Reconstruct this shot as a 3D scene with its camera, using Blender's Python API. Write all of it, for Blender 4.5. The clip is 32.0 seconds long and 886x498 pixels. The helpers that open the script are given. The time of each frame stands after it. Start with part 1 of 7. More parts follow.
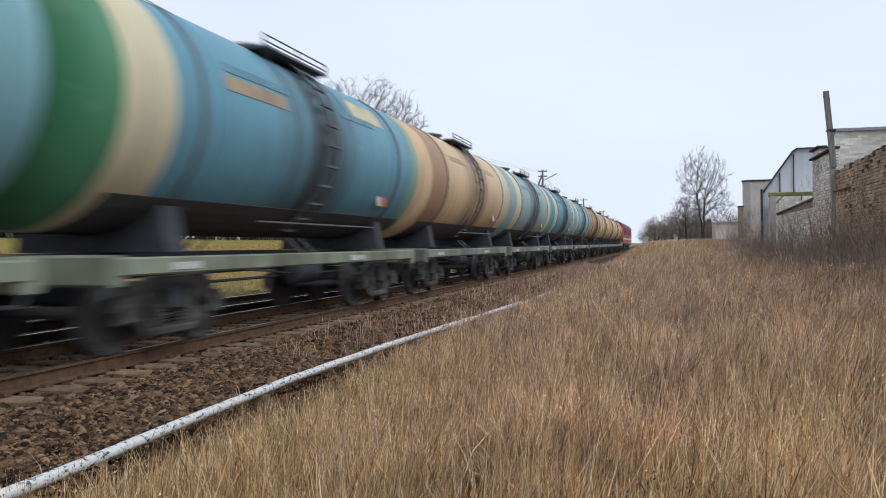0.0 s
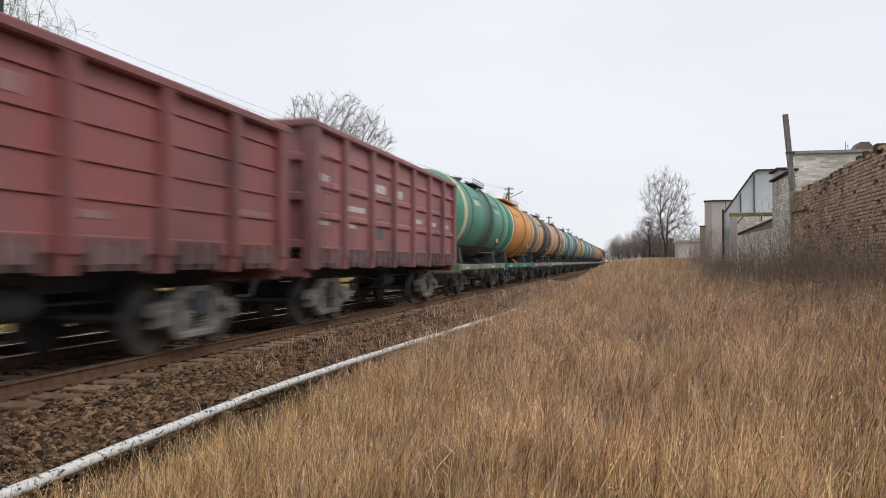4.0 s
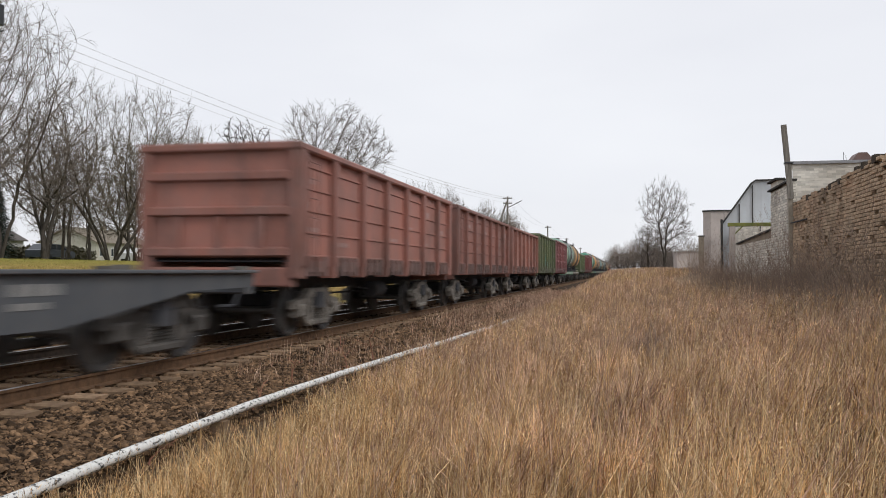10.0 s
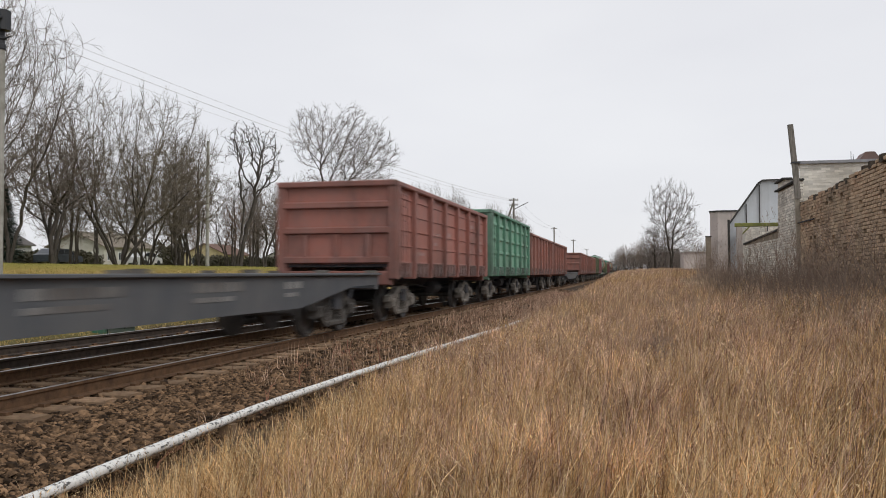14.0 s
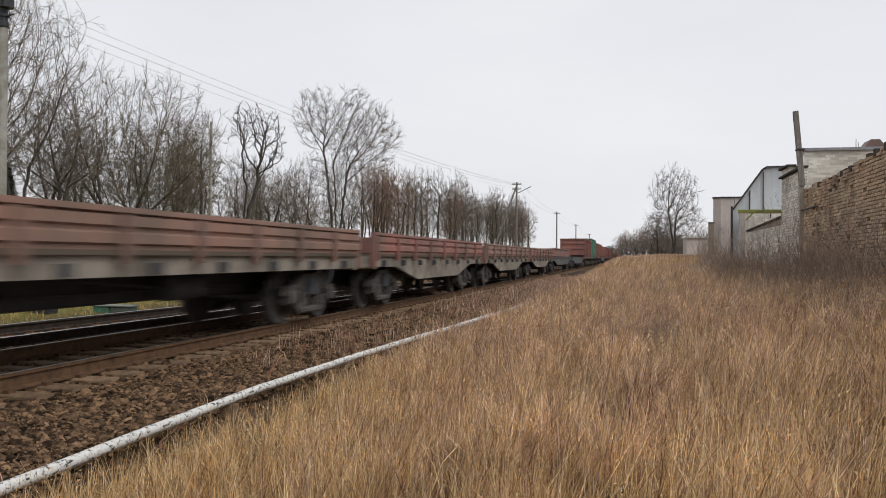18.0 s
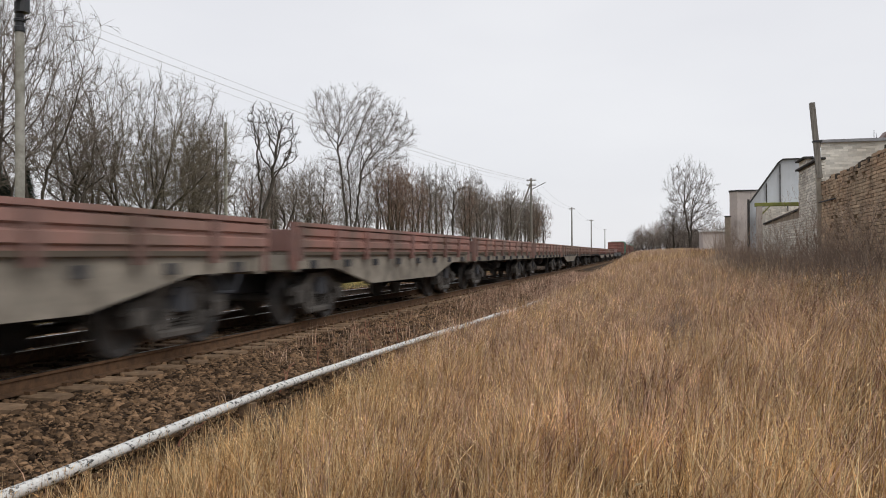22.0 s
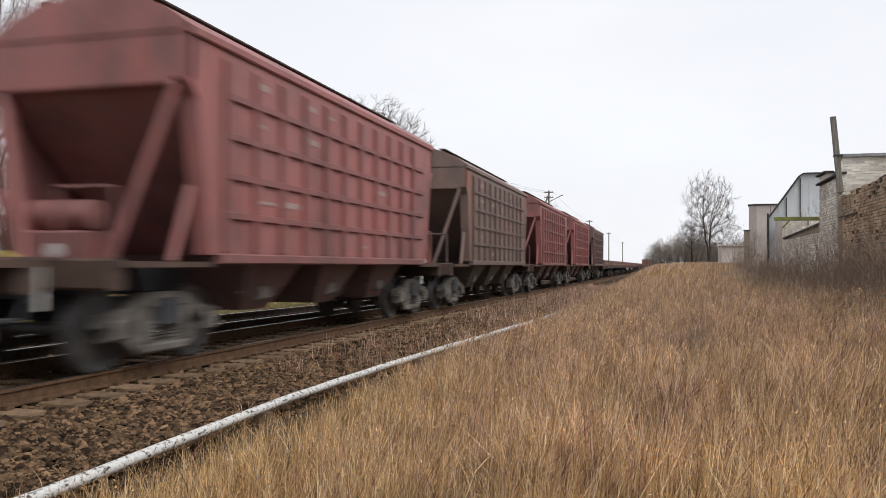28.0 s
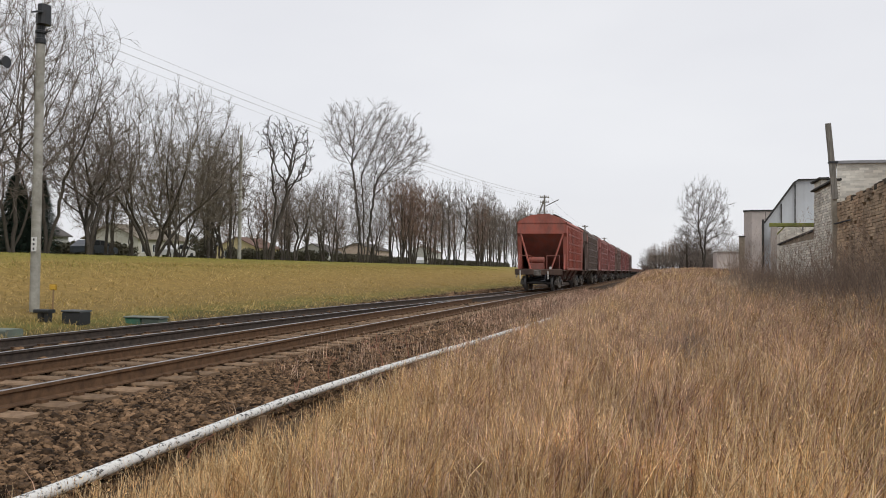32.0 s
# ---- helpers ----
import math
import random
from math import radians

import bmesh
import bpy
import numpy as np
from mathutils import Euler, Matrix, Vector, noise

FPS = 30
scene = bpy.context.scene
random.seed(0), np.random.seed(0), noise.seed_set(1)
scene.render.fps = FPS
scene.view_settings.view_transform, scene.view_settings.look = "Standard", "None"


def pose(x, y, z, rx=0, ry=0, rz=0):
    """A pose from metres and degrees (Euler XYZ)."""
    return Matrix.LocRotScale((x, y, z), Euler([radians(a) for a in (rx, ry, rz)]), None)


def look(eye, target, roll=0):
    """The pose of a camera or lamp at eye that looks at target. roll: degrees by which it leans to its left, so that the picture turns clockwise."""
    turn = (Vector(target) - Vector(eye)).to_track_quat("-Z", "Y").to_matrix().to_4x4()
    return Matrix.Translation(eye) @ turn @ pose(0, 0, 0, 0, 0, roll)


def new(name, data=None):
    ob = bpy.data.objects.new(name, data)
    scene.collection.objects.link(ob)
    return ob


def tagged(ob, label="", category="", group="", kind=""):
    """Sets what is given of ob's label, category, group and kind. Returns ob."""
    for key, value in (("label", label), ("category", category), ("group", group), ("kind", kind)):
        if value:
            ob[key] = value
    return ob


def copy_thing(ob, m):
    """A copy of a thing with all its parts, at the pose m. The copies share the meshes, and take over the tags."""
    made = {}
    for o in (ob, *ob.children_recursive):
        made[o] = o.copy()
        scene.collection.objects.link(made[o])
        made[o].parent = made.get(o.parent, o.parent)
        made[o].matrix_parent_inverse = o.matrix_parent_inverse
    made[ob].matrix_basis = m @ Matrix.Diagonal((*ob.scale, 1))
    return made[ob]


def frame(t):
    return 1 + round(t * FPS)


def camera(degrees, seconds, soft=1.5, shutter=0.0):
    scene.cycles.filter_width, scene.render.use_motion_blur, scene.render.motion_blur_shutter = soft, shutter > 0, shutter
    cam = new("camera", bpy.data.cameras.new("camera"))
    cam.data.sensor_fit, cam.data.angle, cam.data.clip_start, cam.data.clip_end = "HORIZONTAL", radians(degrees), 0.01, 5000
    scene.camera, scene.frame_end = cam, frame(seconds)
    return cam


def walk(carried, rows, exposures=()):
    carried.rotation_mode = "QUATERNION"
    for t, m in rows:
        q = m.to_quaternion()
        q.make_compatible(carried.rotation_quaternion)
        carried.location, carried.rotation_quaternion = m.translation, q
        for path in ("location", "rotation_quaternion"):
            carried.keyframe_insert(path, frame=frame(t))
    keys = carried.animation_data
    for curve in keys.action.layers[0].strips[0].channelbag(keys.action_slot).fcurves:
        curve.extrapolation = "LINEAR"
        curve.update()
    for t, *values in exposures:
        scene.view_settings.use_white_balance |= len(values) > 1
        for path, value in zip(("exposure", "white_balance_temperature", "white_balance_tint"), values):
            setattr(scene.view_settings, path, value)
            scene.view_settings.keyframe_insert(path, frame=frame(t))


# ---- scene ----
EYE = (0.0, 0.0, 1.252)


def aim(turn, tilt, roll):
    # the pose, turned to the left of the track, tilted up and rolled, in degrees
    a, b = radians(turn), radians(tilt)
    way = Vector((-math.sin(a) * math.cos(b), math.cos(a) * math.cos(b), math.sin(b)))
    return look(EYE, Vector(EYE) + way * 10, roll)


cam = camera(57.10, 32.0, soft=0.95, shutter=0.5)
walk(cam, [
    (0, aim(15.00, -0.26, -0.53)), (0.5, aim(14.38, 0.06, -0.32)), (1, aim(14.05, 0.31, -0.27)),
    (1.5, aim(13.70, 0.55, -0.28)), (2, aim(13.38, 0.81, -0.24)), (2.5, aim(13.12, 0.96, -0.05)),
    (3, aim(12.88, 0.76, -0.01)), (3.5, aim(12.73, 0.80, 0.02)), (5.5, aim(12.36, 1.19, 0.12)),
    (6, aim(12.38, 1.30, 0.13)), (6.5, aim(12.30, 1.40, 0.03)), (7, aim(12.52, 1.49, 0.13)),
    (7.5, aim(12.60, 1.60, 0.08)), (8, aim(12.42, 1.67, 0.23)), (8.5, aim(12.30, 1.70, 0.15)),
    (9, aim(12.24, 1.64, 0.17)), (9.5, aim(12.24, 1.50, 0.18)), (10, aim(12.51, 1.52, 0.21)),
    (10.5, aim(12.66, 1.64, 0.04)), (11, aim(12.58, 1.67, -0.06)), (11.5, aim(12.67, 1.68, -0.01)),
    (12, aim(12.81, 1.72, -0.02)), (12.5, aim(12.89, 1.77, -0.02)), (13, aim(12.90, 1.82, -0.00)),
    (13.5, aim(12.92, 1.83, -0.02)), (14, aim(12.96, 1.67, -0.13)), (14.5, aim(12.89, 1.35, -0.21)),
    (16.5, aim(12.71, 1.31, -0.21)), (17, aim(12.73, 1.37, 0.29)), (17.5, aim(13.08, 1.26, 0.48)),
    (18, aim(13.12, 0.50, 0.50)), (18.5, aim(13.10, 0.30, 0.41)), (19, aim(13.09, 0.31, 0.42)),
    (19.5, aim(13.18, 0.33, 0.41)), (20, aim(13.28, 0.38, 0.40)), (20.5, aim(13.30, 0.42, 0.44)),
    (21, aim(13.79, 0.39, 0.01)), (21.5, aim(14.04, 0.29, -0.02)), (22, aim(14.18, 0.30, -0.20)),
    (22.5, aim(14.26, 0.30, -0.19)), (23, aim(14.53, 0.25, 0.05)), (23.5, aim(14.86, 0.25, 0.19)),
    (24, aim(14.89, 0.29, 0.27)), (24.5, aim(14.87, 0.29, 0.35)), (25, aim(14.85, 0.33, 0.51)),
    (25.5, aim(14.85, 0.33, 0.57)), (27.5, aim(15.43, 1.08, 0.39)), (28, aim(15.37, 1.10, 0.36)),
    (28.5, aim(15.35, 1.08, 0.41)), (29, aim(15.36, 1.08, 0.23)), (29.5, aim(15.36, 1.07, 0.13)),
    (30, aim(15.39, 1.10, 0.27)), (30.5, aim(15.36, 1.14, 0.39)), (31, aim(15.35, 1.25, 0.32)),
    (31.5, aim(15.29, 1.24, 0.33)), (32, aim(15.06, 1.39, 0.69)),
], exposures=((0, 0.15, 5750, 8), (1, 0.18, 6150, 9), (3, 0.17, 6350, 10), (6, 0.13, 6420, 10), (10, 0.14, 6420, 10), (11, 0.06, 6450, 10), (13, 0.05, 6500, 10), (22, 0.06, 6500, 10), (24, 0.09, 6480, 10), (25, 0.18, 6450, 10), (28, 0.25, 6450, 10), (30, 0.22, 6450, 10), (32, 0.06, 6500, 10)))

# ---- light ----
world = bpy.data.worlds.new("overcast_sky")
scene.world = world
world.use_nodes = True
wn, wl = world.node_tree.nodes, world.node_tree.links
wn.clear()
w_out, w_bg = wn.new("ShaderNodeOutputWorld"), wn.new("ShaderNodeBackground")
w_sky = wn.new("ShaderNodeTexSky")
w_sky.sky_type, w_sky.sun_disc = "NISHITA", False
w_sky.sun_elevation, w_sky.sun_rotation = radians(46), radians(120)
w_mul = wn.new("ShaderNodeMix")
w_mul.data_type = "RGBA"
w_mul.inputs[0].default_value = 0.93
w_tex, w_noise, w_ramp, w_map = (wn.new("ShaderNodeTexCoord"), wn.new("ShaderNodeTexNoise"),
                                 wn.new("ShaderNodeValToRGB"), wn.new("ShaderNodeMapping"))
w_map.inputs["Scale"].default_value = (1.0, 1.0, 3.0)
w_noise.inputs["Scale"].default_value, w_noise.inputs["Detail"].default_value = 1.6, 4
w_ramp.color_ramp.elements[0].position, w_ramp.color_ramp.elements[1].position = 0.3, 0.75
w_ramp.color_ramp.elements[0].color = (7.5, 7.55, 7.95, 1)
w_ramp.color_ramp.elements[1].color = (8.5, 8.55, 8.8, 1)
wl.new(w_tex.outputs["Generated"], w_map.inputs["Vector"])
wl.new(w_map.outputs["Vector"], w_noise.inputs["Vector"])
wl.new(w_noise.outputs["Fac"], w_ramp.inputs["Fac"])
wl.new(w_sky.outputs["Color"], w_mul.inputs[6])
wl.new(w_ramp.outputs["Color"], w_mul.inputs[7])
wl.new(w_mul.outputs[2], w_bg.inputs["Color"])
w_bg.inputs["Strength"].default_value = 0.1
wl.new(w_bg.outputs["Background"], w_out.inputs["Surface"])

sun = new("sun", bpy.data.lights.new("sun", "SUN"))
sun.data.energy, sun.data.angle, sun.data.color = 1.5, radians(30), (1.0, 0.97, 0.93)
sun.matrix_world = look((30, -17, 36), (0, 0, 0))

# ---- materials ----
MATS = {}


def nodes_of(name):
    m = bpy.data.materials.new(name)
    m.use_nodes = True
    n, l = m.node_tree.nodes, m.node_tree.links
    return m, n, l, n["Principled BSDF"]


def surface(name, base, alt=None, scale=6.0, rough=0.75, metal=0.0, dirt=None, dirt_amount=0.45, dirt_scale=1.3,
            bump=0.15, fine=60.0, vary=0.0, stretch=(1, 1, 1), island=False, rise=None):
    """A worn surface: two colours mixed by noise, dirt in larger stains, fine relief, and a spread from piece to piece."""
    if name in MATS:
        return MATS[name]
    m, n, l, b = nodes_of(name)
    alt = alt or tuple(c * 0.78 for c in base)
    tex, mp = n.new("ShaderNodeTexCoord"), n.new("ShaderNodeMapping")
    mp.inputs["Scale"].default_value = stretch
    l.new(tex.outputs["Object"], mp.inputs["Vector"])
    info = n.new("ShaderNodeNewGeometry" if island else "ShaderNodeObjectInfo")
    rnd = info.outputs["Random Per Island"] if island else info.outputs["Random"]
    n1 = n.new("ShaderNodeTexNoise")
    n1.inputs["Scale"].default_value, n1.inputs["Detail"].default_value = scale, 5
    n1.inputs["Roughness"].default_value = 0.65
    l.new(mp.outputs["Vector"], n1.inputs["Vector"])
    r1 = n.new("ShaderNodeValToRGB")
    r1.color_ramp.elements[0].position, r1.color_ramp.elements[1].position = 0.36, 0.66
    r1.color_ramp.elements[0].color, r1.color_ramp.elements[1].color = (*base, 1), (*alt, 1)
    l.new(n1.outputs["Fac"], r1.inputs["Fac"])
    col = r1.outputs["Color"]
    if dirt:
        n2 = n.new("ShaderNodeTexNoise")
        n2.inputs["Scale"].default_value, n2.inputs["Detail"].default_value = dirt_scale, 7
        n2.inputs["Roughness"].default_value = 0.7
        l.new(mp.outputs["Vector"], n2.inputs["Vector"])
        r2 = n.new("ShaderNodeMapRange")
        r2.inputs["From Min"].default_value, r2.inputs["From Max"].default_value = 0.45, 0.72
        r2.inputs["To Max"].default_value = dirt_amount * 2
        r2.clamp = True
        l.new(n2.outputs["Fac"], r2.inputs["Value"])
        mx = n.new("ShaderNodeMix")
        mx.data_type = "RGBA"
        l.new(r2.outputs["Result"], mx.inputs[0])
        l.new(col, mx.inputs[6])
        mx.inputs[7].default_value = (*dirt, 1)
        col = mx.outputs[2]
    if vary:
        hs, mr = n.new("ShaderNodeHueSaturation"), n.new("ShaderNodeMapRange")
        mr.inputs["To Min"].default_value, mr.inputs["To Max"].default_value = 1 - vary, 1 + vary
        l.new(rnd, mr.inputs["Value"])
        l.new(mr.outputs["Result"], hs.inputs["Value"])
        l.new(col, hs.inputs["Color"])
        col = hs.outputs["Color"]
    l.new(col, b.inputs["Base Color"])
    b.inputs["Roughness"].default_value, b.inputs["Metallic"].default_value = rough, metal
    b.inputs["Specular IOR Level"].default_value = 0.15 if rough > 0.78 else 0.4
    if bump:
        n3, bp = n.new("ShaderNodeTexNoise"), n.new("ShaderNodeBump")
        n3.inputs["Scale"].default_value, n3.inputs["Detail"].default_value = fine, 4
        bp.inputs["Strength"].default_value, bp.inputs["Distance"].default_value = bump, 0.02
        l.new(mp.outputs["Vector"], n3.inputs["Vector"])
        l.new(n3.outputs["Fac"], bp.inputs["Height"])
        l.new(bp.outputs["Normal"], b.inputs["Normal"])
    MATS[name] = m
    return m


def paint(rgb, dirt=(0.05, 0.04, 0.035), amount=0.3, rough=0.6):
    """Weathered wagon paint of one colour: streaks that run down, soot and rust."""
    rgb = tuple(min(0.8, c * 1.22 + 0.008) for c in rgb)
    key = "wagon_paint_%02x%02x%02x" % tuple(int(c * 255) for c in rgb)
    return surface(key, rgb, tuple(c * 0.66 + 0.045 for c in rgb), scale=3.0, rough=rough, dirt=dirt, dirt_amount=amount,
                   dirt_scale=0.9, bump=0.12, fine=25, stretch=(1, 1, 0.45), vary=0.06)


def tank_paint(rgb, seed, spill):
    """Weathered tank paint: oil spilt from the hatch in runs down both flanks, grime in fine streaks, scuffed pale dust."""
    rgb = tuple(min(0.8, c * 1.22 + 0.008) for c in rgb)
    m, n, l, b = nodes_of("tank_paint_%02x%02x%02x" % tuple(int(c * 255) for c in rgb))
    tex, sep = n.new("ShaderNodeTexCoord"), n.new("ShaderNodeSeparateXYZ")
    l.new(tex.outputs["Object"], sep.inputs["Vector"])

    def layer(scale, stretch, lo, hi, amount, col, under, shift=0.0, detail=6):
        mp, nz, mr, mx = n.new("ShaderNodeMapping"), n.new("ShaderNodeTexNoise"), n.new("ShaderNodeMapRange"), n.new("ShaderNodeMix")
        mp.inputs["Scale"].default_value, mp.inputs["Location"].default_value = stretch, (seed * 3.7 + shift, seed * 1.9, 0)
        nz.inputs["Scale"].default_value, nz.inputs["Detail"].default_value, nz.inputs["Roughness"].default_value = scale, detail, 0.7
        mr.inputs["From Min"].default_value, mr.inputs["From Max"].default_value, mr.inputs["To Max"].default_value = lo, hi, amount
        mx.data_type = "RGBA"
        l.new(tex.outputs["Object"], mp.inputs["Vector"])
        l.new(mp.outputs["Vector"], nz.inputs["Vector"])
        l.new(nz.outputs["Fac"], mr.inputs["Value"])
        l.new(mr.outputs["Result"], mx.inputs[0])
        if under is None:
            mx.inputs[6].default_value = (*rgb, 1)
        else:
            l.new(under, mx.inputs[6])
        mx.inputs[7].default_value = (*col, 1)
        return mx, mr

    tone, _ = layer(1.1, (1, 1, 0.6), 0.35, 0.7, 0.6, tuple(c * 0.72 + 0.02 for c in rgb), None)
    dust, _ = layer(2.3, (1, 0.6, 1.2), 0.55, 0.8, 0.5, tuple(c * 0.7 + 0.16 for c in rgb), tone.outputs[2], 11)
    runs, _ = layer(2.2, (0.3, 3.2, 0.12), 0.52, 0.75, 0.5, (0.06, 0.045, 0.035), dust.outputs[2], 23)
    oil, om = layer(1.4, (0.4, 1.6, 0.2), 0.33, 0.52, 1.0, (0.03, 0.022, 0.018), runs.outputs[2], 31)
    ab, sp, mu = n.new("ShaderNodeMath"), n.new("ShaderNodeMapRange"), n.new("ShaderNodeMath")
    ab.operation, mu.operation = "ABSOLUTE", "MULTIPLY"
    l.new(sep.outputs["Y"], ab.inputs[0])
    sp.inputs["From Min"].default_value, sp.inputs["From Max"].default_value = 0.3, 1.9
    sp.inputs["To Min"].default_value, sp.inputs["To Max"].default_value = spill, 0.0
    l.new(ab.outputs["Value"], sp.inputs["Value"])
    l.new(sp.outputs["Result"], mu.inputs[0])
    l.new(om.outputs["Result"], mu.inputs[1])
    l.new(mu.outputs["Value"], oil.inputs[0])
    l.new(oil.outputs[2], b.inputs["Base Color"])
    b.inputs["Roughness"].default_value, b.inputs["Specular IOR Level"].default_value = 0.55, 0.4
    return m


RAIL = surface("rusty_rail_side", (0.14, 0.082, 0.047), (0.075, 0.045, 0.028), scale=8, rough=0.8, bump=0.2)
OLDRAIL = surface("dark_oxidised_rail", (0.075, 0.058, 0.048), (0.04, 0.034, 0.03), scale=8, rough=0.8, bump=0.2)
RAILTOP = surface("polished_rail_head", (0.55, 0.55, 0.56), (0.45, 0.45, 0.46), scale=4, rough=0.28, metal=1.0, bump=0.02)
SLEEPER = surface("weathered_concrete_sleeper", (0.3, 0.205, 0.13), (0.18, 0.12, 0.078), scale=5, rough=0.95,
                  dirt=(0.07, 0.048, 0.032), dirt_amount=0.45, dirt_scale=2, bump=0.4, fine=40, vary=0.2)
STEEL = surface("dusty_cast_steel", (0.21, 0.193, 0.172), (0.075, 0.069, 0.062), scale=4, rough=0.85,
                dirt=(0.035, 0.03, 0.028), dirt_amount=0.4, bump=0.2)
BLACK = surface("sooty_black_steel", (0.046, 0.049, 0.058), (0.07, 0.07, 0.074), scale=4, rough=0.8, bump=0.15)
WHEEL = surface("dark_wheel_steel", (0.1, 0.096, 0.094), (0.055, 0.053, 0.053), scale=5, rough=0.6, metal=0.4, bump=0.1)
GREYBEAM = surface("grey_weathered_beam", (0.31, 0.28, 0.235), (0.2, 0.18, 0.152), scale=2.5, rough=0.8,
                   dirt=(0.07, 0.06, 0.05), dirt_amount=0.4, bump=0.15)
DARKBEAM = surface("sooty_brown_beam", (0.08, 0.064, 0.053), (0.045, 0.038, 0.034), scale=3, rough=0.85, bump=0.15)
RUSTBEAM = surface("rusty_brown_beam", (0.12, 0.08, 0.062), (0.07, 0.048, 0.04), scale=3, rough=0.85, dirt=(0.05, 0.04, 0.035), dirt_amount=0.4, bump=0.15)
WHITE = surface("chalky_white_lettering", (0.62, 0.61, 0.58), (0.5, 0.48, 0.46), scale=9, rough=0.8, bump=0.05)


# ---- mesh building ----
class Shape:
    """Collects faces of one mesh."""

    def __init__(self):
        self.v, self.f = [], []

    def add(self, verts, faces):
        k = len(self.v)
        self.v += [tuple(p) for p in verts]
        self.f += [tuple(i + k for i in q) for q in faces]
        return self

    def box(self, x0, x1, y0, y1, z0, z1):
        v = [(x, y, z) for x in (x0, x1) for y in (y0, y1) for z in (z0, z1)]
        return self.add(v, [(0, 1, 3, 2), (4, 6, 7, 5), (0, 4, 5, 1), (2, 3, 7, 6), (0, 2, 6, 4), (1, 5, 7, 3)])

    def cbox(self, x0, x1, y0, y1, z0, z1, c=0.012):
        """A box with chamfered edges along its longest way and at its ends."""
        dx, dy, dz = x1 - x0, y1 - y0, z1 - z0
        m = max(dx, dy, dz)
        if m == dx:
            prof = [(y0 + c, z0), (y1 - c, z0), (y1, z0 + c), (y1, z1 - c), (y1 - c, z1), (y0 + c, z1), (y0, z1 - c), (y0, z0 + c)]
            return self.prism(prof, x0, x1, "x")
        if m == dy:
            prof = [(x0 + c, z0), (x1 - c, z0), (x1, z0 + c), (x1, z1 - c), (x1 - c, z1), (x0 + c, z1), (x0, z1 - c), (x0, z0 + c)]
            return self.prism(prof, y0, y1, "y")
        prof = [(x0 + c, y0), (x1 - c, y0), (x1, y0 + c), (x1, y1 - c), (x1 - c, y1), (x0 + c, y1), (x0, y1 - c), (x0, y0 + c)]
        return self.prism(prof, z0, z1, "z")

    def prism(self, prof, a, b, axis):
        """A profile drawn out along an axis from a to b."""
        n = len(prof)

        def at(p, w):
            return {"x": (w, p[0], p[1]), "y": (p[0], w, p[1]), "z": (p[0], p[1], w)}[axis]

        v = [at(p, a) for p in prof] + [at(p, b) for p in prof]
        f = [(i, (i + 1) % n, n + (i + 1) % n, n + i) for i in range(n)]
        return self.add(v, f + [tuple(range(n - 1, -1, -1)), tuple(range(n, 2 * n))])

    def tube(self, p, q, r, r2=None, n=8, caps=True):
        p, q = Vector(p), Vector(q)
        r2 = r if r2 is None else r2
        w = (q - p).normalized()
        a = w.orthogonal().normalized()
        b = w.cross(a)
        v = []
        for c, rr in ((p, r), (q, r2)):
            v += [c + (a * math.cos(k * 2 * math.pi / n) + b * math.sin(k * 2 * math.pi / n)) * rr for k in range(n)]
        f = [(i, (i + 1) % n, n + (i + 1) % n, n + i) for i in range(n)]
        if caps:
            f += [tuple(range(n - 1, -1, -1)), tuple(range(n, 2 * n))]
        return self.add(v, f)

    def lathe(self, prof, axis, centre, n=24):
        """A profile of (radius, way along the axis) turned round the axis."""
        cx, cy, cz = centre
        v = []
        for r, w in prof:
            for k in range(n):
                c, s = r * math.cos(k * 2 * math.pi / n), r * math.sin(k * 2 * math.pi / n)
                v.append({"x": (cx + w, cy + c, cz + s), "y": (cx + c, cy + w, cz + s), "z": (cx + c, cy + s, cz + w)}[axis])
        f = []
        for j in range(len(prof) - 1):
            for k in range(n):
                k2 = (k + 1) % n
                f.append((j * n + k, j * n + k2, (j + 1) * n + k2, (j + 1) * n + k))
        f += [tuple(range(n - 1, -1, -1)), tuple(range((len(prof) - 1) * n, len(prof) * n))]
        return self.add(v, f)

    def mesh(self, name, material, smooth=False):
        me = bpy.data.meshes.new(name)
        me.from_pydata(self.v, [], self.f)
        me.materials.append(material)
        bm = bmesh.new()
        bm.from_mesh(me)
        bmesh.ops.recalc_face_normals(bm, faces=bm.faces)
        bm.to_mesh(me)
        bm.free()
        if smooth:
            me.shade_smooth()
            me.set_sharp_from_angle(angle=radians(35))
        return me


def part(name, shape, material, parent, label="", smooth=False):
    """One mesh object under a thing or a part."""
    me = shape if isinstance(shape, bpy.types.Mesh) else shape.mesh(name, material, smooth)
    ob = new(name, me)
    ob.parent = parent
    return tagged(ob, label)


def thing(name, label, category, group="", kind=""):
    return tagged(new(name), label, category, group, kind)


def solid(name, shape, material, label="", category="", group="", kind="", smooth=False):
    return tagged(new(name, shape.mesh(name, material, smooth)), label, category, group, kind)


TRACK = -7.09      # the train's centre line
GAUGE = 0.797      # half the way between the rail heads
SPEED = 20.3


# ---- ground ----
def ease(a, b, v):
    u = min(1.0, max(0.0, (v - a) / (b - a)))
    return u * u * (3 - 2 * u)


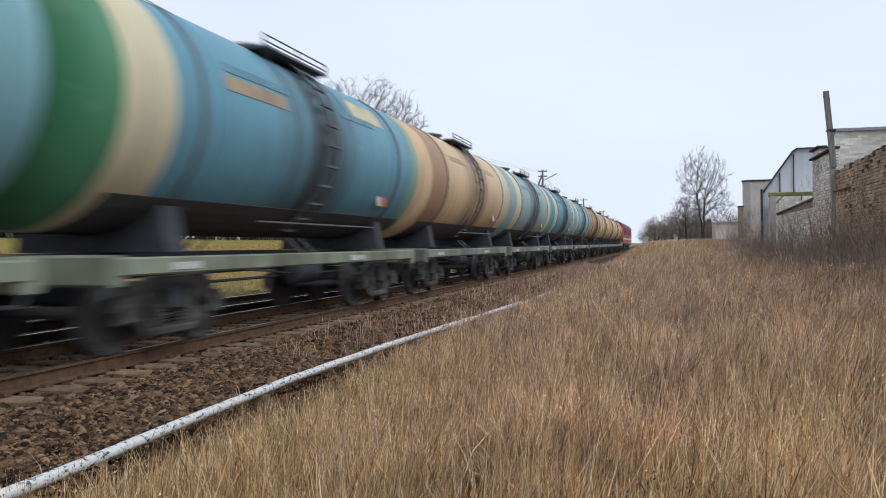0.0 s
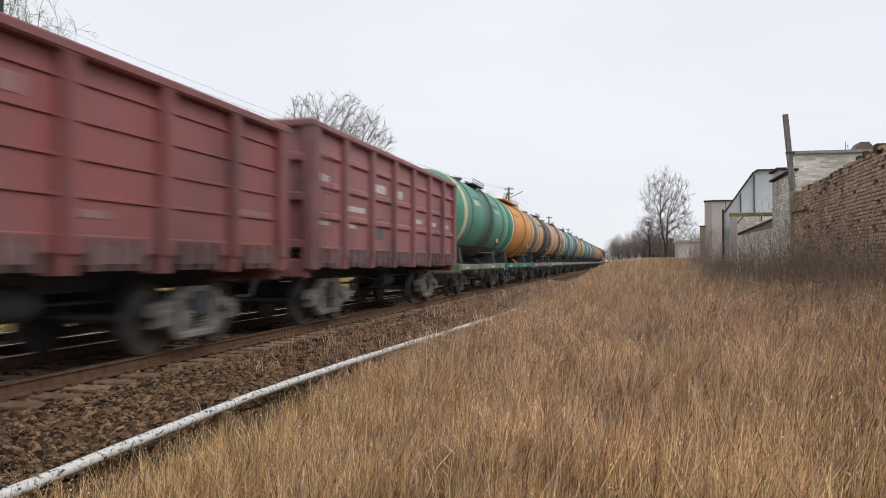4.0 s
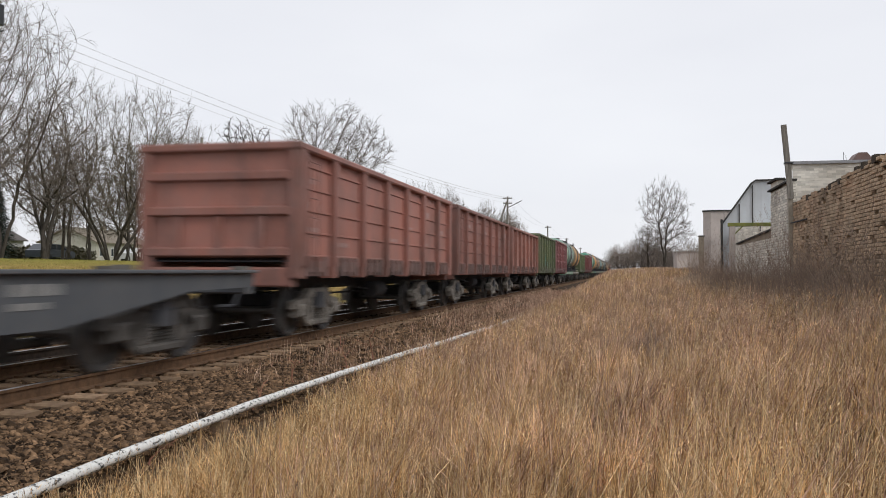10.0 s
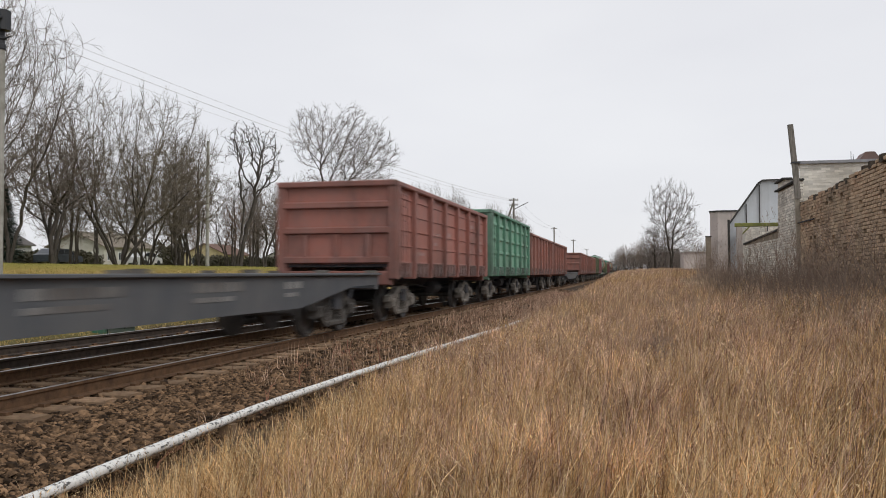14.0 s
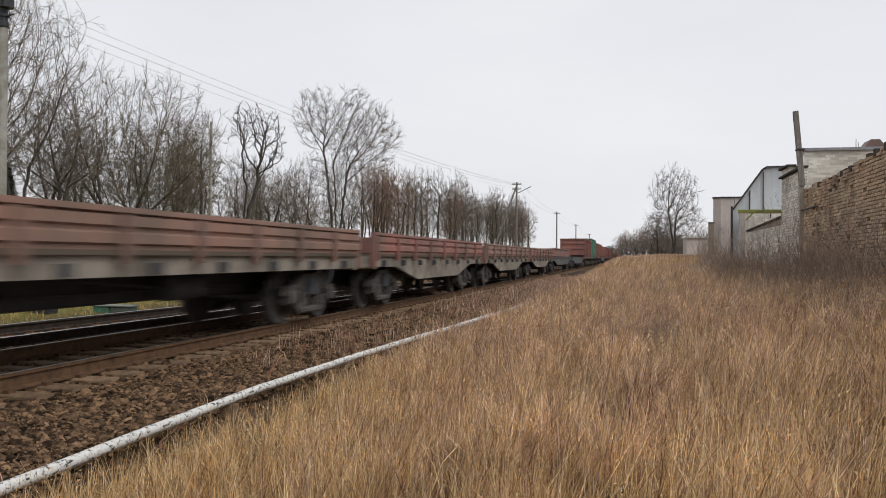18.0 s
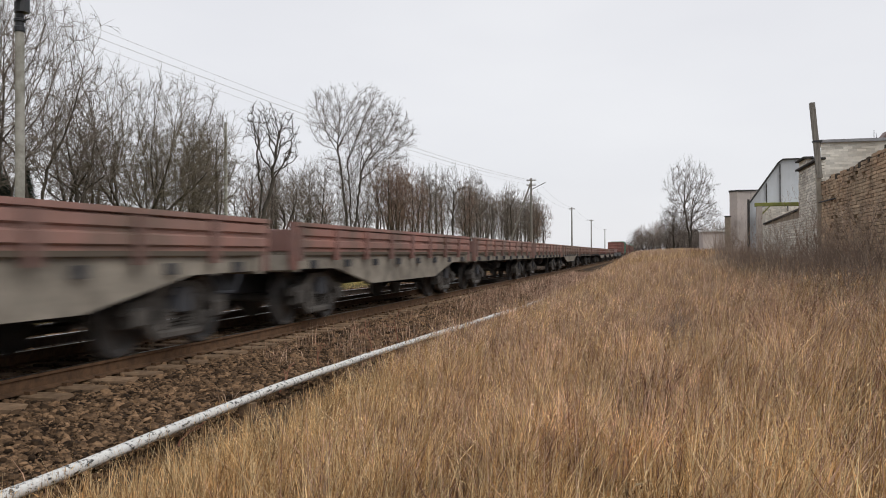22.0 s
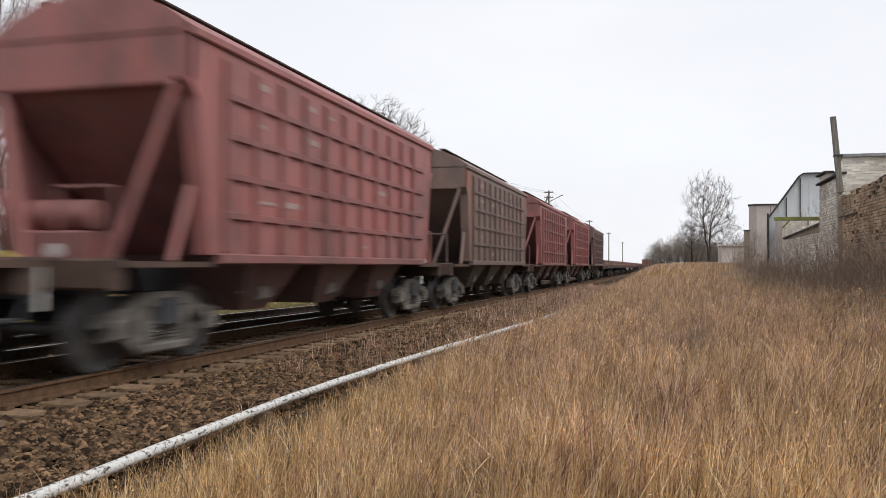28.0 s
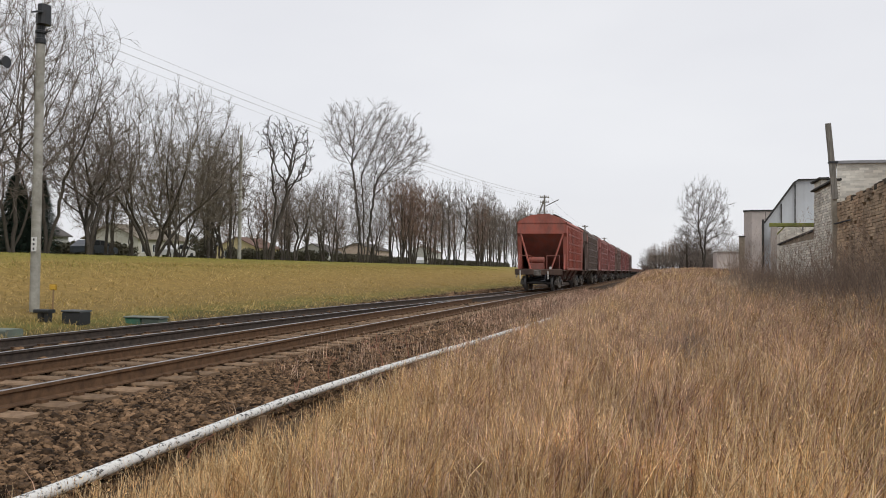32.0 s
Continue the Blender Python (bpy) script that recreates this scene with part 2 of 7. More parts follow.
CROSS = [(-400, 3.0), (-90, 2.3), (-45, 1.95), (-28, 1.72), (-23.5, 1.25), (-18.5, 0.2), (-15.5, -0.12), (-12.6, -0.3), (-11.8, -0.24),
         (-5.75, -0.24), (-5.15, -0.33), (-4.4, -0.5), (-3.9, -0.55), (-2.0, -0.38), (0.0, -0.2), (2.5, 0.12), (4.7, 0.5), (12, 0.75),
         (400, 0.9)]


def ground_z(x, y):
    """The height of the ground: bank, track bed, grassy verge that climbs away along the track."""
    for (x0, z0), (x1, z1) in zip(CROSS, CROSS[1:]):
        if x <= x1:
            break
    z = z0 + (z1 - z0) * (x - x0) / (x1 - x0)
    rise = 0.95 * ease(25, 110, y) + 1.2 * ease(90, 260, y)
    z += rise * ease(-5.0, -2.6, x) * (1 - 0.5 * ease(0, 8, x))
    if x > -4.4 or x < -12.5:
        z += 0.05 * noise.noise((x * 0.8, y * 0.8, 0)) + 0.12 * noise.noise((x * 0.15, y * 0.15, 3)) * ease(-4.4, -2, -abs(x + 8.5) + 4.1 + 2)
    return z


def steps(*legs):
    out = []
    for a, b, n in legs:
        out += [a + (b - a) * i / n for i in range(n)]
    return out + [legs[-1][1]]


def build_ground():
    xs = steps((-2500, -400, 6), (-400, -60, 12), (-60, -15, 34), (-15, -3, 44), (-3, 6, 26), (6, 60, 14), (60, 400, 8), (400, 2500, 6))
    ys = steps((-2500, -60, 10), (-60, 0, 14), (0, 30, 60), (30, 120, 60), (120, 400, 28), (400, 3000, 8))
    v = [(x, y, ground_z(x, y)) for y in ys for x in xs]
    n = len(xs)
    f = [(j * n + i, j * n + i + 1, (j + 1) * n + i + 1, (j + 1) * n + i) for j in range(len(ys) - 1) for i in range(n - 1)]
    me = bpy.data.meshes.new("ground")
    me.from_pydata(v, [], f)
    me.shade_smooth()
    m, nd, l, b = nodes_of("turf_soil_and_ballast_bed")
    tex = nd.new("ShaderNodeTexCoord")
    sep = nd.new("ShaderNodeSeparateXYZ")
    l.new(tex.outputs["Object"], sep.inputs["Vector"])
    wob = nd.new("ShaderNodeTexNoise")
    wob.inputs["Scale"].default_value, wob.inputs["Detail"].default_value = 0.7, 6
    l.new(tex.outputs["Object"], wob.inputs["Vector"])
    add = nd.new("ShaderNodeMath")
    add.operation = "MULTIPLY_ADD"
    add.inputs[1].default_value = 2.4
    l.new(wob.outputs["Fac"], add.inputs[0])
    l.new(sep.outputs["X"], add.inputs[2])
    ramp = nd.new("ShaderNodeValToRGB")
    mr = nd.new("ShaderNodeMapRange")
    mr.inputs["From Min"].default_value, mr.inputs["From Max"].default_value = -45, 5
    l.new(add.outputs["Value"], mr.inputs["Value"])
    l.new(mr.outputs["Result"], ramp.inputs["Fac"])
    el = ramp.color_ramp.elements
    stops = [(-45, (0.16, 0.165, 0.035)), (-28, (0.19, 0.185, 0.042)), (-24.5, (0.23, 0.18, 0.05)), (-19, (0.25, 0.17, 0.058)),
             (-14.8, (0.2, 0.14, 0.052)), (-13.2, (0.13, 0.12, 0.035)), (-11.2, (0.055, 0.038, 0.027)), (-4.0, (0.06, 0.042, 0.03)),
             (-2.7, (0.1, 0.068, 0.042)), (5, (0.11, 0.078, 0.05))]
    while len(el) < len(stops):
        el.new(0.5)
    for e, (x, c) in zip(el, stops):
        e.position, e.color = (x + 45) / 50, (*c, 1)
    n2 = nd.new("ShaderNodeTexNoise")
    n2.inputs["Scale"].default_value, n2.inputs["Detail"].default_value, n2.inputs["Roughness"].default_value = 3.5, 8, 0.75
    l.new(tex.outputs["Object"], n2.inputs["Vector"])
    hs, mv = nd.new("ShaderNodeHueSaturation"), nd.new("ShaderNodeMapRange")
    mv.inputs["From Min"].default_value, mv.inputs["From Max"].default_value = 0.3, 0.7
    mv.inputs["To Min"].default_value, mv.inputs["To Max"].default_value = 0.55, 1.45
    l.new(n2.outputs["Fac"], mv.inputs["Value"])
    l.new(mv.outputs["Result"], hs.inputs["Value"])
    l.new(ramp.outputs["Color"], hs.inputs["Color"])
    l.new(hs.outputs["Color"], b.inputs["Base Color"])
    b.inputs["Roughness"].default_value, b.inputs["Specular IOR Level"].default_value = 1.0, 0.1
    bp = nd.new("ShaderNodeBump")
    bp.inputs["Strength"].default_value, bp.inputs["Distance"].default_value = 0.6, 0.08
    l.new(n2.outputs["Fac"], bp.inputs["Height"])
    l.new(bp.outputs["Normal"], b.inputs["Normal"])
    me.materials.append(m)
    tagged(new("ground", me), "uneven ground with turf bank, track bed and weedy verge", "ground", kind="structure")


build_ground()


# ---- tracks ----
def rail(name, pts, label, steel=RAIL):
    """A rail along a line of (x, y) at the height of the rail head: web and foot rusty, head polished."""
    side, top = Shape(), Shape()
    prof = [(-0.075, -0.18), (0.075, -0.18), (0.075, -0.165), (0.012, -0.145), (0.012, -0.045), (0.037, -0.035), (0.037, -0.004),
            (-0.037, -0.004), (-0.037, -0.035), (-0.012, -0.045), (-0.012, -0.145), (-0.075, -0.165)]
    cap = [(-0.022, -0.004), (0.022, -0.004), (0.017, 0.0), (-0.017, 0.0)]
    for sh, pr in ((side, prof), (top, cap)):
        n = len(pr)
        v = [(x + px, y, pz) for x, y in pts for px, pz in pr]
        f = [(j * n + i, j * n + (i + 1) % n, (j + 1) * n + (i + 1) % n, (j + 1) * n + i) for j in range(len(pts) - 1) for i in range(n)]
        sh.add(v, f + [tuple(range(n)), tuple(range((len(pts) - 1) * n, len(pts) * n))])
    base = tagged(new(name, side.mesh(name, steel)), label, "rail")
    part("railhead", top, RAILTOP, base, "worn bright running surface")
    return base


def second_track(y):
    """The centre line of the second track, which runs into the first."""
    return TRACK - 2.72 + 2.72 * ease(12, 62, y)


YS = steps((-120, 0, 12), (0, 70, 35), (70, 1500, 40))
for sx in (-1, 1):
    rail("rail", [(TRACK + sx * GAUGE, y) for y in YS], "long rusty steel rail with a bright worn head")
YS2 = [y for y in YS if y < 58]
for sx in (-1, 1):
    rail("rail", [(second_track(y) + sx * GAUGE, y) for y in YS2], "dark weathered steel rail of the joining track", OLDRAIL)


# ---- the train ----
DUSTY = surface("dust_coated_cast_steel", (0.24, 0.22, 0.195), (0.09, 0.082, 0.074), scale=5, rough=0.9, dirt=(0.045, 0.04, 0.036), dirt_amount=0.35, bump=0.2)
GRIMY = surface("oily_cast_steel", (0.12, 0.11, 0.1), (0.05, 0.047, 0.045), scale=5, rough=0.85, dirt=(0.025, 0.023, 0.022), dirt_amount=0.4, bump=0.2)


def bogie(parent, y, steel=STEEL):
    """A three-piece freight bogie with two axles at way y under a wagon."""
    bol = part("bogie", Shape().cbox(-1.15, 1.15, y - 0.2, y + 0.2, 0.5, 0.82, 0.04), BLACK, parent, "two-axle freight bogie")
    for sx in (-1, 1):
        x0, x1 = (0.93, 1.1) if sx > 0 else (-1.1, -0.93)
        fr = Shape()
        top = [(-1.2, 0.52), (-1.16, 0.66), (-0.72, 0.72), (-0.4, 0.9), (0.4, 0.9), (0.72, 0.72), (1.16, 0.66), (1.2, 0.52)]
        low = [(0.76, 0.5), (0.46, 0.72), (-0.46, 0.72), (-0.76, 0.5)]
        fr.prism([(y + a, z) for a, z in top + low], x0, x1, "x")
        for s in (-1, 1):
            fr.prism([(y + s * a, z) for a, z in [(0.33, 0.74), (0.5, 0.74), (0.5, 0.3), (0.33, 0.3)]], x0, x1, "x")
            fr.prism([(y + s * a, z) for a, z in [(0.45, 0.32), (0.84, 0.52), (0.95, 0.5), (0.5, 0.17), (0.3, 0.17), (0.3, 0.3)]],
                     x0 + 0.02, x1 - 0.02, "x")
            fr.cbox(x0 - 0.03, x1 + 0.05, y + s * 0.925 - 0.17, y + s * 0.925 + 0.17, 0.36, 0.6, 0.03)
        fr.cbox(x0 - 0.01, x1 + 0.02, y - 0.46, y + 0.46, 0.16, 0.28, 0.03)
        part("side_frame", fr, steel, bol, "dusty cast side frame")
        prof = []
        for k in range(6):
            prof += [(0.1, 0.285 + k * 0.045), (0.1, 0.31 + k * 0.045), (0.07, 0.313 + k * 0.045), (0.07, 0.327 + k * 0.045)]
        xm = (x0 + x1) / 2
        for d in (-0.2, 0.2):
            part("spring", Shape().lathe(prof, "z", (xm, y + d, 0), 7), steel, bol, "coil spring")
    for s in (-1, 1):
        ax = part("wheelset", Shape().tube((-0.95, y + s * 0.925, 0.478), (0.95, y + s * 0.925, 0.478), 0.075, n=10), WHEEL, bol)
        for sx in (-1, 1):
            prof = [(0.2, -0.05), (0.44, -0.06), (0.505, -0.065), (0.505, -0.035), (0.48, -0.03), (0.472, 0.065), (0.42, 0.06), (0.39, 0.02),
                    (0.2, 0.02), (0.12, 0.07), (0.07, 0.07)]
            part("wheel", Shape().lathe([(r, w * sx) for r, w in prof], "x", (sx * 0.8, y + s * 0.925, 0.478), 20), WHEEL, bol, smooth=True)
    return bol


def underframe(w, half, base, beam=GREYBEAM, width=1.4, steel=GRIMY, head=1.3, deep=0.84):
    """Centre sill, headstocks, couplers, brake gear and bogies of a wagon."""
    part("centre_sill", Shape().cbox(-0.22, 0.22, -half, half, deep, 1.2, 0.03), BLACK, w)
    for s in (-1, 1):
        part("headstock", Shape().cbox(-width, width, s * half - 0.13, s * half + 0.13, head - 0.35, head, 0.03), beam, w, "dusty steel headstock beam")
        k = Shape().cbox(-0.13, 0.13, s * (half + 0.1), s * (half + 0.42), 0.95, 1.2, 0.03) if s > 0 else \
            Shape().cbox(-0.13, 0.13, -half - 0.42, -half - 0.1, 0.95, 1.2, 0.03)
        k.cbox(-0.2, 0.2, *sorted((s * (half + 0.4), s * (half + 0.62))), 0.9, 1.25, 0.04)
        part("coupler", k, STEEL, w, "automatic knuckle coupler")
        part("air_hose", Shape().tube((0.45, s * (half + 0.1), 1.0), (0.4, s * (half + 0.3), 0.62), 0.03, n=6)
             .tube((0.4, s * (half + 0.3), 0.62), (0.2, s * (half + 0.5), 0.62), 0.03, n=6), BLACK, w)
        bogie(w, s * base, steel)
    part("brake_reservoir", Shape().lathe([(0.05, -0.5), (0.2, -0.45), (0.2, 0.45), (0.05, 0.5)], "y", (0.65, 0.9, 0.78), 12), BLACK, w, smooth=True)
    part("brake_cylinder", Shape().lathe([(0.1, -0.3), (0.19, -0.28), (0.19, 0.28), (0.06, 0.35)], "y", (-0.5, -1.3, 0.8), 12), BLACK, w, smooth=True)
    part("brake_rod", Shape().tube((0.3, -base, 0.72), (0.3, base, 0.72), 0.025, n=6).tube((0.62, -1.9, 0.95), (0.62, 0.4, 0.78), 0.02, n=6), BLACK, w)


def bars(sh, x, y0, y1, z, h, rng, side=1):
    """Unreadable lettering as plain bars on a wagon's side."""
    y = y0
    while y < y1 - 0.08:
        d = min(y1 - y, rng.uniform(0.12, 0.4))
        sh.box(min(x, x + side * 0.006), max(x, x + side * 0.006), y, y + d, z, z + h)
        y += d + 0.06


def pieces(name, sh, material, parent, label=""):
    """Every bar of a shape made of boxes as a part of its own."""
    for k in range(len(sh.v) // 8):
        part(name, Shape().add(sh.v[8 * k:8 * k + 8], [tuple(i - 8 * k for i in f) for f in sh.f[6 * k:6 * k + 6]]), material, parent, label)


def gondola(rgb, label, top=3.52, ribs=3, marks=0, seed=0, post=None, brace=False, patches=(), pressed=False):
    """An open-top freight wagon: end walls, side posts with panels between them, top rail, hatches along the sill."""
    rng = random.Random(seed)
    pm, dk = paint(rgb), paint(tuple(c * 0.8 for c in rgb))
    pp = paint(post) if post else dk
    hm = paint(tuple(c * 0.4 + 0.045 for c in rgb), amount=0.5)
    w = thing("gondola_wagon", label, "freight wagon", "wagons of the freight train")
    H, hw, z0 = 6.4, 1.44, 1.42
    part("floor", Shape().box(-hw, hw, -H + 0.02, H - 0.02, z0 - 0.02, z0 + 0.08), BLACK, w)
    n = 7
    cell = 2 * H / n
    for sx in (-1, 1):
        for i in range(n):
            y0, y1 = -H + i * cell, -H + (i + 1) * cell
            if pressed:
                pan = part("side_panel", Shape().box(*sorted((sx * hw, sx * (hw - 0.03))), y0, y1, z0 + 0.1, top - 0.06), pm, w)
                for k in range(ribs):
                    zc = z0 + 0.1 + (top - z0 - 0.2) * (k + 1) / (ribs + 0.75)
                    v = [(sx * (hw - 0.001), y, zc + z) for y, z in ((y0 + 0.14, -0.09), (y1 - 0.14, -0.09), (y1 - 0.14, 0.09), (y0 + 0.14, 0.09))]
                    v += [(sx * (hw + 0.06), y, zc + z) for y, z in ((y0 + 0.26, -0.04), (y1 - 0.26, -0.04), (y1 - 0.26, 0.05), (y0 + 0.26, 0.05))]
                    part("pressed_rib", Shape().add(v, [(0, 3, 2, 1), (4, 5, 6, 7), (0, 1, 5, 4), (1, 2, 6, 5), (2, 3, 7, 6), (3, 0, 4, 7)]), pm, pan)
            else:
                prof = [(sx * (hw - 0.03), top - 0.06), (sx * (hw - 0.03), z0 + 0.1), (sx * hw, z0 + 0.1)]
                for k in range(ribs + 1):
                    zc = z0 + 0.12 + (top - z0 - 0.2) * (k + 1) / (ribs + 1.7)
                    prof += [(sx * hw, zc - 0.035), (sx * (hw + 0.028), zc - 0.02), (sx * (hw + 0.028), zc + 0.012), (sx * hw, zc + 0.02)]
                part("side_panel", Shape().prism(prof + [(sx * hw, top - 0.06)], y0, y1, "y"), pm, w)
        for i in range(n + 1):
            y = -H + i * cell
            d = 0.13 if 0 < i < n else 0.17
            y = min(max(y, -H + d), H - d)
            sh = Shape()
            lo = z0 - 0.3
            prof = [(sx * hw, lo + 0.35), (sx * (hw + 0.12), lo + 0.2), (sx * (hw + 0.13), top - 0.1), (sx * hw, top - 0.06)]
            sh.prism(prof, y - d * 0.75, y + d * 0.75, "y")
            sh.box(*sorted((sx * (hw - 0.2), sx * (hw + 0.1))), y - d * 0.75, y + d * 0.75, lo - 0.02, lo + 0.3)
            part("side_post", sh, pp, w)
        part("top_rail", Shape().cbox(*sorted((sx * (hw - 0.05), sx * (hw + 0.14))), -H, H, top - 0.13, top, 0.025), pp, w, "rolled steel top rail")
        part("side_sill", Shape().cbox(*sorted((sx * (hw - 0.12), sx * (hw + 0.02))), -H, H, z0 - 0.1, z0 + 0.12, 0.02), dk, w)
        for i in range(n):
            y = -H + (i + 0.5) * cell
            sh = Shape().box(*sorted((sx * (hw - 0.03), sx * (hw + 0.05))), y - 0.55, y + 0.55, z0 - 0.2, z0 + 0.0)
            for d in (-0.42, 0, 0.42):
                sh.box(*sorted((sx * (hw - 0.02), sx * (hw + 0.1))), y + d - 0.06, y + d + 0.06, z0 - 0.28, z0 + 0.08)
            part("floor_hatch_lock", sh, hm, w, "dusty hatch hinges below the sill")
    for sy in (-1, 1):
        part("end_wall", Shape().box(-hw, hw, *sorted((sy * (H - 0.02), sy * (H - 0.06))), z0, top - 0.06), pm, w)
        for zc in (z0 + 0.15, z0 + (top - z0) * 0.42, z0 + (top - z0) * 0.72):
            part("end_rib", Shape().prism([(sy * (H - 0.03), zc - 0.1), (sy * (H + 0.08), zc - 0.06), (sy * (H + 0.08), zc + 0.06), (sy * (H - 0.03), zc + 0.1)],
                                          -hw + 0.05, hw - 0.05, "x"), dk, w)
        for x in (-0.82, 0.0, 0.82):
            part("end_stiffener", Shape().cbox(x - 0.06, x + 0.06, *sorted((sy * (H - 0.02), sy * (H + 0.06))), z0 + 0.2, z0 + (top - z0) * 0.42 - 0.09, 0.015), dk, w)
        part("end_rail", Shape().cbox(-hw - 0.12, hw + 0.12, *sorted((sy * (H - 0.06), sy * (H + 0.1))), top - 0.14, top + 0.01, 0.025), dk, w)
        for sx in (-1, 1):
            part("end_post", Shape().cbox(*sorted((sx * (hw - 0.1), sx * (hw + 0.12))), *sorted((sy * (H - 0.02), sy * (H + 0.07))), z0 - 0.3, top - 0.1, 0.02), dk, w)
    if brace:
        for sx in (-1, 1):
            for s in (-1, 1):
                part("diagonal_brace", Shape().prism([(s * (H - 0.1), top - 0.2), (s * (H - 0.28), top - 0.2), (s * (H - cell), z0 + 0.1), (s * (H - cell + 0.18), z0 + 0.1)],
                                                     *sorted((sx * (hw + 0.01), sx * (hw + 0.1))), "x"), pp, w)
    ladder = Shape()
    for z in (1.5, 1.85, 2.2, 2.55, 2.9, 3.2):
        ladder.tube((hw + 0.17, -H + 0.3, z), (hw + 0.17, -H + 0.72, z), 0.014, n=5)
    for dy in (0.3, 0.72):
        ladder.tube((hw + 0.17, -H + dy, 1.3), (hw + 0.17, -H + dy, 3.25), 0.016, n=5)
    part("ladder", ladder, pp, w)
    if marks:
        sh = Shape()
        for i in range(n):
            y = -H + i * cell + 0.22
            if rng.random() < 0.35 + 0.15 * marks:
                z = rng.choice((2.75, 2.85, 2.3))
                bars(sh, hw + 0.052 if marks > 5 else hw + 0.004, y, y + rng.uniform(0.6, 1.4), z, rng.choice((0.12, 0.2)), rng)
            if rng.random() < 0.3 + 0.15 * marks:
                bars(sh, hw + 0.004, y, y + rng.uniform(0.4, 1.2), rng.choice((1.72, 1.95, 2.05)), 0.09, rng)
        pieces("lettering", sh, WHITE if marks > 2 else paint(tuple(c * 0.75 + 0.1 for c in rgb)), w, "faded stencilled bars")
    for k, (yc, zc, dy, dz, c) in enumerate(patches):
        part("paint_patch", Shape().box(hw + 0.002, hw + 0.006, yc - dy, yc + dy, zc - dz, zc + dz), paint(c), w, "patch of fresher paint")
    underframe(w, 6.3, 4.32, beam=dk, steel=DUSTY)
    return w


def tank(shell, label, bands=(), frame=None, hatch=None, belly=True, seed=0, top_long=False, plates=(), spill=0.85):
    """A tank wagon: shell with dished ends, bands of other colours, saddle straps, ladder, hatch platform."""
    rng = random.Random(seed)
    sm = tank_paint(shell, seed, spill)
    fm, hm = paint(frame or (0.2, 0.21, 0.17), amount=0.45), paint(hatch or (0.07, 0.07, 0.07))
    w = thing("tank_wagon", label, "tank wagon", "wagons of the freight train")
    R, L, zc = 1.58, 5.85, 3.02

    dome = [(0.05, -L), (0.48, -L + 0.015), (0.9, -L + 0.06), (1.2, -L + 0.12), (1.42, -L + 0.23), (1.54, -L + 0.36), (R, -L + 0.5)]

    def radius(y):
        y = -abs(y)
        for (r0, y0), (r1, y1) in zip(dome, dome[1:]):
            if y < y1:
                return r0 + (r1 - r0) * max(0, y - y0) / (y1 - y0)
        return R

    def ring(out, y0, y1, n=56):
        cut = sorted({y0, y1, *[q for _, y in dome for q in (y, -y) if y0 < q < y1]})
        pr = [(radius(q) + out, q) for q in cut]
        return Shape().lathe([(radius(y0) - 0.03, y0)] + pr + [(radius(y1) - 0.03, y1)], "y", (0, 0, zc), n)

    part("shell", Shape().lathe(dome + [(R, -1.8), (R, 1.8)] + [(r, -y) for r, y in reversed(dome)], "y", (0, 0, zc), 56), sm, w, label="riveted cylindrical tank shell", smooth=True)
    for y0, y1, c in bands:
        part("band", ring(0.006, y0, y1), tank_paint(c, seed, spill), w, "painted band round the shell", smooth=True)
    for y in (-3.55, -1.2, 1.2, 3.55):
        part("weld_seam", ring(0.01, y - 0.02, y + 0.02), sm, w, smooth=True)
    for y0, y1, a0, a1, c in plates:
        arc = [((R + q) * math.cos(radians(a)), zc + (R + q) * math.sin(radians(a))) for q, seq in ((0.009, range(a0, a1 + 1, 2)), (0.002, range(a1, a0 - 1, -2))) for a in seq]
        part("painted_patch", Shape().prism(arc, y0, y1, "y"), paint(c, amount=0.5), w, "faded painted patch on the shell")
    # thin near-black sheet over the shell's lower arc, short of the dished ends
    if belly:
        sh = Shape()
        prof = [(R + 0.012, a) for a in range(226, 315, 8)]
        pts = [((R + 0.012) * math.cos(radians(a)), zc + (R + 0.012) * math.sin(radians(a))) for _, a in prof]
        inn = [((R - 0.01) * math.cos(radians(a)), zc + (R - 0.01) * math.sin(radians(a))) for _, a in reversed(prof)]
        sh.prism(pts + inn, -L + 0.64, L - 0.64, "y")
        part("belly", sh, paint((0.045, 0.045, 0.05)), w, "black lower part of the shell")
    for y in (-3.9, 3.9):
        s = Shape()
        arc = [((R + 0.03) * math.cos(radians(a)), zc + (R + 0.03) * math.sin(radians(a))) for a in range(230, 311, 8)]
        s.prism(arc + [(1.15, 1.2), (-1.15, 1.2)], y - 0.22, y + 0.22, "y")
        part("saddle", s, BLACK, w)
        st = Shape().lathe([(R + 0.004, y - 0.05), (R + 0.022, y - 0.05), (R + 0.022, y + 0.05), (R + 0.004, y + 0.05)], "y", (0, 0, zc), 40)
        part("tie_strap", st, hm, w)
    # ladder up the side, in front of the shell's middle
    for sx in (-1, 1):
        ld = Shape()
        a0 = -62
        prev = None
        while a0 < 78:
            a = radians(a0)
            p = (sx * (R + 0.1) * math.cos(a), zc + (R + 0.1) * math.sin(a))
            if prev:
                for y in (-0.24, 0.24):
                    ld.tube((prev[0], y, prev[1]), (p[0], y, p[1]), 0.022, n=5)
            ld.box(*sorted((p[0] - 0.035, p[0] + 0.035)), -0.24, 0.24, p[1] - 0.02, p[1] + 0.02)
            prev = p
            a0 += 12
        for y in (-0.24, 0.24):
            ld.tube((sx * 1.35, y, 1.0), (sx * 0.9, y, 1.4), 0.022, n=5)
        part("ladder", ld, hm, w, "dark steel side ladder")
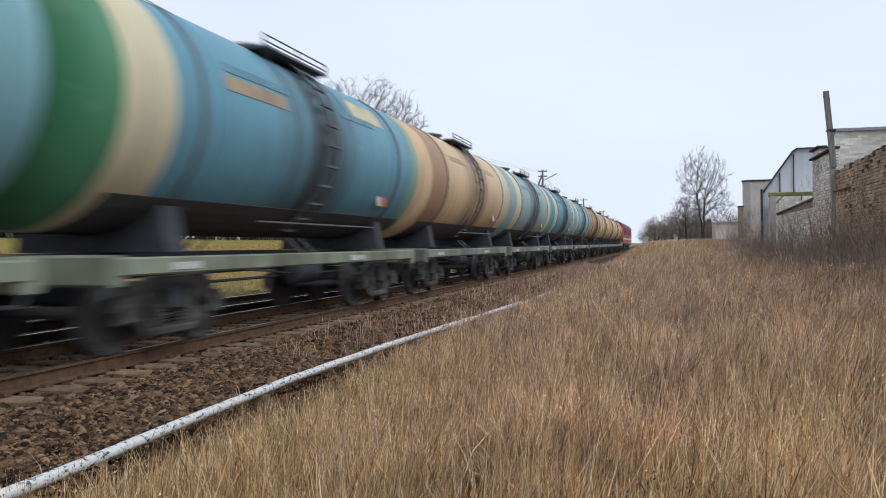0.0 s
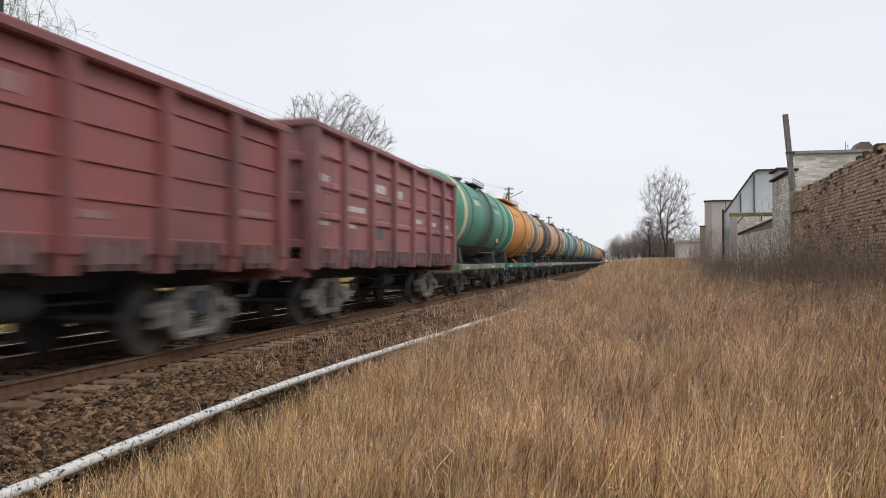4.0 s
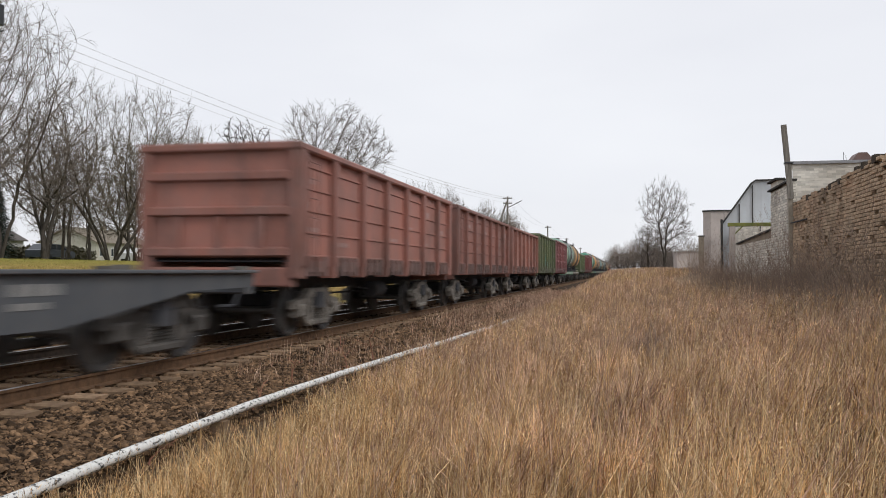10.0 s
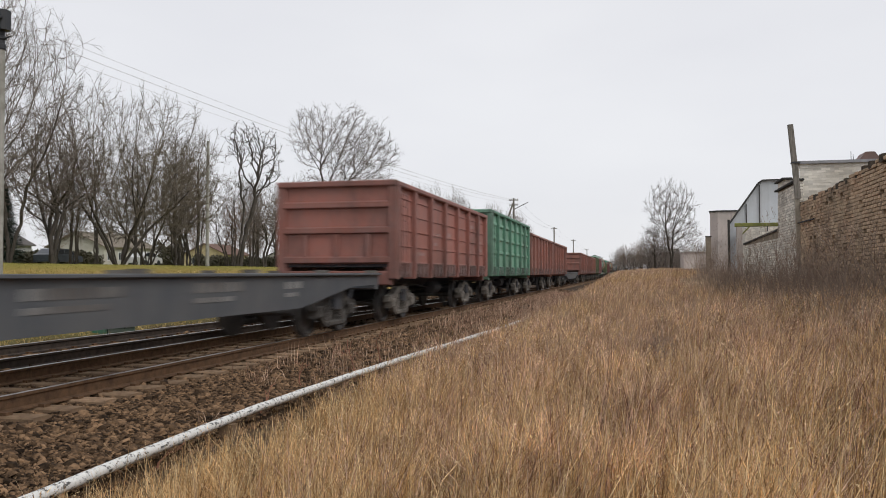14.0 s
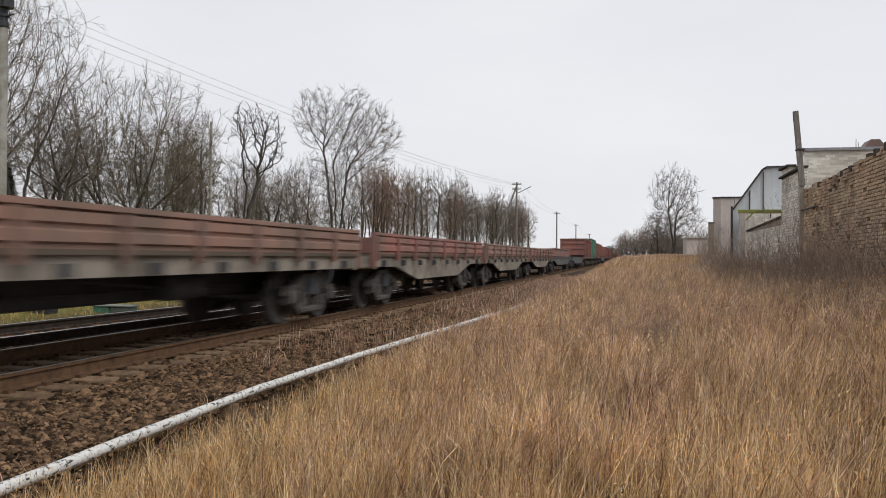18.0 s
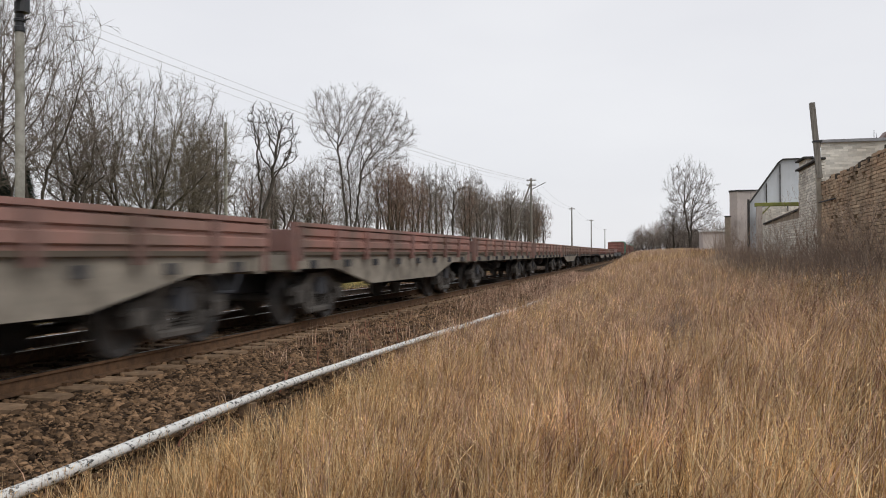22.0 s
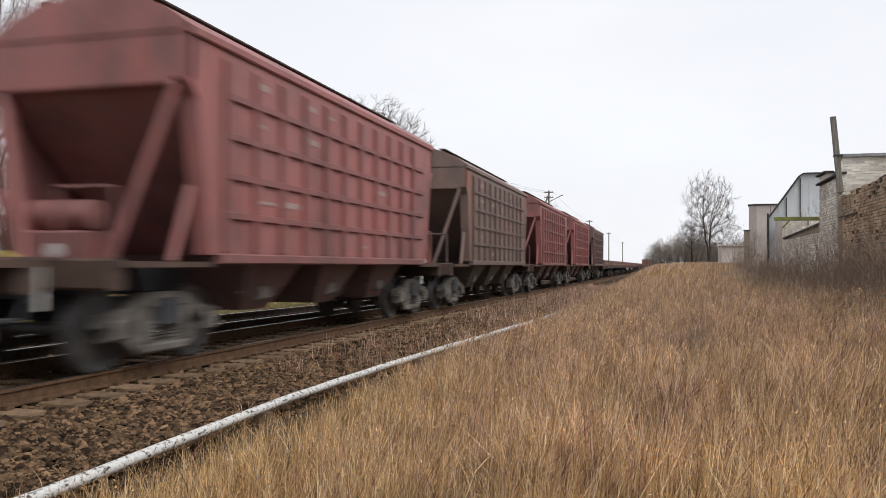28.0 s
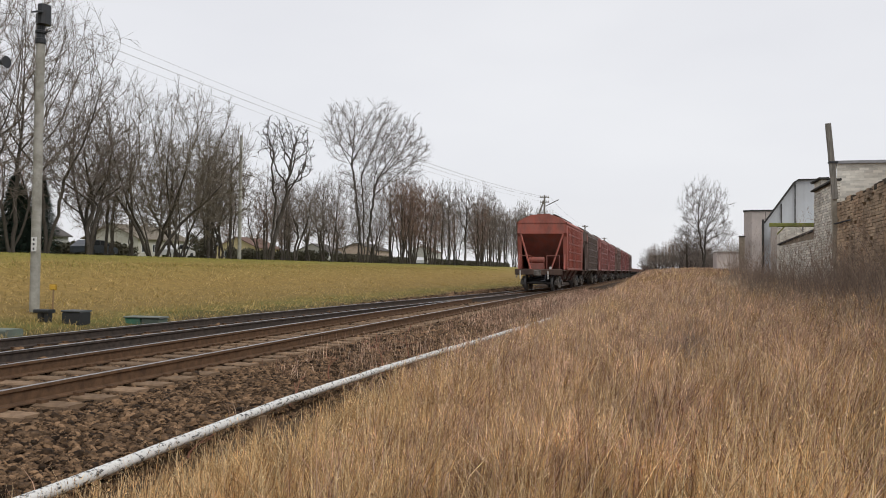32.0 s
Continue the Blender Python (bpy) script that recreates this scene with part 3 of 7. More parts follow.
    part("manhole", Shape().lathe([(0.32, 0), (0.32, 0.16), (0.38, 0.17), (0.38, 0.22), (0.1, 0.28)], "z", (0, 0, zc + R - 0.04), 18), hm, w, smooth=True)
    ra, rb = (-4.6, 0.8) if top_long else (-1.4, 1.05)
    zp = zc + R - 0.2
    part("platform", Shape().box(-1.12, -0.42, ra, rb, zp, zp + 0.04).box(0.42, 1.12, ra, rb, zp, zp + 0.04), hm, w, "walkway round the manhole")
    for sx in (-1, 1):
        rl = Shape()
        for y in (ra, (ra + rb) / 2, rb):
            rl.tube((sx * 1.1, y, zp), (sx * 1.1, y, zp + 0.2), 0.016, n=5)
        for z in (zp + 0.2, zp + 0.1):
            rl.tube((sx * 1.1, ra, z), (sx * 1.1, rb, z), 0.014, n=5)
        for y in (ra * 0.8, rb * 0.8):
            rl.tube((sx * 0.95, y, zc + R - 0.4), (sx * 1.05, y, zp), 0.02, n=5)
        part("railing", rl, hm, w)
    # side beams and frame
    for sx in (-1, 1):
        part("side_beam", Shape().cbox(*sorted((sx * 1.28, sx * 1.42)), -5.4, 5.4, 0.94, 1.15, 0.02), fm, w, "dusty pale longitudinal beam")
        part("walk_rail", Shape().tube((sx * 1.5, -2.4, 1.62), (sx * 1.5, 2.4, 1.62), 0.018, n=5), hm, w)
        if sx > 0:
            mk = Shape()
            bars(mk, 1.425, -4.4, -3.8, 0.99, 0.09, rng)
            bars(mk, 1.425, 1.4, 2.1, 0.99, 0.09, rng)
            pieces("lettering", mk, WHITE, w)
        pt, pr = Shape(), Shape()
        for k, sh in ((0, pt), (1, pr)):
            a = radians(-30)
            y = 3.0 + k * 0.33
            x, z = sx * (R + 0.03) * math.cos(a), zc + (R + 0.03) * math.sin(a)
            sh.box(*sorted((x, x - sx * 0.02)), y, y + 0.24, z - 0.13, z + 0.13)
        part("hazard_plate", pt, paint((0.55, 0.52, 0.48)), w, "white plate")
        part("hazard_plate", pr, paint((0.5, 0.08, 0.04)), w, "red-orange plate")
    tx = Shape()
    for a0, y0, y1 in ((22, -3.2, -1.4), (22, 1.0, 2.6)):
        a = radians(a0)
        x, z = (R + 0.012) * math.cos(a), zc + (R + 0.012) * math.sin(a)
        y = y0
        while y < y1:
            d = rng.uniform(0.12, 0.3)
            tx.add([(x, y, z), (x, y + d, z), (x - 0.055, y + d, z + 0.13), (x - 0.055, y, z + 0.13),
                    (x - 0.03, y, z - 0.01), (x - 0.03, y + d, z - 0.01), (x - 0.085, y + d, z + 0.12), (x - 0.085, y, z + 0.12)],
                   [(0, 1, 2, 3), (7, 6, 5, 4), (0, 4, 5, 1), (1, 5, 6, 2), (2, 6, 7, 3), (3, 7, 4, 0)])
            y += d + 0.07
    pieces("lettering", tx, paint(tuple(c * 0.8 + 0.02 for c in shell)), w, "faded stencilled bar")
    underframe(w, 5.42, 3.9, beam=fm, head=1.18)
    return w


def container_flat(label, load=False):
    """A long low flat wagon with fish-bellied side beams, empty or with a low steel tray on it."""
    w = thing("container_flat_wagon", label, "flat wagon", "wagons of the freight train")
    gm = paint((0.04, 0.046, 0.055), dirt=(0.15, 0.145, 0.14), amount=0.22)
    H = 9.5
    for sx in (-1, 1):
        prof = [(-H, 1.21), (-H, 0.98), (-7.6, 0.96), (-7.2, 0.9), (-4.9, 0.62), (4.9, 0.62), (7.2, 0.9), (7.6, 0.96), (H, 0.98), (H, 1.21)]
        part("side_beam", Shape().prism(prof, *sorted((sx * 1.3, sx * 1.24)), "x"), gm, w, "fish-bellied grey side beam")
        part("beam_flange", Shape().cbox(*sorted((sx * 1.2, sx * 1.38)), -H, H, 1.2, 1.25, 0.01), gm, w)
        mk = Shape()
        for y0, y1, h in ((-4.5, -2.8, 0.14), (-2.0, -0.4, 0.12), (1.2, 2.6, 0.14), (4.2, 5.0, 0.12)):
            bars(mk, sx * 1.302, y0, y1, 0.98, h, random.Random(4), sx)
            bars(mk, sx * 1.302, y0, y1 - 0.3, 0.84, 0.07, random.Random(5), sx)
        part("lettering", mk, paint((0.19, 0.19, 0.185), amount=0.6), w)
    for y in (-8, -5, -2, 1, 4, 7):
        part("cross_beam", Shape().cbox(-1.24, 1.24, y - 0.1, y + 0.1, 0.98, 1.2, 0.02), BLACK, w)
    for y in (-9.2, -6.1, -3.05, 0, 3.05, 6.1, 9.2):
        for sx in (-1, 1):
            part("container_stop", Shape().box(*sorted((sx * 1.1, sx * 1.34)), y - 0.09, y + 0.09, 1.25, 1.31), STEEL, w)
    underframe(w, 9.35, 7.2, beam=gm, width=1.3, head=1.22)
    return w


def low_side_flat(rgb, label, belly=True, seed=0):
    """A flat wagon with low hinged side boards on fish-bellied or straight beams."""
    w = thing("low_sided_flat_wagon", label, "flat wagon", "wagons of the freight train")
    rng = random.Random(seed)
    pm, dk = paint(rgb, dirt=(0.13, 0.1, 0.078), amount=0.6), paint(tuple(c * 0.68 for c in rgb))
    H, hw, z0, top = 6.68, 1.42, 1.29, 1.78
    part("deck", Shape().box(-hw, hw, -H, H, z0 - 0.06, z0), surface("dirty_deck_planks", (0.12, 0.1, 0.08), rough=0.95), w)
    n = 8
    cell = 2 * H / n
    for sx in (-1, 1):
        for i in range(n):
            y0, y1 = -H + i * cell + 0.02, -H + (i + 1) * cell - 0.02
            prof = [(sx * (hw - 0.05), top), (sx * (hw - 0.05), z0), (sx * hw, z0)]
            for zc in (z0 + 0.13, z0 + 0.33):
                prof += [(sx * hw, zc - 0.08), (sx * (hw + 0.045), zc - 0.055), (sx * (hw + 0.045), zc + 0.055), (sx * hw, zc + 0.08)]
            prof += [(sx * hw, top - 0.08), (sx * (hw + 0.06), top - 0.065), (sx * (hw + 0.06), top)]
            bd = part("side_board", Shape().prism(prof, y0, y1, "y"), pm, w)
            part("hinge", Shape().cbox(*sorted((sx * (hw - 0.01), sx * (hw + 0.08))), y0 + 0.02, y0 + 0.16, z0 - 0.16, top - 0.08, 0.01), dk, bd)
            part("stake_pocket", Shape().box(*sorted((sx * 1.36, sx * 1.44)), (y0 + y1) / 2 - 0.08, (y0 + y1) / 2 + 0.08, 1.0, 1.14), BLACK, w)
        if belly:
            prof = [(-H, z0 - 0.06), (-H, 1.0), (-4.7, 0.98), (-2.6, 0.62), (2.6, 0.62), (4.7, 0.98), (H, 1.0), (H, z0 - 0.06)]
        else:
            prof = [(-H, z0 - 0.06), (-H, 0.98), (H, 0.98), (H, z0 - 0.06)]
        part("side_beam", Shape().prism(prof, *sorted((sx * 1.3, sx * 1.36)), "x"), GREYBEAM, w, "dusty light grey side beam")
    for sy in (-1, 1):
        part("end_board", Shape().cbox(-hw, hw, *sorted((sy * H, sy * (H - 0.06))), z0, top - 0.12, 0.015), dk, w)
        part("end_post", Shape().cbox(hw - 0.1, hw + 0.03, *sorted((sy * (H - 0.1), sy * (H + 0.04))), z0 - 0.3, top, 0.02), dk, w)
    underframe(w, 6.55, 4.86, beam=GREYBEAM, deep=0.56)
    part("under_floor", Shape().box(-1.28, 1.28, -H + 0.2, H - 0.2, 1.0, 1.05), BLACK, w)
    return w


FADED = surface("faded_white_stencil", (0.42, 0.36, 0.33), (0.3, 0.22, 0.2), scale=12, rough=0.85, bump=0.05)


def hopper(rgb, label, seed=0, patches=(), patch_rgb=(0.2, 0.075, 0.062), end_rgb=None):
    """A covered grain hopper: ribbed upright sides, sloping ends over open platforms, arched roof with a hatch walkway."""
    w = thing("hopper_wagon", label, "hopper wagon", "wagons of the freight train")
    rng = random.Random(seed)
    pm, dk = paint(rgb, amount=0.36), paint(tuple(c * 0.72 for c in rgb))
    H, hw, z0, ze, T = 4.45, 1.5, 1.36, 4.08, 5.3
    for sx in (-1, 1):
        n, rows = 11, 5
        for i in range(n):
            y0, y1 = -H + 2 * H * i / n, -H + 2 * H * (i + 1) / n
            part("side_panel", Shape().box(*sorted((sx * hw, sx * (hw - 0.03))), y0, y1, z0, ze), pm, w)
            part("side_rib", Shape().prism([(sx * hw, z0), (sx * (hw + 0.07), z0 + 0.05), (sx * (hw + 0.07), ze - 0.2), (sx * hw, ze - 0.15)], y0 - 0.055, y0 + 0.055, "y"), dk, w)
        for k in range(1, rows):
            z = z0 + (ze - z0 - 0.1) * k / rows
            part("waist_rib", Shape().prism([(sx * hw, z - 0.06), (sx * (hw + 0.05), z - 0.04), (sx * (hw + 0.05), z + 0.04), (sx * hw, z + 0.06)], -H, H, "y"), dk, w)
        part("side_sill", Shape().cbox(*sorted((sx * (hw - 0.1), sx * (hw + 0.06))), -H - 0.1, H + 0.1, z0 - 0.12, z0 + 0.02, 0.02), dk, w)
        part("eave", Shape().cbox(*sorted((sx * (hw - 0.06), sx * (hw + 0.05))), -T, T, ze - 0.04, ze + 0.08, 0.02), pm, w)
        mk = Shape()
        for i, k in ((1, 4), (3, 4), (4, 4), (1, 3), (5, 3), (2, 1), (7, 2), (8, 0), (6, 0), (3, 3), (7, 4), (1, 1)):
            y = -H + 2 * H * i / n + 0.14
            z = z0 + (ze - z0) * (k + 0.35) / rows
            if sx > 0 and rng.random() < 0.6:
                bars(mk, hw + 0.003, y, y + rng.choice((0.3, 0.42, 0.5)), z, rng.choice((0.05, 0.09)), rng)
        pieces("lettering", mk, FADED, w)
    for i, k in patches:
        y, z = -H + 2 * H * i / n, z0 + (ze - z0 - 0.1) * k / rows
        part("painted_patch", Shape().box(hw, hw + 0.004, y + 0.06, y + 2 * H / n - 0.06, z + 0.07, z + (ze - z0 - 0.1) / rows - 0.07), paint(patch_rgb, amount=0.6), w, "repainted red panel")
        mk = Shape()
        bars(mk, hw + 0.006, y + 0.12, y + rng.choice((0.4, 0.62)), z + 0.2, rng.choice((0.06, 0.1)), rng)
        pieces("lettering", mk, FADED, w)
    roof = [(-hw - 0.03, ze + 0.02), (hw + 0.03, ze + 0.02), (hw + 0.03, ze + 0.07), (1.15, ze + 0.33), (0.75, ze + 0.5), (0.3, ze + 0.56),
            (-0.3, ze + 0.56), (-0.75, ze + 0.5), (-1.15, ze + 0.33), (-hw - 0.03, ze + 0.07)]
    part("roof", Shape().prism(roof, -T, T, "y"), pm, w, "low-pitched sheet roof")
    part("hatch_cover", Shape().cbox(-0.42, 0.42, -T + 0.6, T - 0.6, ze + 0.55, ze + 0.64, 0.03), dk, w, "long loading hatch cover")
    for sx in (-1, 1):
        part("roof_walk", Shape().box(*sorted((sx * 0.62, sx * 0.8)), -T + 0.25, T - 0.7, ze + 0.56, ze + 0.585), DARKBEAM, w, "dark roof walkway")
        wk = Shape()
        for k in range(8):
            y = -T + 0.4 + k * 1.4
            wk.box(*sorted((sx * 0.66, sx * 0.7)), y, y + 0.04, ze + 0.45, ze + 0.56)
        part("walk_bracket", wk, DARKBEAM, w)
    for sy in (-1, 1):
        part("end_header", Shape().cbox(-hw, hw, *sorted((sy * (T - 0.12), sy * (T - 0.02))), 3.45, ze + 0.02, 0.02), pm, w)
        v = [(-hw + 0.04, sy * (T - 0.12), 3.46), (hw - 0.04, sy * (T - 0.12), 3.46), (0.95, sy * (H - 1.6), 1.2), (-0.95, sy * (H - 1.6), 1.2)]
        v2 = [(x, y - sy * 0.06, z - 0.02) for x, y, z in v]
        part("slope_sheet", Shape().add(v + v2, [(0, 1, 2, 3), (7, 6, 5, 4), (0, 4, 5, 1), (1, 5, 6, 2), (2, 6, 7, 3), (3, 7, 4, 0)]), dk, w, "sloping end sheet")
        for sx in (-1, 1):
            tri = [(sy * H, z0), (sy * (H + 0.22), z0), (sy * (T - 0.3), 3.3), (sy * T, 3.5), (sy * T, ze), (sy * H, ze)]
            part("tapered_side", Shape().prism(tri, *sorted((sx * hw, sx * (hw - 0.05))), "x"), paint(end_rgb or rgb, amount=0.5), w, "smooth tapering end of the side wall")
            edge = [(sy * (H + 0.2), z0), (sy * (H + 0.34), z0), (sy * (T - 0.18), 3.3), (sy * (T + 0.02), 3.5), (sy * (T - 0.2), 3.5), (sy * (T - 0.32), 3.3)]
            part("edge_flange", Shape().prism(edge, *sorted((sx * (hw + 0.02), sx * (hw - 0.22))), "x"), pm, w)
            part("end_strut", Shape().tube((sx * (hw - 0.2), sy * (T - 0.05), 3.46), (sx * 0.62, sy * (T + 0.25), 1.27), 0.055, n=6), pm, w)
            part("corner_strut", Shape().tube((sx * (hw - 0.12), sy * (H + 0.6), 2.2), (sx * (hw - 0.1), sy * (H + 1.0), 1.27), 0.05, n=6), pm, w)
            part("platform_rail", Shape().tube((sx * 1.2, sy * 6.25, 1.27), (sx * 1.2, sy * 6.25, 2.1), 0.025, n=5)
                 .tube((sx * 0.45, sy * 6.25, 1.27), (sx * 0.45, sy * 6.25, 2.1), 0.025, n=5)
                 .tube((sx * 0.45, sy * 6.25, 2.1), (sx * 1.2, sy * 6.25, 2.1), 0.025, n=5), dk, w)
        part("end_platform", Shape().box(-1.45, 1.45, *sorted((sy * (H + 0.1), sy * 6.4)), 1.2, 1.27), RUSTBEAM, w)
        for hx in (-1.09, 0.57):
            part("white_hose", Shape().tube((hx, sy * 6.62, 1.2), (hx + 0.02, sy * 6.64, 0.72), 0.035, n=6), WHITE, w, "whitewashed hose end")
        part("brake_equipment", Shape().lathe([(0.05, -0.5), (0.2, -0.45), (0.2, 0.45), (0.05, 0.5)], "x", (-0.3, sy * (T - 0.1), 1.85), 12), dk, w, smooth=True)
        part("brake_stand", Shape().cbox(-0.75, 0.15, *sorted((sy * (T - 0.35), sy * (T + 0.15))), 1.27, 1.65, 0.03), dk, w)
        part("marker_disc", Shape().lathe([(0.08, -0.01), (0.08, 0.01), (0.05, 0.012)], "y", (0.72, sy * 6.6, 1.38), 14), WHITE, w, "round white tail disc")
    for y in (-2.6, 0, 2.6):
        sh = Shape()
        a, b = 0.95, 0.4
        v = [(-hw + 0.1, y - a, z0), (hw - 0.1, y - a, z0), (hw - 0.1, y + a, z0), (-hw + 0.1, y + a, z0),
             (-0.95, y - b, 0.55), (0.95, y - b, 0.55), (0.95, y + b, 0.55), (-0.95, y + b, 0.55)]
        sh.add(v, [(0, 1, 5, 4), (1, 2, 6, 5), (2, 3, 7, 6), (3, 0, 4, 7), (4, 5, 6, 7), (0, 3, 2, 1)])
        part("discharge_chute", sh, paint(tuple(c * 0.25 + 0.012 for c in rgb)), w)
        part("chute_gear", Shape().tube((1.05, y - 0.6, 0.85), (1.05, y + 0.6, 0.85), 0.05, n=6).cbox(0.95, 1.15, y - 0.16, y + 0.16, 0.7, 1.0, 0.03), STEEL, w)
    underframe(w, 6.45, 5.1, beam=RUSTBEAM, steel=STEEL)
    return w


def locomotive():
    """A red diesel locomotive section with a flat rear."""
    w = thing("diesel_locomotive", "red diesel locomotive with pale stripe and dark roof", "locomotive")
    rm = paint((0.32, 0.035, 0.03))
    part("body", Shape().cbox(-1.5, 1.5, -8.6, 8.6, 1.4, 4.1, 0.12), rm, w)
    roof = [(-1.5, 4.1), (1.5, 4.1), (1.2, 4.5), (0.6, 4.7), (-0.6, 4.7), (-1.2, 4.5)]
    part("roof", Shape().prism(roof, -8.5, 8.5, "y"), paint((0.1, 0.1, 0.1)), w)
    for sx in (-1, 1):
        part("stripe", Shape().box(*sorted((sx * 1.5, sx * 1.506)), -8.4, 8.4, 1.9, 2.15), WHITE, w)
        for y in (-6.5, -4, -1.5, 1, 3.5):
            part("grille", Shape().box(*sorted((sx * 1.5, sx * 1.51)), y - 0.8, y + 0.8, 2.7, 3.8), BLACK, w)
    part("rear_window", Shape().box(-0.9, 0.9, -8.62, -8.6, 2.9, 3.6), BLACK, w)
    part("fuel_tank", Shape().cbox(-1.3, 1.3, -2.2, 2.2, 0.5, 1.3, 0.1), BLACK, w)
    underframe(w, 8.6, 5.6)
    return w


MAROON, PURPLE, BRICK, RUST = (0.22, 0.06, 0.055), (0.275, 0.1, 0.1), (0.3, 0.122, 0.09), (0.29, 0.115, 0.085)
BEIGE, ORANGE, BLUE, DKBROWN, TEAL = (0.52, 0.36, 0.2), (0.55, 0.25, 0.05), (0.10, 0.24, 0.30), (0.075, 0.05, 0.05), (0.02, 0.19, 0.13)
CREAM, LTBLUE, GREENT = (0.5, 0.44, 0.28), (0.17, 0.33, 0.36), (0.06, 0.22, 0.15)
CARS = []       # thing, way of its middle along the train at the start


def couple(w, front, half):
    CARS.append((w, front - half))


E1 = -5.38


def make_train():
    # tanks, from the one seen far off to the first that passes
    y = 18.4
    far = [
        (BEIGE, "beige tank wagon with brown smears", [(3.6, 5, CREAM), (-5.32, -3.92, (0.3, 0.17, 0.09))]),
        ((0.22, 0.31, 0.3), "grey-green tank wagon with a cream band", [(-5.12, -3.92, CREAM), (3.6, 5, CREAM)]),
        (BLUE, "blue tank wagon with cream bands", [(-5.12, -3.82, CREAM), (3.5, 5, CREAM)]),
        (LTBLUE, "light blue tank wagon with cream bands", [(-5.12, -3.82, CREAM)]),
        ((0.36, 0.2, 0.1), "rust-brown stained tank wagon", []),
        (BEIGE, "faded beige steel tank wagon", []),
        ((0.5, 0.33, 0.13), "ochre-yellow stained tank wagon", []),
        (BEIGE, "stained beige steel tank wagon", []),
        (ORANGE, "faded orange steel tank wagon", []),
    ]
    for k, (c, lab, bands) in enumerate(far):
        couple(tank(c, lab, bands, seed=k), y + 12.02 * (k + 1), 5.38)
    loc = locomotive()
    couple(loc, y + 12.02 * 9 + 18.6, 9.2)
    loc2 = copy_thing(loc, pose(0, 0, 0))
    couple(loc2, y + 12.02 * 9 + 18.6 + 18.6, 9.2)

    couple(tank(BLUE, "blue tank wagon with cream end band and rusty stains", [(-5.84, -5.45, (0.045, 0.16, 0.07)), (-5.45, -4.5, CREAM), (4.9, 5.4, (0.2, 0.3, 0.2))], seed=11,
                frame=(0.22, 0.24, 0.16), plates=[(-4.4, -3.8, 56, 70, (0.55, 0.57, 0.55)), (1.6, 3.3, 26, 42, (0.5, 0.44, 0.26)), (-3.3, -1.5, 12, 20, (0.3, 0.22, 0.12))]), 18.4, 5.38)
    couple(tank(LTBLUE, "light blue tank wagon with a green and a cream band", [(-5.8, -5.52, (0.06, 0.16, 0.07)), (-5.52, -4.3, CREAM)], seed=12,
                frame=(0.22, 0.24, 0.16)), 6.3, 5.38)
    couple(tank((0.5, 0.31, 0.18), "peach tank wagon with dark brown front and smeared lettering", [(4.1, 5.7, (0.2, 0.11, 0.08)), (-0.4, 0.35, (0.16, 0.09, 0.065))], seed=13,
                plates=[(1.2, 3.6, -12, 12, (0.3, 0.16, 0.1)), (1.5, 2.5, -36, -20, (0.08, 0.07, 0.07)), (2.3, 3.2, 14, 24, (0.45, 0.36, 0.2))],
                frame=(0.26, 0.33, 0.27)), -5.8, 5.38)
    couple(tank(DKBROWN, "dark brown tank wagon with a peach rear half", [(-4.92, -0.9, (0.5, 0.3, 0.17)), (-5.82, -4.92, (0.16, 0.1, 0.08))], seed=14,
                frame=(0.2, 0.19, 0.14)), -18.2, 5.38)
    couple(tank(ORANGE, "orange tank wagon with a green rear and white ring", [(-5.82, -4.62, TEAL), (-4.62, -4.32, (0.6, 0.58, 0.5)), (4.5, 4.78, (0.6, 0.58, 0.5)), (4.78, 5.82, TEAL)],
                frame=(0.02, 0.2, 0.14), hatch=(0.4, 0.2, 0.04), belly=False, seed=15, top_long=True, spill=0.0), -30.3, 5.38)
    couple(tank(GREENT, "green tank wagon with a cream ring", [(-5.42, -4.97, CREAM), (5, 5.4, (0.3, 0.4, 0.2))], frame=(0.19, 0.23, 0.14), seed=16, plates=[(-3.3, -2.0, 14, 24, (0.42, 0.5, 0.45)), (1.5, 2.9, 13, 18, (0.3, 0.45, 0.38))], spill=0.5), -42.1, 5.38)
    couple(gondola(PURPLE, "dark maroon open-top wagon with white stencilled bars", marks=4, seed=1, pressed=True, top=3.86,
                   patches=[(-2.0, 2.0, 0.3, 0.25, (0.08, 0.09, 0.08))]), -54.4, 6.4)
    couple(gondola(MAROON, "brown-red steel open-top wagon", marks=1, seed=2), -68.4, 6.4)
    couple(gondola((0.13, 0.17, 0.075), "faded green open-top wagon with diagonal braces and paint patches", marks=1, seed=3, brace=True,
                   patches=[(0.9, 2.3, 0.7, 0.7, (0.09, 0.2, 0.12)), (-1.0, 2.4, 0.7, 0.6, (0.3, 0.27, 0.13)), (4.3, 2.2, 0.6, 0.5, (0.3, 0.22, 0.11))]), -82.3, 6.4)
    couple(tank((0.45, 0.24, 0.075), "orange tank wagon with a wide blue-black band and brown rear",
                [(-0.2, 2.2, (0.035, 0.035, 0.055)), (-3.92, -3.52, (0.6, 0.5, 0.33)), (-5.82, -3.92, (0.16, 0.12, 0.07))], frame=(0.17, 0.15, 0.12), seed=17), -96.9, 5.38)
    couple(tank((0.15, 0.25, 0.2), "pale green tank wagon with white stain and cream ring",
                [(-5.32, -4.82, (0.5, 0.46, 0.28)), (0.6, 2.6, (0.38, 0.43, 0.39)), (5, 5.7, (0.2, 0.34, 0.28))], frame=(0.22, 0.36, 0.26), seed=18), -109.2, 5.38)
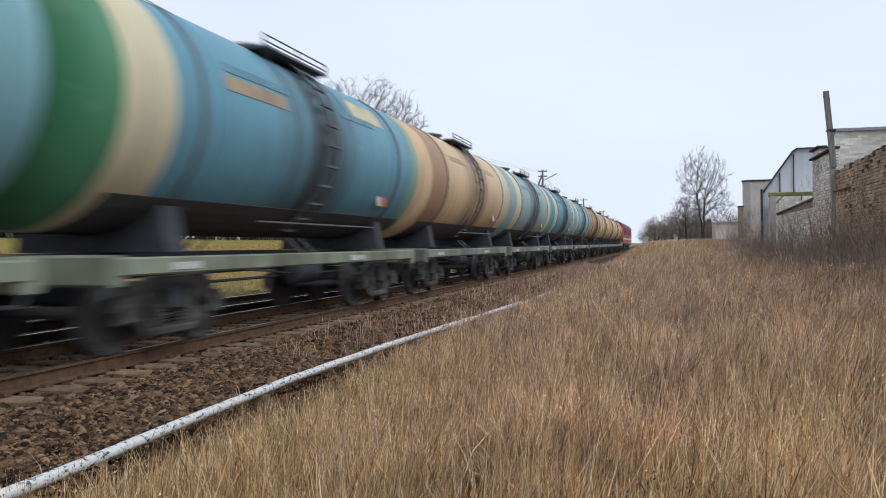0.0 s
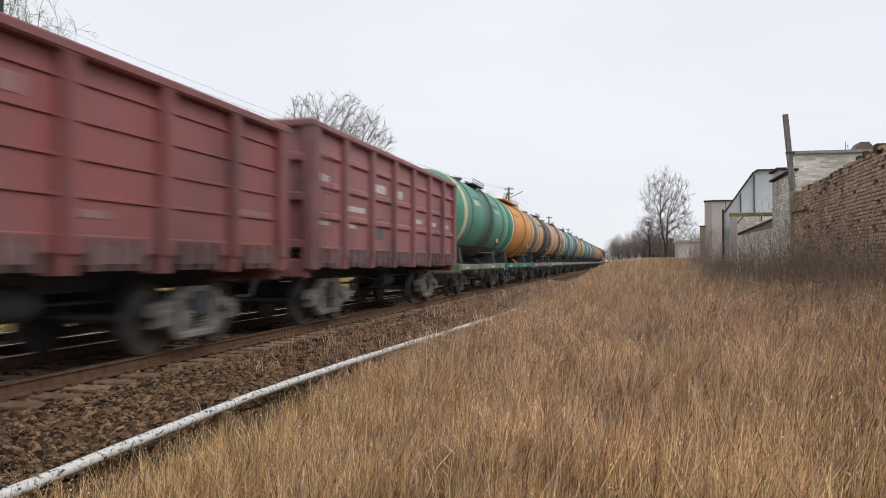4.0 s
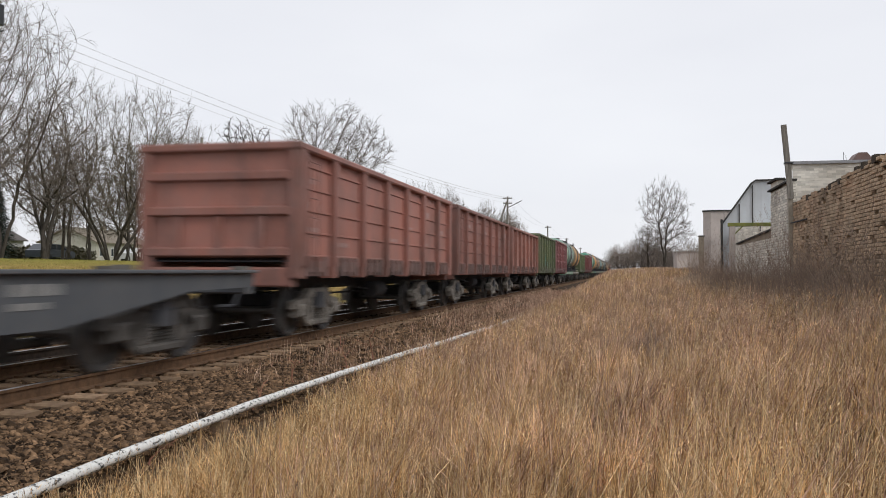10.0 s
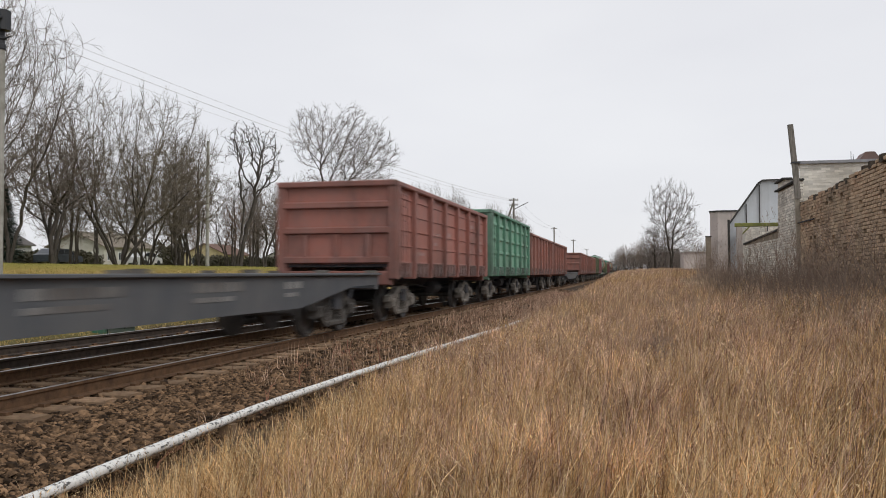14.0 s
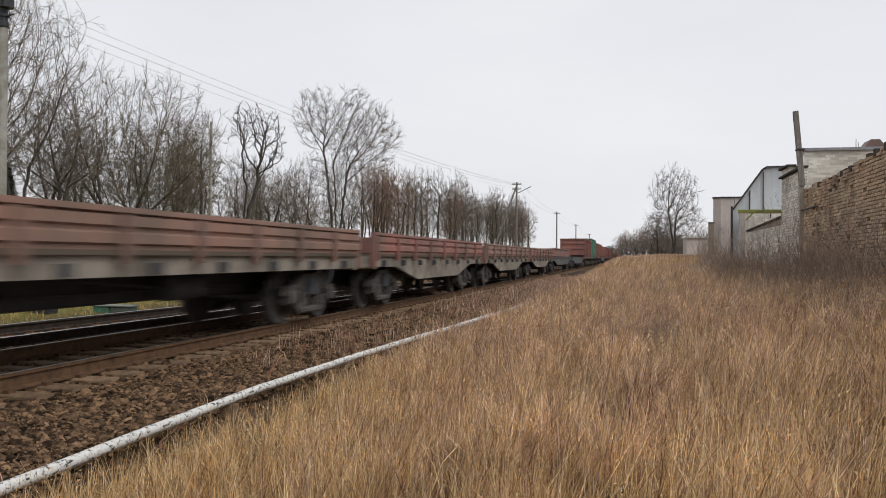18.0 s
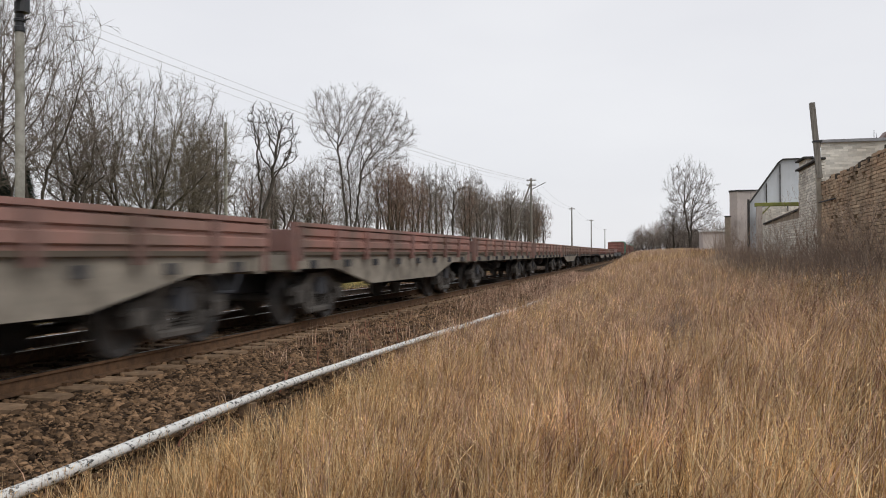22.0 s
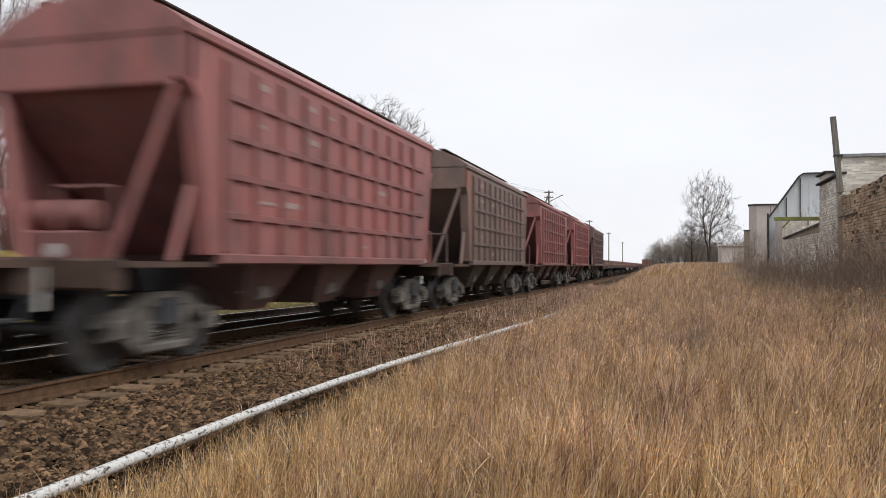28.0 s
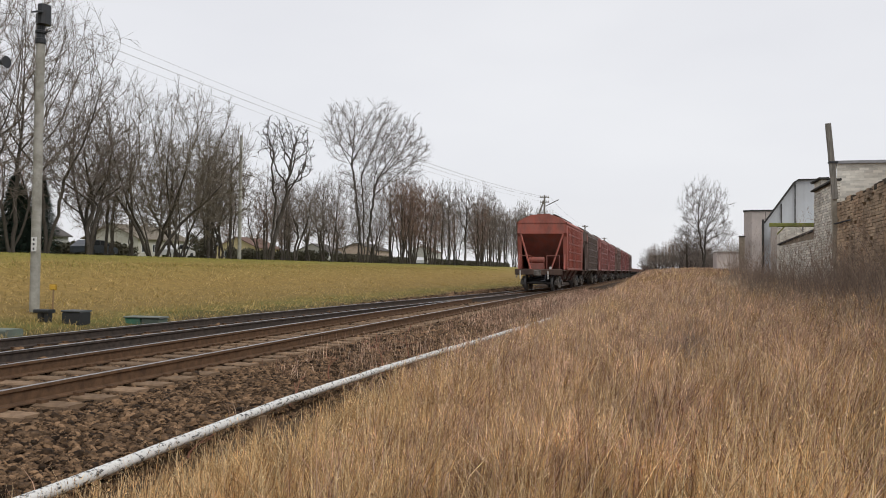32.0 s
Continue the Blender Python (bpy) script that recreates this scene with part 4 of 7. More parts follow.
    couple(gondola(PURPLE, "maroon open-top wagon covered in white stencilled bars", marks=5, seed=4, pressed=True, top=3.86), -121.0, 6.4)
    couple(gondola((0.14, 0.16, 0.055), "olive-green open-top wagon with turquoise patches", marks=1, seed=5, top=3.8, post=(0.09, 0.11, 0.05),
                   patches=[(-0.9, 2.2, 0.7, 0.35, (0.08, 0.26, 0.2)), (-0.9, 1.75, 0.8, 0.15, (0.08, 0.26, 0.2)), (0.9, 1.75, 0.7, 0.15, (0.08, 0.24, 0.18)),
                            (-5.4, 1.9, 0.5, 0.4, (0.08, 0.24, 0.16))]), -135.0, 6.4)
    couple(gondola(BRICK, "dusty red-brown open-top wagon", marks=1, seed=6, ribs=3), -148.9, 6.4)
    couple(gondola((0.24, 0.095, 0.07), "brown open-top wagon with scraped paint", marks=1, seed=7), -162.9, 6.4)
    couple(gondola(RUST, "rust-red steel open-top wagon", marks=1, seed=8), -176.8, 6.4)
    couple(container_flat("empty dark grey container flat wagon"), -190.9, 9.5)
    couple(gondola(BRICK, "brick-red dusty open-top wagon", marks=1, seed=9), -210.9, 6.4)
    couple(gondola(RUST, "rust-brown open-top wagon with light sills", marks=1, seed=10), -224.7, 6.4)
    couple(gondola((0.14, 0.29, 0.2), "tall fresh green open-top wagon with dark green posts", top=3.86, marks=1, seed=21, pressed=True, post=(0.07, 0.19, 0.125)), -238.4, 6.4)
    couple(gondola((0.27, 0.1, 0.075), "pale brick-red open-top wagon", marks=2, seed=22), -252.4, 6.4)
    couple(container_flat("empty dark grey container flat wagon"), -265.9, 9.5)
    fl = container_flat("dark grey container flat wagon under a low steel tray")
    couple(fl, -286.0, 9.5)
    tray = thing("steel_tray", "low red-brown steel tray lying on the flat wagon", "container")
    tm = paint((0.2, 0.085, 0.065))
    part("tray_floor", Shape().box(-1.2, 1.2, -7.8, 8.9, 1.31, 1.41), tm, tray)
    for sx in (-1, 1):
        part("tray_side", Shape().cbox(*sorted((sx * 1.2, sx * 1.14)), -7.8, 8.9, 1.41, 1.91, 0.02), tm, tray)
        part("tray_rim", Shape().cbox(*sorted((sx * 1.26, sx * 1.12)), -7.8, 8.9, 1.86, 1.96, 0.02), tm, tray)
    for y in (-7.8, 8.84):
        part("tray_end", Shape().box(-1.14, 1.14, y, y + 0.06, 1.41, 1.91), tm, tray)
    CARS.append((tray, -286.0 - 9.5))
    reds = [(0.28, 0.119, 0.097), (0.269, 0.138, 0.11), (0.291, 0.109, 0.091), (0.269, 0.138, 0.106), (0.269, 0.132, 0.106), (0.247, 0.135, 0.106), (0.303, 0.144, 0.12),
            (0.28, 0.129, 0.106), (0.291, 0.125, 0.106), (0.28, 0.132, 0.113), (0.291, 0.122, 0.104), (0.269, 0.138, 0.113), (0.247, 0.125, 0.104)]
    fronts = [-306.2, -320.3, -334.6, -349.0, -363.2, -377.7, -391.8, -406.3, -420.7, -435.1, -449.2, -463.3, -477.5]
    bellied = [True, True, True, False, False, True, False, False, True, True, False, False, False]
    for k, (c, fr) in enumerate(zip(reds, fronts)):
        couple(low_side_flat((c[0] * 0.9, c[1] * 0.95, c[2] * 0.88), "low-sided flat wagon with faded red boards and grey beams", bellied[k], seed=k), fr, 6.68)
    hops = [((0.14, 0.078, 0.068), "brown-grey grain hopper wagon with red panels"), ((0.27, 0.085, 0.078), "faded red covered grain hopper wagon"),
            ((0.24, 0.075, 0.068), "faded red covered grain hopper wagon"), ((0.16, 0.1, 0.08), "grey-brown grain hopper wagon"), ((0.29, 0.1, 0.09), "faded red covered grain hopper wagon"),
            ((0.29, 0.1, 0.085), "dusty red grain hopper wagon"), ((0.125, 0.085, 0.068), "sooty grey-brown grain hopper wagon"),
            ((0.32, 0.078, 0.05), "bright orange-red grain hopper wagon at the train's end")]
    red = ((0, 3), (0, 1), (1, 2), (1, 0), (2, 3), (2, 4), (3, 2), (3, 4), (4, 4), (4, 3), (7, 3), (8, 2), (9, 2), (9, 1), (10, 1), (10, 0), (8, 1), (2, 2))
    worn = ((5, 2), (6, 2), (8, 4), (9, 3), (10, 3), (10, 2), (10, 4), (3, 0), (2, 3))
    brown = ((1, 4), (3, 0), (6, 2), (9, 3))
    for k, (c, lab) in enumerate(hops):
        couple(hopper(c, lab, seed=k, patches=(red, (), (), brown, (), (), worn, ())[k], end_rgb=(0.21, 0.085, 0.06) if k in (0, 3, 6) else None), -492.5 - 14.13 * k, 5.3)


make_train()


def motions():
    """The whole train runs along the straight track at an even speed, a little faster at the end."""
    for w, u in CARS:
        walk(w, [(t, pose(TRACK, u + t * SPEED + more, 0)) for t, more in ((0.0, 0), (10.0, 0), (20.0, 0), (29.0, 0), (30.5, 0.5), (32.0, 1.9))])


# ---- sleepers, ballast, pipe ----
def sleeper_shape():
    prof = [(-0.14, -0.36), (0.14, -0.36), (0.13, -0.2), (0.11, -0.185), (-0.11, -0.185), (-0.13, -0.2)]
    return Shape().prism([(a, z) for a, z in prof], -1.29, 1.29, "x")


def build_sleepers():
    me = sleeper_shape().mesh("sleeper", SLEEPER)
    rng = random.Random(3)
    rows = [(TRACK, y) for y in np.arange(0.5, 66, 0.55)] + [(second_track(y) - 0.02, y) for y in np.arange(3.0, 34, 0.6)]
    bed = thing("sleeper_row", "row of weathered concrete sleepers half sunk in ballast", "sleepers", kind="structure")
    for x, y in rows:
        s = new("sleeper", me)
        s.parent = bed
        s.location, s.rotation_euler = (x + rng.uniform(-0.03, 0.03), y + rng.uniform(-0.03, 0.03), rng.uniform(-0.012, 0.006)), (0, 0, rng.uniform(-0.012, 0.012))
    far = Shape()
    for y in np.arange(66.3, 420, 0.55):
        far.box(TRACK - 1.29, TRACK + 1.29, y - 0.12, y + 0.12, -0.3, -0.19)
    tagged(part("far_sleepers", far, SLEEPER, bed), kind="stuff")
    clip = Shape()
    for x, y in rows:
        for sx in (-1, 1):
            xr = x + sx * GAUGE
            for d in (-0.11, 0.11):
                clip.box(xr + d - 0.035, xr + d + 0.035, y - 0.05, y + 0.05, -0.185, -0.15)
    solid("rail_clips", clip, RAIL, "small rusty rail fastenings on the sleepers", "rail fastenings", kind="stuff")


build_sleepers()

STONE = surface("crushed_stone_ballast", (0.18, 0.112, 0.064), (0.038, 0.024, 0.015), scale=9, rough=0.95, vary=0.85, bump=0.3, fine=50, island=True)


def scatter_mesh(name, verts, faces_per, nv, count, material):
    """Many small pieces in one mesh, from arrays of vertices and one pattern of faces."""
    me = bpy.data.meshes.new(name)
    pat = np.array(faces_per)
    k = pat.shape[1]
    loops = (pat[None] + (np.arange(count) * nv)[:, None, None]).reshape(-1)
    nf = count * len(pat)
    me.vertices.add(count * nv)
    me.vertices.foreach_set("co", verts.astype(np.float32).ravel())
    me.loops.add(nf * k)
    me.loops.foreach_set("vertex_index", loops.astype(np.int32))
    me.polygons.add(nf)
    me.polygons.foreach_set("loop_start", (np.arange(nf) * k).astype(np.int32))
    me.update(calc_edges=True)
    me.materials.append(material)
    return me


def build_ballast():
    rs = np.random.RandomState(5)
    zones = [((-5.85, -4.25), (2.5, 13), 1150, 0.022), ((-5.85, -4.2), (13, 34), 430, 0.034), ((-9.3, -5.85), (4, 16), 420, 0.032), ((-9.3, -5.85), (16, 28), 120, 0.042), ((-12.0, -9.3), (8, 30), 40, 0.05),
             ((-12, -4.3), (30, 70), 14, 0.07)]
    pts, size = [], []
    for (x0, x1), (y0, y1), dens, r in zones:
        n = int((x1 - x0) * (y1 - y0) * dens)
        p = np.stack([rs.uniform(x0, x1, n), rs.uniform(y0, y1, n)], 1)
        pts.append(p)
        size.append(r * rs.lognormal(0, 0.32, n))
    p, r = np.concatenate(pts), np.concatenate(size)
    off = np.abs((p[:, 1] - 0.5 + 0.275) % 0.55 - 0.275)
    keep = ~((np.abs(p[:, 0] - TRACK) < 1.3) & (off < 0.15) & (rs.uniform(0, 1, len(p)) < 0.9))
    p, r = p[keep], r[keep]
    z = np.array([ground_z(a, b) for a, b in p])
    n = len(p)
    ring = [(math.cos(q * 1.2566), math.sin(q * 1.2566)) for q in range(5)]
    base = np.array([(c, d, -0.35) for c, d in ring] + [(0.72 * c - 0.2 * d, 0.72 * d + 0.2 * c, 0.42) for c, d in ring] + [(0.05, 0.0, 0.62)])
    faces = [f for q in range(5) for f in ((q, (q + 1) % 5, 5 + q), ((q + 1) % 5, 5 + (q + 1) % 5, 5 + q), (5 + q, 5 + (q + 1) % 5, 10))]
    v = base[None] * (1 + 0.45 * rs.uniform(-1, 1, (n, 11, 1))) * r[:, None, None] * rs.uniform(0.62, 1.3, (n, 1, 3)) * np.array([1.1, 1.1, 0.75])
    a, t = rs.uniform(0, 6.28, n), rs.uniform(-0.6, 0.6, n)
    c, s = np.cos(a)[:, None], np.sin(a)[:, None]
    x, y = v[..., 0] * c - v[..., 1] * s, v[..., 0] * s + v[..., 1] * c
    zz = v[..., 2] + x * np.sin(t)[:, None]
    v = np.stack([x + p[:, :1], y + p[:, 1:], zz + z[:, None] + (r * 0.35)[:, None]], -1)
    tagged(new("ballast", scatter_mesh("ballast", v, faces, 11, n, STONE)), "loose brown crushed stone beside and between the rails", "gravel", kind="stuff")


build_ballast()


def pipe_material():
    m, n, l, b = nodes_of("flaking_white_pipe_paint")
    tex, mp, nz, rp = n.new("ShaderNodeTexCoord"), n.new("ShaderNodeMapping"), n.new("ShaderNodeTexNoise"), n.new("ShaderNodeValToRGB")
    mp.inputs["Scale"].default_value = (24, 15, 24)
    nz.inputs["Scale"].default_value, nz.inputs["Detail"].default_value, nz.inputs["Roughness"].default_value = 1.2, 5, 0.7
    l.new(tex.outputs["Object"], mp.inputs["Vector"])
    l.new(mp.outputs["Vector"], nz.inputs["Vector"])
    l.new(nz.outputs["Fac"], rp.inputs["Fac"])
    el = rp.color_ramp.elements
    el[0].position, el[0].color = 0.41, (0.03, 0.03, 0.03, 1)
    el[1].position, el[1].color = 0.445, (0.6, 0.6, 0.58, 1)
    e = el.new(0.7)
    e.color = (0.72, 0.72, 0.7, 1)
    l.new(rp.outputs["Color"], b.inputs["Base Color"])
    b.inputs["Roughness"].default_value = 0.6
    return m


def build_pipe():
    pts = [(-4.12, 1.5), (-4.14, 4.7), (-4.2, 6.0), (-4.27, 7.4), (-4.33, 9.0), (-4.3, 10.5), (-4.25, 12.3), (-4.12, 15.1), (-3.95, 17.6), (-3.74, 22.7), (-3.6, 28), (-3.55, 34)]
    fine = []
    for (x0, y0), (x1, y1) in zip(pts, pts[1:]):
        for k in range(5):
            fine.append((x0 + (x1 - x0) * k / 5, y0 + (y1 - y0) * k / 5))
    sh, n = Shape(), 12
    v, f = [], []
    for x, y in fine:
        z = -0.345 + 0.012 * noise.noise((0, y * 0.7, 9)) - 0.05 * ease(18, 30, y)
        v += [(x + 0.047 * math.cos(2 * math.pi * k / n), y, z + 0.047 * math.sin(2 * math.pi * k / n)) for k in range(n)]
    for j in range(len(fine) - 1):
        f += [(j * n + k, j * n + (k + 1) % n, (j + 1) * n + (k + 1) % n, (j + 1) * n + k) for k in range(n)]
    p = solid("ground_pipe", sh.add(v, f), pipe_material(), "long thin white pipe with flaking black-flecked paint beside the ballast", "pipe", smooth=True)
    for y, x in ((3.0, -4.13), (8.2, -4.3), (13.6, -4.19), (19.5, -3.87)):
        part("support", Shape().box(x - 0.08, x + 0.08, y - 0.06, y + 0.06, -0.62, -0.393), SLEEPER, p)


build_pipe()

# ---- the works behind the brick wall ----
MORTAR = surface("sooty_mortar", (0.3, 0.25, 0.19), (0.2, 0.165, 0.125), scale=5, rough=0.97, bump=0.3)
BRICKS = surface("weathered_yellow_brick", (0.51, 0.39, 0.27), (0.39, 0.27, 0.18), scale=7, rough=0.95, dirt=(0.2, 0.15, 0.105), dirt_amount=0.45,
                 dirt_scale=2.2, bump=0.35, fine=45, vary=0.2)
BRICKJ = surface("weathered_yellow_bricks_joined", (0.51, 0.39, 0.27), (0.39, 0.27, 0.18), scale=0.9, rough=0.95, dirt=(0.2, 0.15, 0.105), dirt_amount=0.6,
                 dirt_scale=0.6, bump=0.35, fine=45, vary=0.2, island=True)
WBRICK = surface("grimy_white_brick", (0.72, 0.69, 0.62), (0.58, 0.54, 0.47), scale=1.2, rough=0.93, dirt=(0.24, 0.21, 0.18), dirt_amount=0.35, dirt_scale=0.8,
                 bump=0.25, vary=0.22, island=True)
TAR = surface("tarred_roof_edge", (0.06, 0.058, 0.055), rough=0.9)
CLAD = surface("grey_corrugated_sheet", (0.5, 0.53, 0.56), (0.42, 0.45, 0.48), scale=0.8, rough=0.6, dirt=(0.3, 0.28, 0.26), dirt_amount=0.3, dirt_scale=0.35,
               stretch=(0.6, 0.6, 0.3), bump=0.1)
PANEL = surface("grey_concrete_panel", (0.6, 0.53, 0.48), (0.5, 0.44, 0.41), scale=0.7, rough=0.95, dirt=(0.2, 0.18, 0.15), dirt_amount=0.3, dirt_scale=0.3, bump=0.2)
OLDWOOD = surface("grey_weathered_timber", (0.25, 0.23, 0.2), (0.13, 0.12, 0.105), scale=6, rough=0.95, bump=0.4, stretch=(4, 4, 0.5))


def wall_top(y):
    return 3.24 + 0.2 * ease(21, 16, y) if y > 16 else 3.44


def build_brick_wall():
    """The ruined yellow brick wall: a mortar core and every brick laid before it."""
    rng = random.Random(8)
    wall = thing("wall_brick", "ruined yellow-brown brick wall with a broken top", "wall", kind="structure")
    X, y0, y1, course, step = 4.7, 7.0, 24.75, 0.077, 0.262
    core = Shape()
    ny = int((y1 - y0) / step)
    tops = [wall_top(y0 + i * step) - 0.1 * abs(noise.noise((i * 0.3, 4, 1))) - (rng.random() < 0.07) * 0.12 for i in range(ny + 1)]
    for i in range(ny):
        core.box(X + 0.02, X + 0.36, y0 + i * step, y0 + (i + 1) * step, -0.2, tops[i] - 0.1)
    part("core", core, MORTAR, wall, "crumbling mortar core")
    near, rest = [], Shape()
    m = Shape().cbox(-0.055, 0.055, -0.125, 0.125, -0.033, 0.033, 0.006).mesh("brick", BRICKS)
    for j in range(int(3.5 / course)):
        z = 0.15 + j * course
        for i in range(ny):
            y = y0 + (i + 0.5 + 0.5 * (j % 2)) * step
            if y > y1 - 0.05 or z > wall_top(y) or z > tops[min(i, ny - 1)]:
                continue
            if rng.random() < 0.035:
                continue
            dx = rng.uniform(-0.006, 0.006) - (rng.random() < 0.06) * rng.uniform(0, 0.03)
            yj, zj = y + rng.uniform(-0.006, 0.006), z + rng.uniform(-0.004, 0.004)
            if 15.6 < y < 18.2 and z > 1.15 and len(near) < 300:
                b = new("brick", m)
                b.parent, b.location = wall, (X + dx, yj, zj)
                b.rotation_euler = (rng.uniform(-0.02, 0.02), 0, rng.uniform(-0.02, 0.02))
                near.append(b)
            else:
                rest.box(X + dx - 0.055, X + dx + 0.055, yj - 0.124, yj + 0.124, zj - 0.033, zj + 0.033)
    tagged(part("bricks", rest, BRICKJ, wall, "many weathered yellow bricks"), kind="stuff")
    cope = Shape()
    for i in range(ny):
        if rng.random() < 0.97:
            h = rng.uniform(0.07, 0.17)
            cope.box(X - 0.03 + rng.uniform(-0.04, 0.06), X + 0.34, y0 + i * step, y0 + i * step + step * rng.uniform(0.6, 1), tops[i] - 0.1, tops[i] - 0.1 + h)
    tagged(part("broken_coping", cope, surface("dark_mossy_rubble", (0.09, 0.07, 0.055), (0.05, 0.045, 0.035), scale=8, rough=1.0, bump=0.5), wall, "dark crumbled top course"), kind="stuff")


def white_bricks(sh, axis, fix, a0, a1, z0, z1, out, rng):
    """Courses of white brick standing a little out of a wall, on a plane x = fix or y = fix."""
    course, step = 0.08, 0.262
    for j in range(int((z1 - z0) / course)):
        z = z0 + j * course
        a = a0 - (j % 2) * step / 2
        while a < a1:
            p, q = max(a0, a + 0.006), min(a1, a + step - 0.006)
            d = out * rng.uniform(0.2, 1.0)
            if q - p > 0.04:
                if axis == "x":
                    sh.box(fix - d, fix + 0.02, p, q, z + 0.006, z + course - 0.006)
                else:
                    sh.box(p, q, fix - d, fix + 0.02, z + 0.006, z + course - 0.006)
            a += step


def build_works():
    rng = random.Random(12)
    # gatehouse of white brick at the wall's end
    g = thing("gatehouse", "small grimy white-brick gatehouse with projecting roof slabs", "building")
    part("wall", Shape().box(4.7, 4.8, 24.8, 28.2, 0.0, 3.85), MORTAR, g)
    sh = Shape()
    white_bricks(sh, "x", 4.7, 24.8, 28.2, 0.6, 3.85, 0.02, rng)
    white_bricks(sh, "y", 24.8, 4.7, 4.8, 3.2, 3.85, 0.02, rng)
    tagged(part("bricks", sh, WBRICK, g), kind="stuff")
    part("roof_slab", Shape().cbox(4.6, 4.83, 24.75, 28.3, 3.85, 3.91, 0.01), TAR, g, "thin dark slab edge")
    part("upper_slab", Shape().cbox(4.6, 4.9, 26.9, 28.3, 4.12, 4.18, 0.01), TAR, g)
    part("upper_wall", Shape().box(4.7, 4.85, 27.0, 28.2, 3.9, 4.12), WBRICK, g)
    # workshop with a parapet
    w = thing("workshop", "flat-roofed white-brick workshop with a dark parapet edge", "building")
    part("wall", Shape().prism([(5.36, 28.2), (14, 28.2), (14, 40), (7.9, 40)], 0.0, 4.74, "z"), WBRICK, w)
    sh = Shape()
    white_bricks(sh, "y", 28.2, 5.36, 9.5, 3.0, 4.7, 0.02, rng)
    tagged(part("bricks", sh, WBRICK, w), kind="stuff")
    part("parapet", Shape().prism([(5.3, 28.1), (14.1, 28.1), (14.1, 40.1), (7.85, 40.1)], 4.74, 4.83, "z"), surface("zinc_coping", (0.3, 0.3, 0.31), rough=0.5, metal=0.3), w, "grey sheet coping")
    part("roof_vent", Shape().prism([(7.2, 4.83), (7.9, 4.83), (7.68, 5.12), (7.42, 5.12)], 28.5, 29.3, "y"), paint((0.16, 0.09, 0.075)), w, "rusty truncated roof vent")
    part("aerial", Shape().tube((7.0, 28.6, 4.83), (7.0, 28.6, 5.15), 0.01, n=5).tube((7.08, 28.6, 4.83), (7.06, 28.6, 5.05), 0.008, n=5), BLACK, w)
    # low white brick wall past the gatehouse
    lw = thing("wall_low", "low grimy white-brick yard wall with a dark coping", "wall", kind="structure")
    part("core", Shape().prism([(28.2, 0.2), (36.4, 0.4), (36.4, 2.4), (28.2, 2.6)], 4.72, 5.0, "x"), MORTAR, lw)
    sh = Shape()
    white_bricks(sh, "x", 4.72, 28.2, 36.4, 0.6, 2.42, 0.018, rng)
    tagged(part("bricks", sh, WBRICK, lw), kind="stuff")
    part("coping", Shape().prism([(28.2, 2.6), (36.5, 2.4), (36.5, 2.46), (28.2, 2.66)], 4.66, 5.04, "x"), TAR, lw)
    # gate frame of steel with a yellow-green beam
    gf = thing("gate_frame", "steel gate frame with a mossy yellow-green crossbeam", "gate")
    moss = surface("mossy_yellow_paint", (0.24, 0.25, 0.07), (0.16, 0.17, 0.06), scale=5, rough=0.85, bump=0.2)
    part("crossbeam", Shape().cbox(4.4, 6.5, 36.9, 37.1, 3.2, 3.36, 0.02), moss, gf)
    part("post", Shape().cbox(4.46, 4.7, 36.9, 37.1, 0.3, 3.2, 0.02), PANEL, gf)
    part("bracket", Shape().tube((4.62, 37, 2.8), (5.0, 37, 3.2), 0.03, n=6), moss, gf)
    part("bracket", Shape().box(5.7, 5.74, 36.98, 37.02, 3.0, 3.2), BLACK, gf)
    # corrugated hall with a steep flank
    h = thing("sheet_metal_hall", "tall grey corrugated-metal hall with a steep sloping flank", "building")
    prof = [(5.68, 0.0), (5.68, 4.1), (7.3, 6.42), (7.5, 6.56), (15, 6.62), (15, 0)]
    k = len(prof)
    part("wall", Shape().add([(x, 50.0, z) for x, z in prof] + [(x + 2.8, 72.0, z) for x, z in prof],
                             [(i, (i + 1) % k, k + (i + 1) % k, k + i) for i in range(k)] + [tuple(range(k)), tuple(range(k, 2 * k))]), CLAD, h)
    sh = Shape()
    x = 5.75
    while x < 14:
        top = 4.1 + (x - 5.68) / 1.62 * 2.32 if x < 7.3 else 6.5
        sh.prism([(x, 49.995), (x + 0.08, 49.99), (x + 0.12, 49.99), (x + 0.2, 49.995), (x + 0.2, 50.01), (x, 50.01)], 3.0, top - 0.06, "z")
        x += 0.4
    tagged(part("corrugation", sh, CLAD, h, "upright sheet ribs"), kind="stuff")
    for x, t in ((6.55, 5.2), (7.28, 6.3)):
        part("rust_joint", Shape().box(x, x + 0.06, 49.92, 49.95, 4.0, t), TAR, h, "dark open sheet joint")
    part("roof_edge", Shape().prism([(5.63, 4.11), (5.69, 4.07), (7.31, 6.39), (7.5, 6.53), (15, 6.59), (15, 6.65), (7.47, 6.6), (7.26, 6.46)], 49.85, 50.3, "y"), TAR, h, "dark roof edge")
    part("down_pipe", Shape().tube((5.6, 49.9, 4.3), (5.6, 49.9, 0.8), 0.07, n=8), TAR, h)
    part("brick_base", Shape().box(6.2, 14, 47.5, 49.9, 0.5, 3.75), WBRICK, h, "white brick lower wall")
    sh = Shape()
    white_bricks(sh, "y", 47.5, 6.2, 8.8, 2.4, 3.75, 0.02, rng)
    tagged(part("bricks", sh, WBRICK, h), kind="stuff")
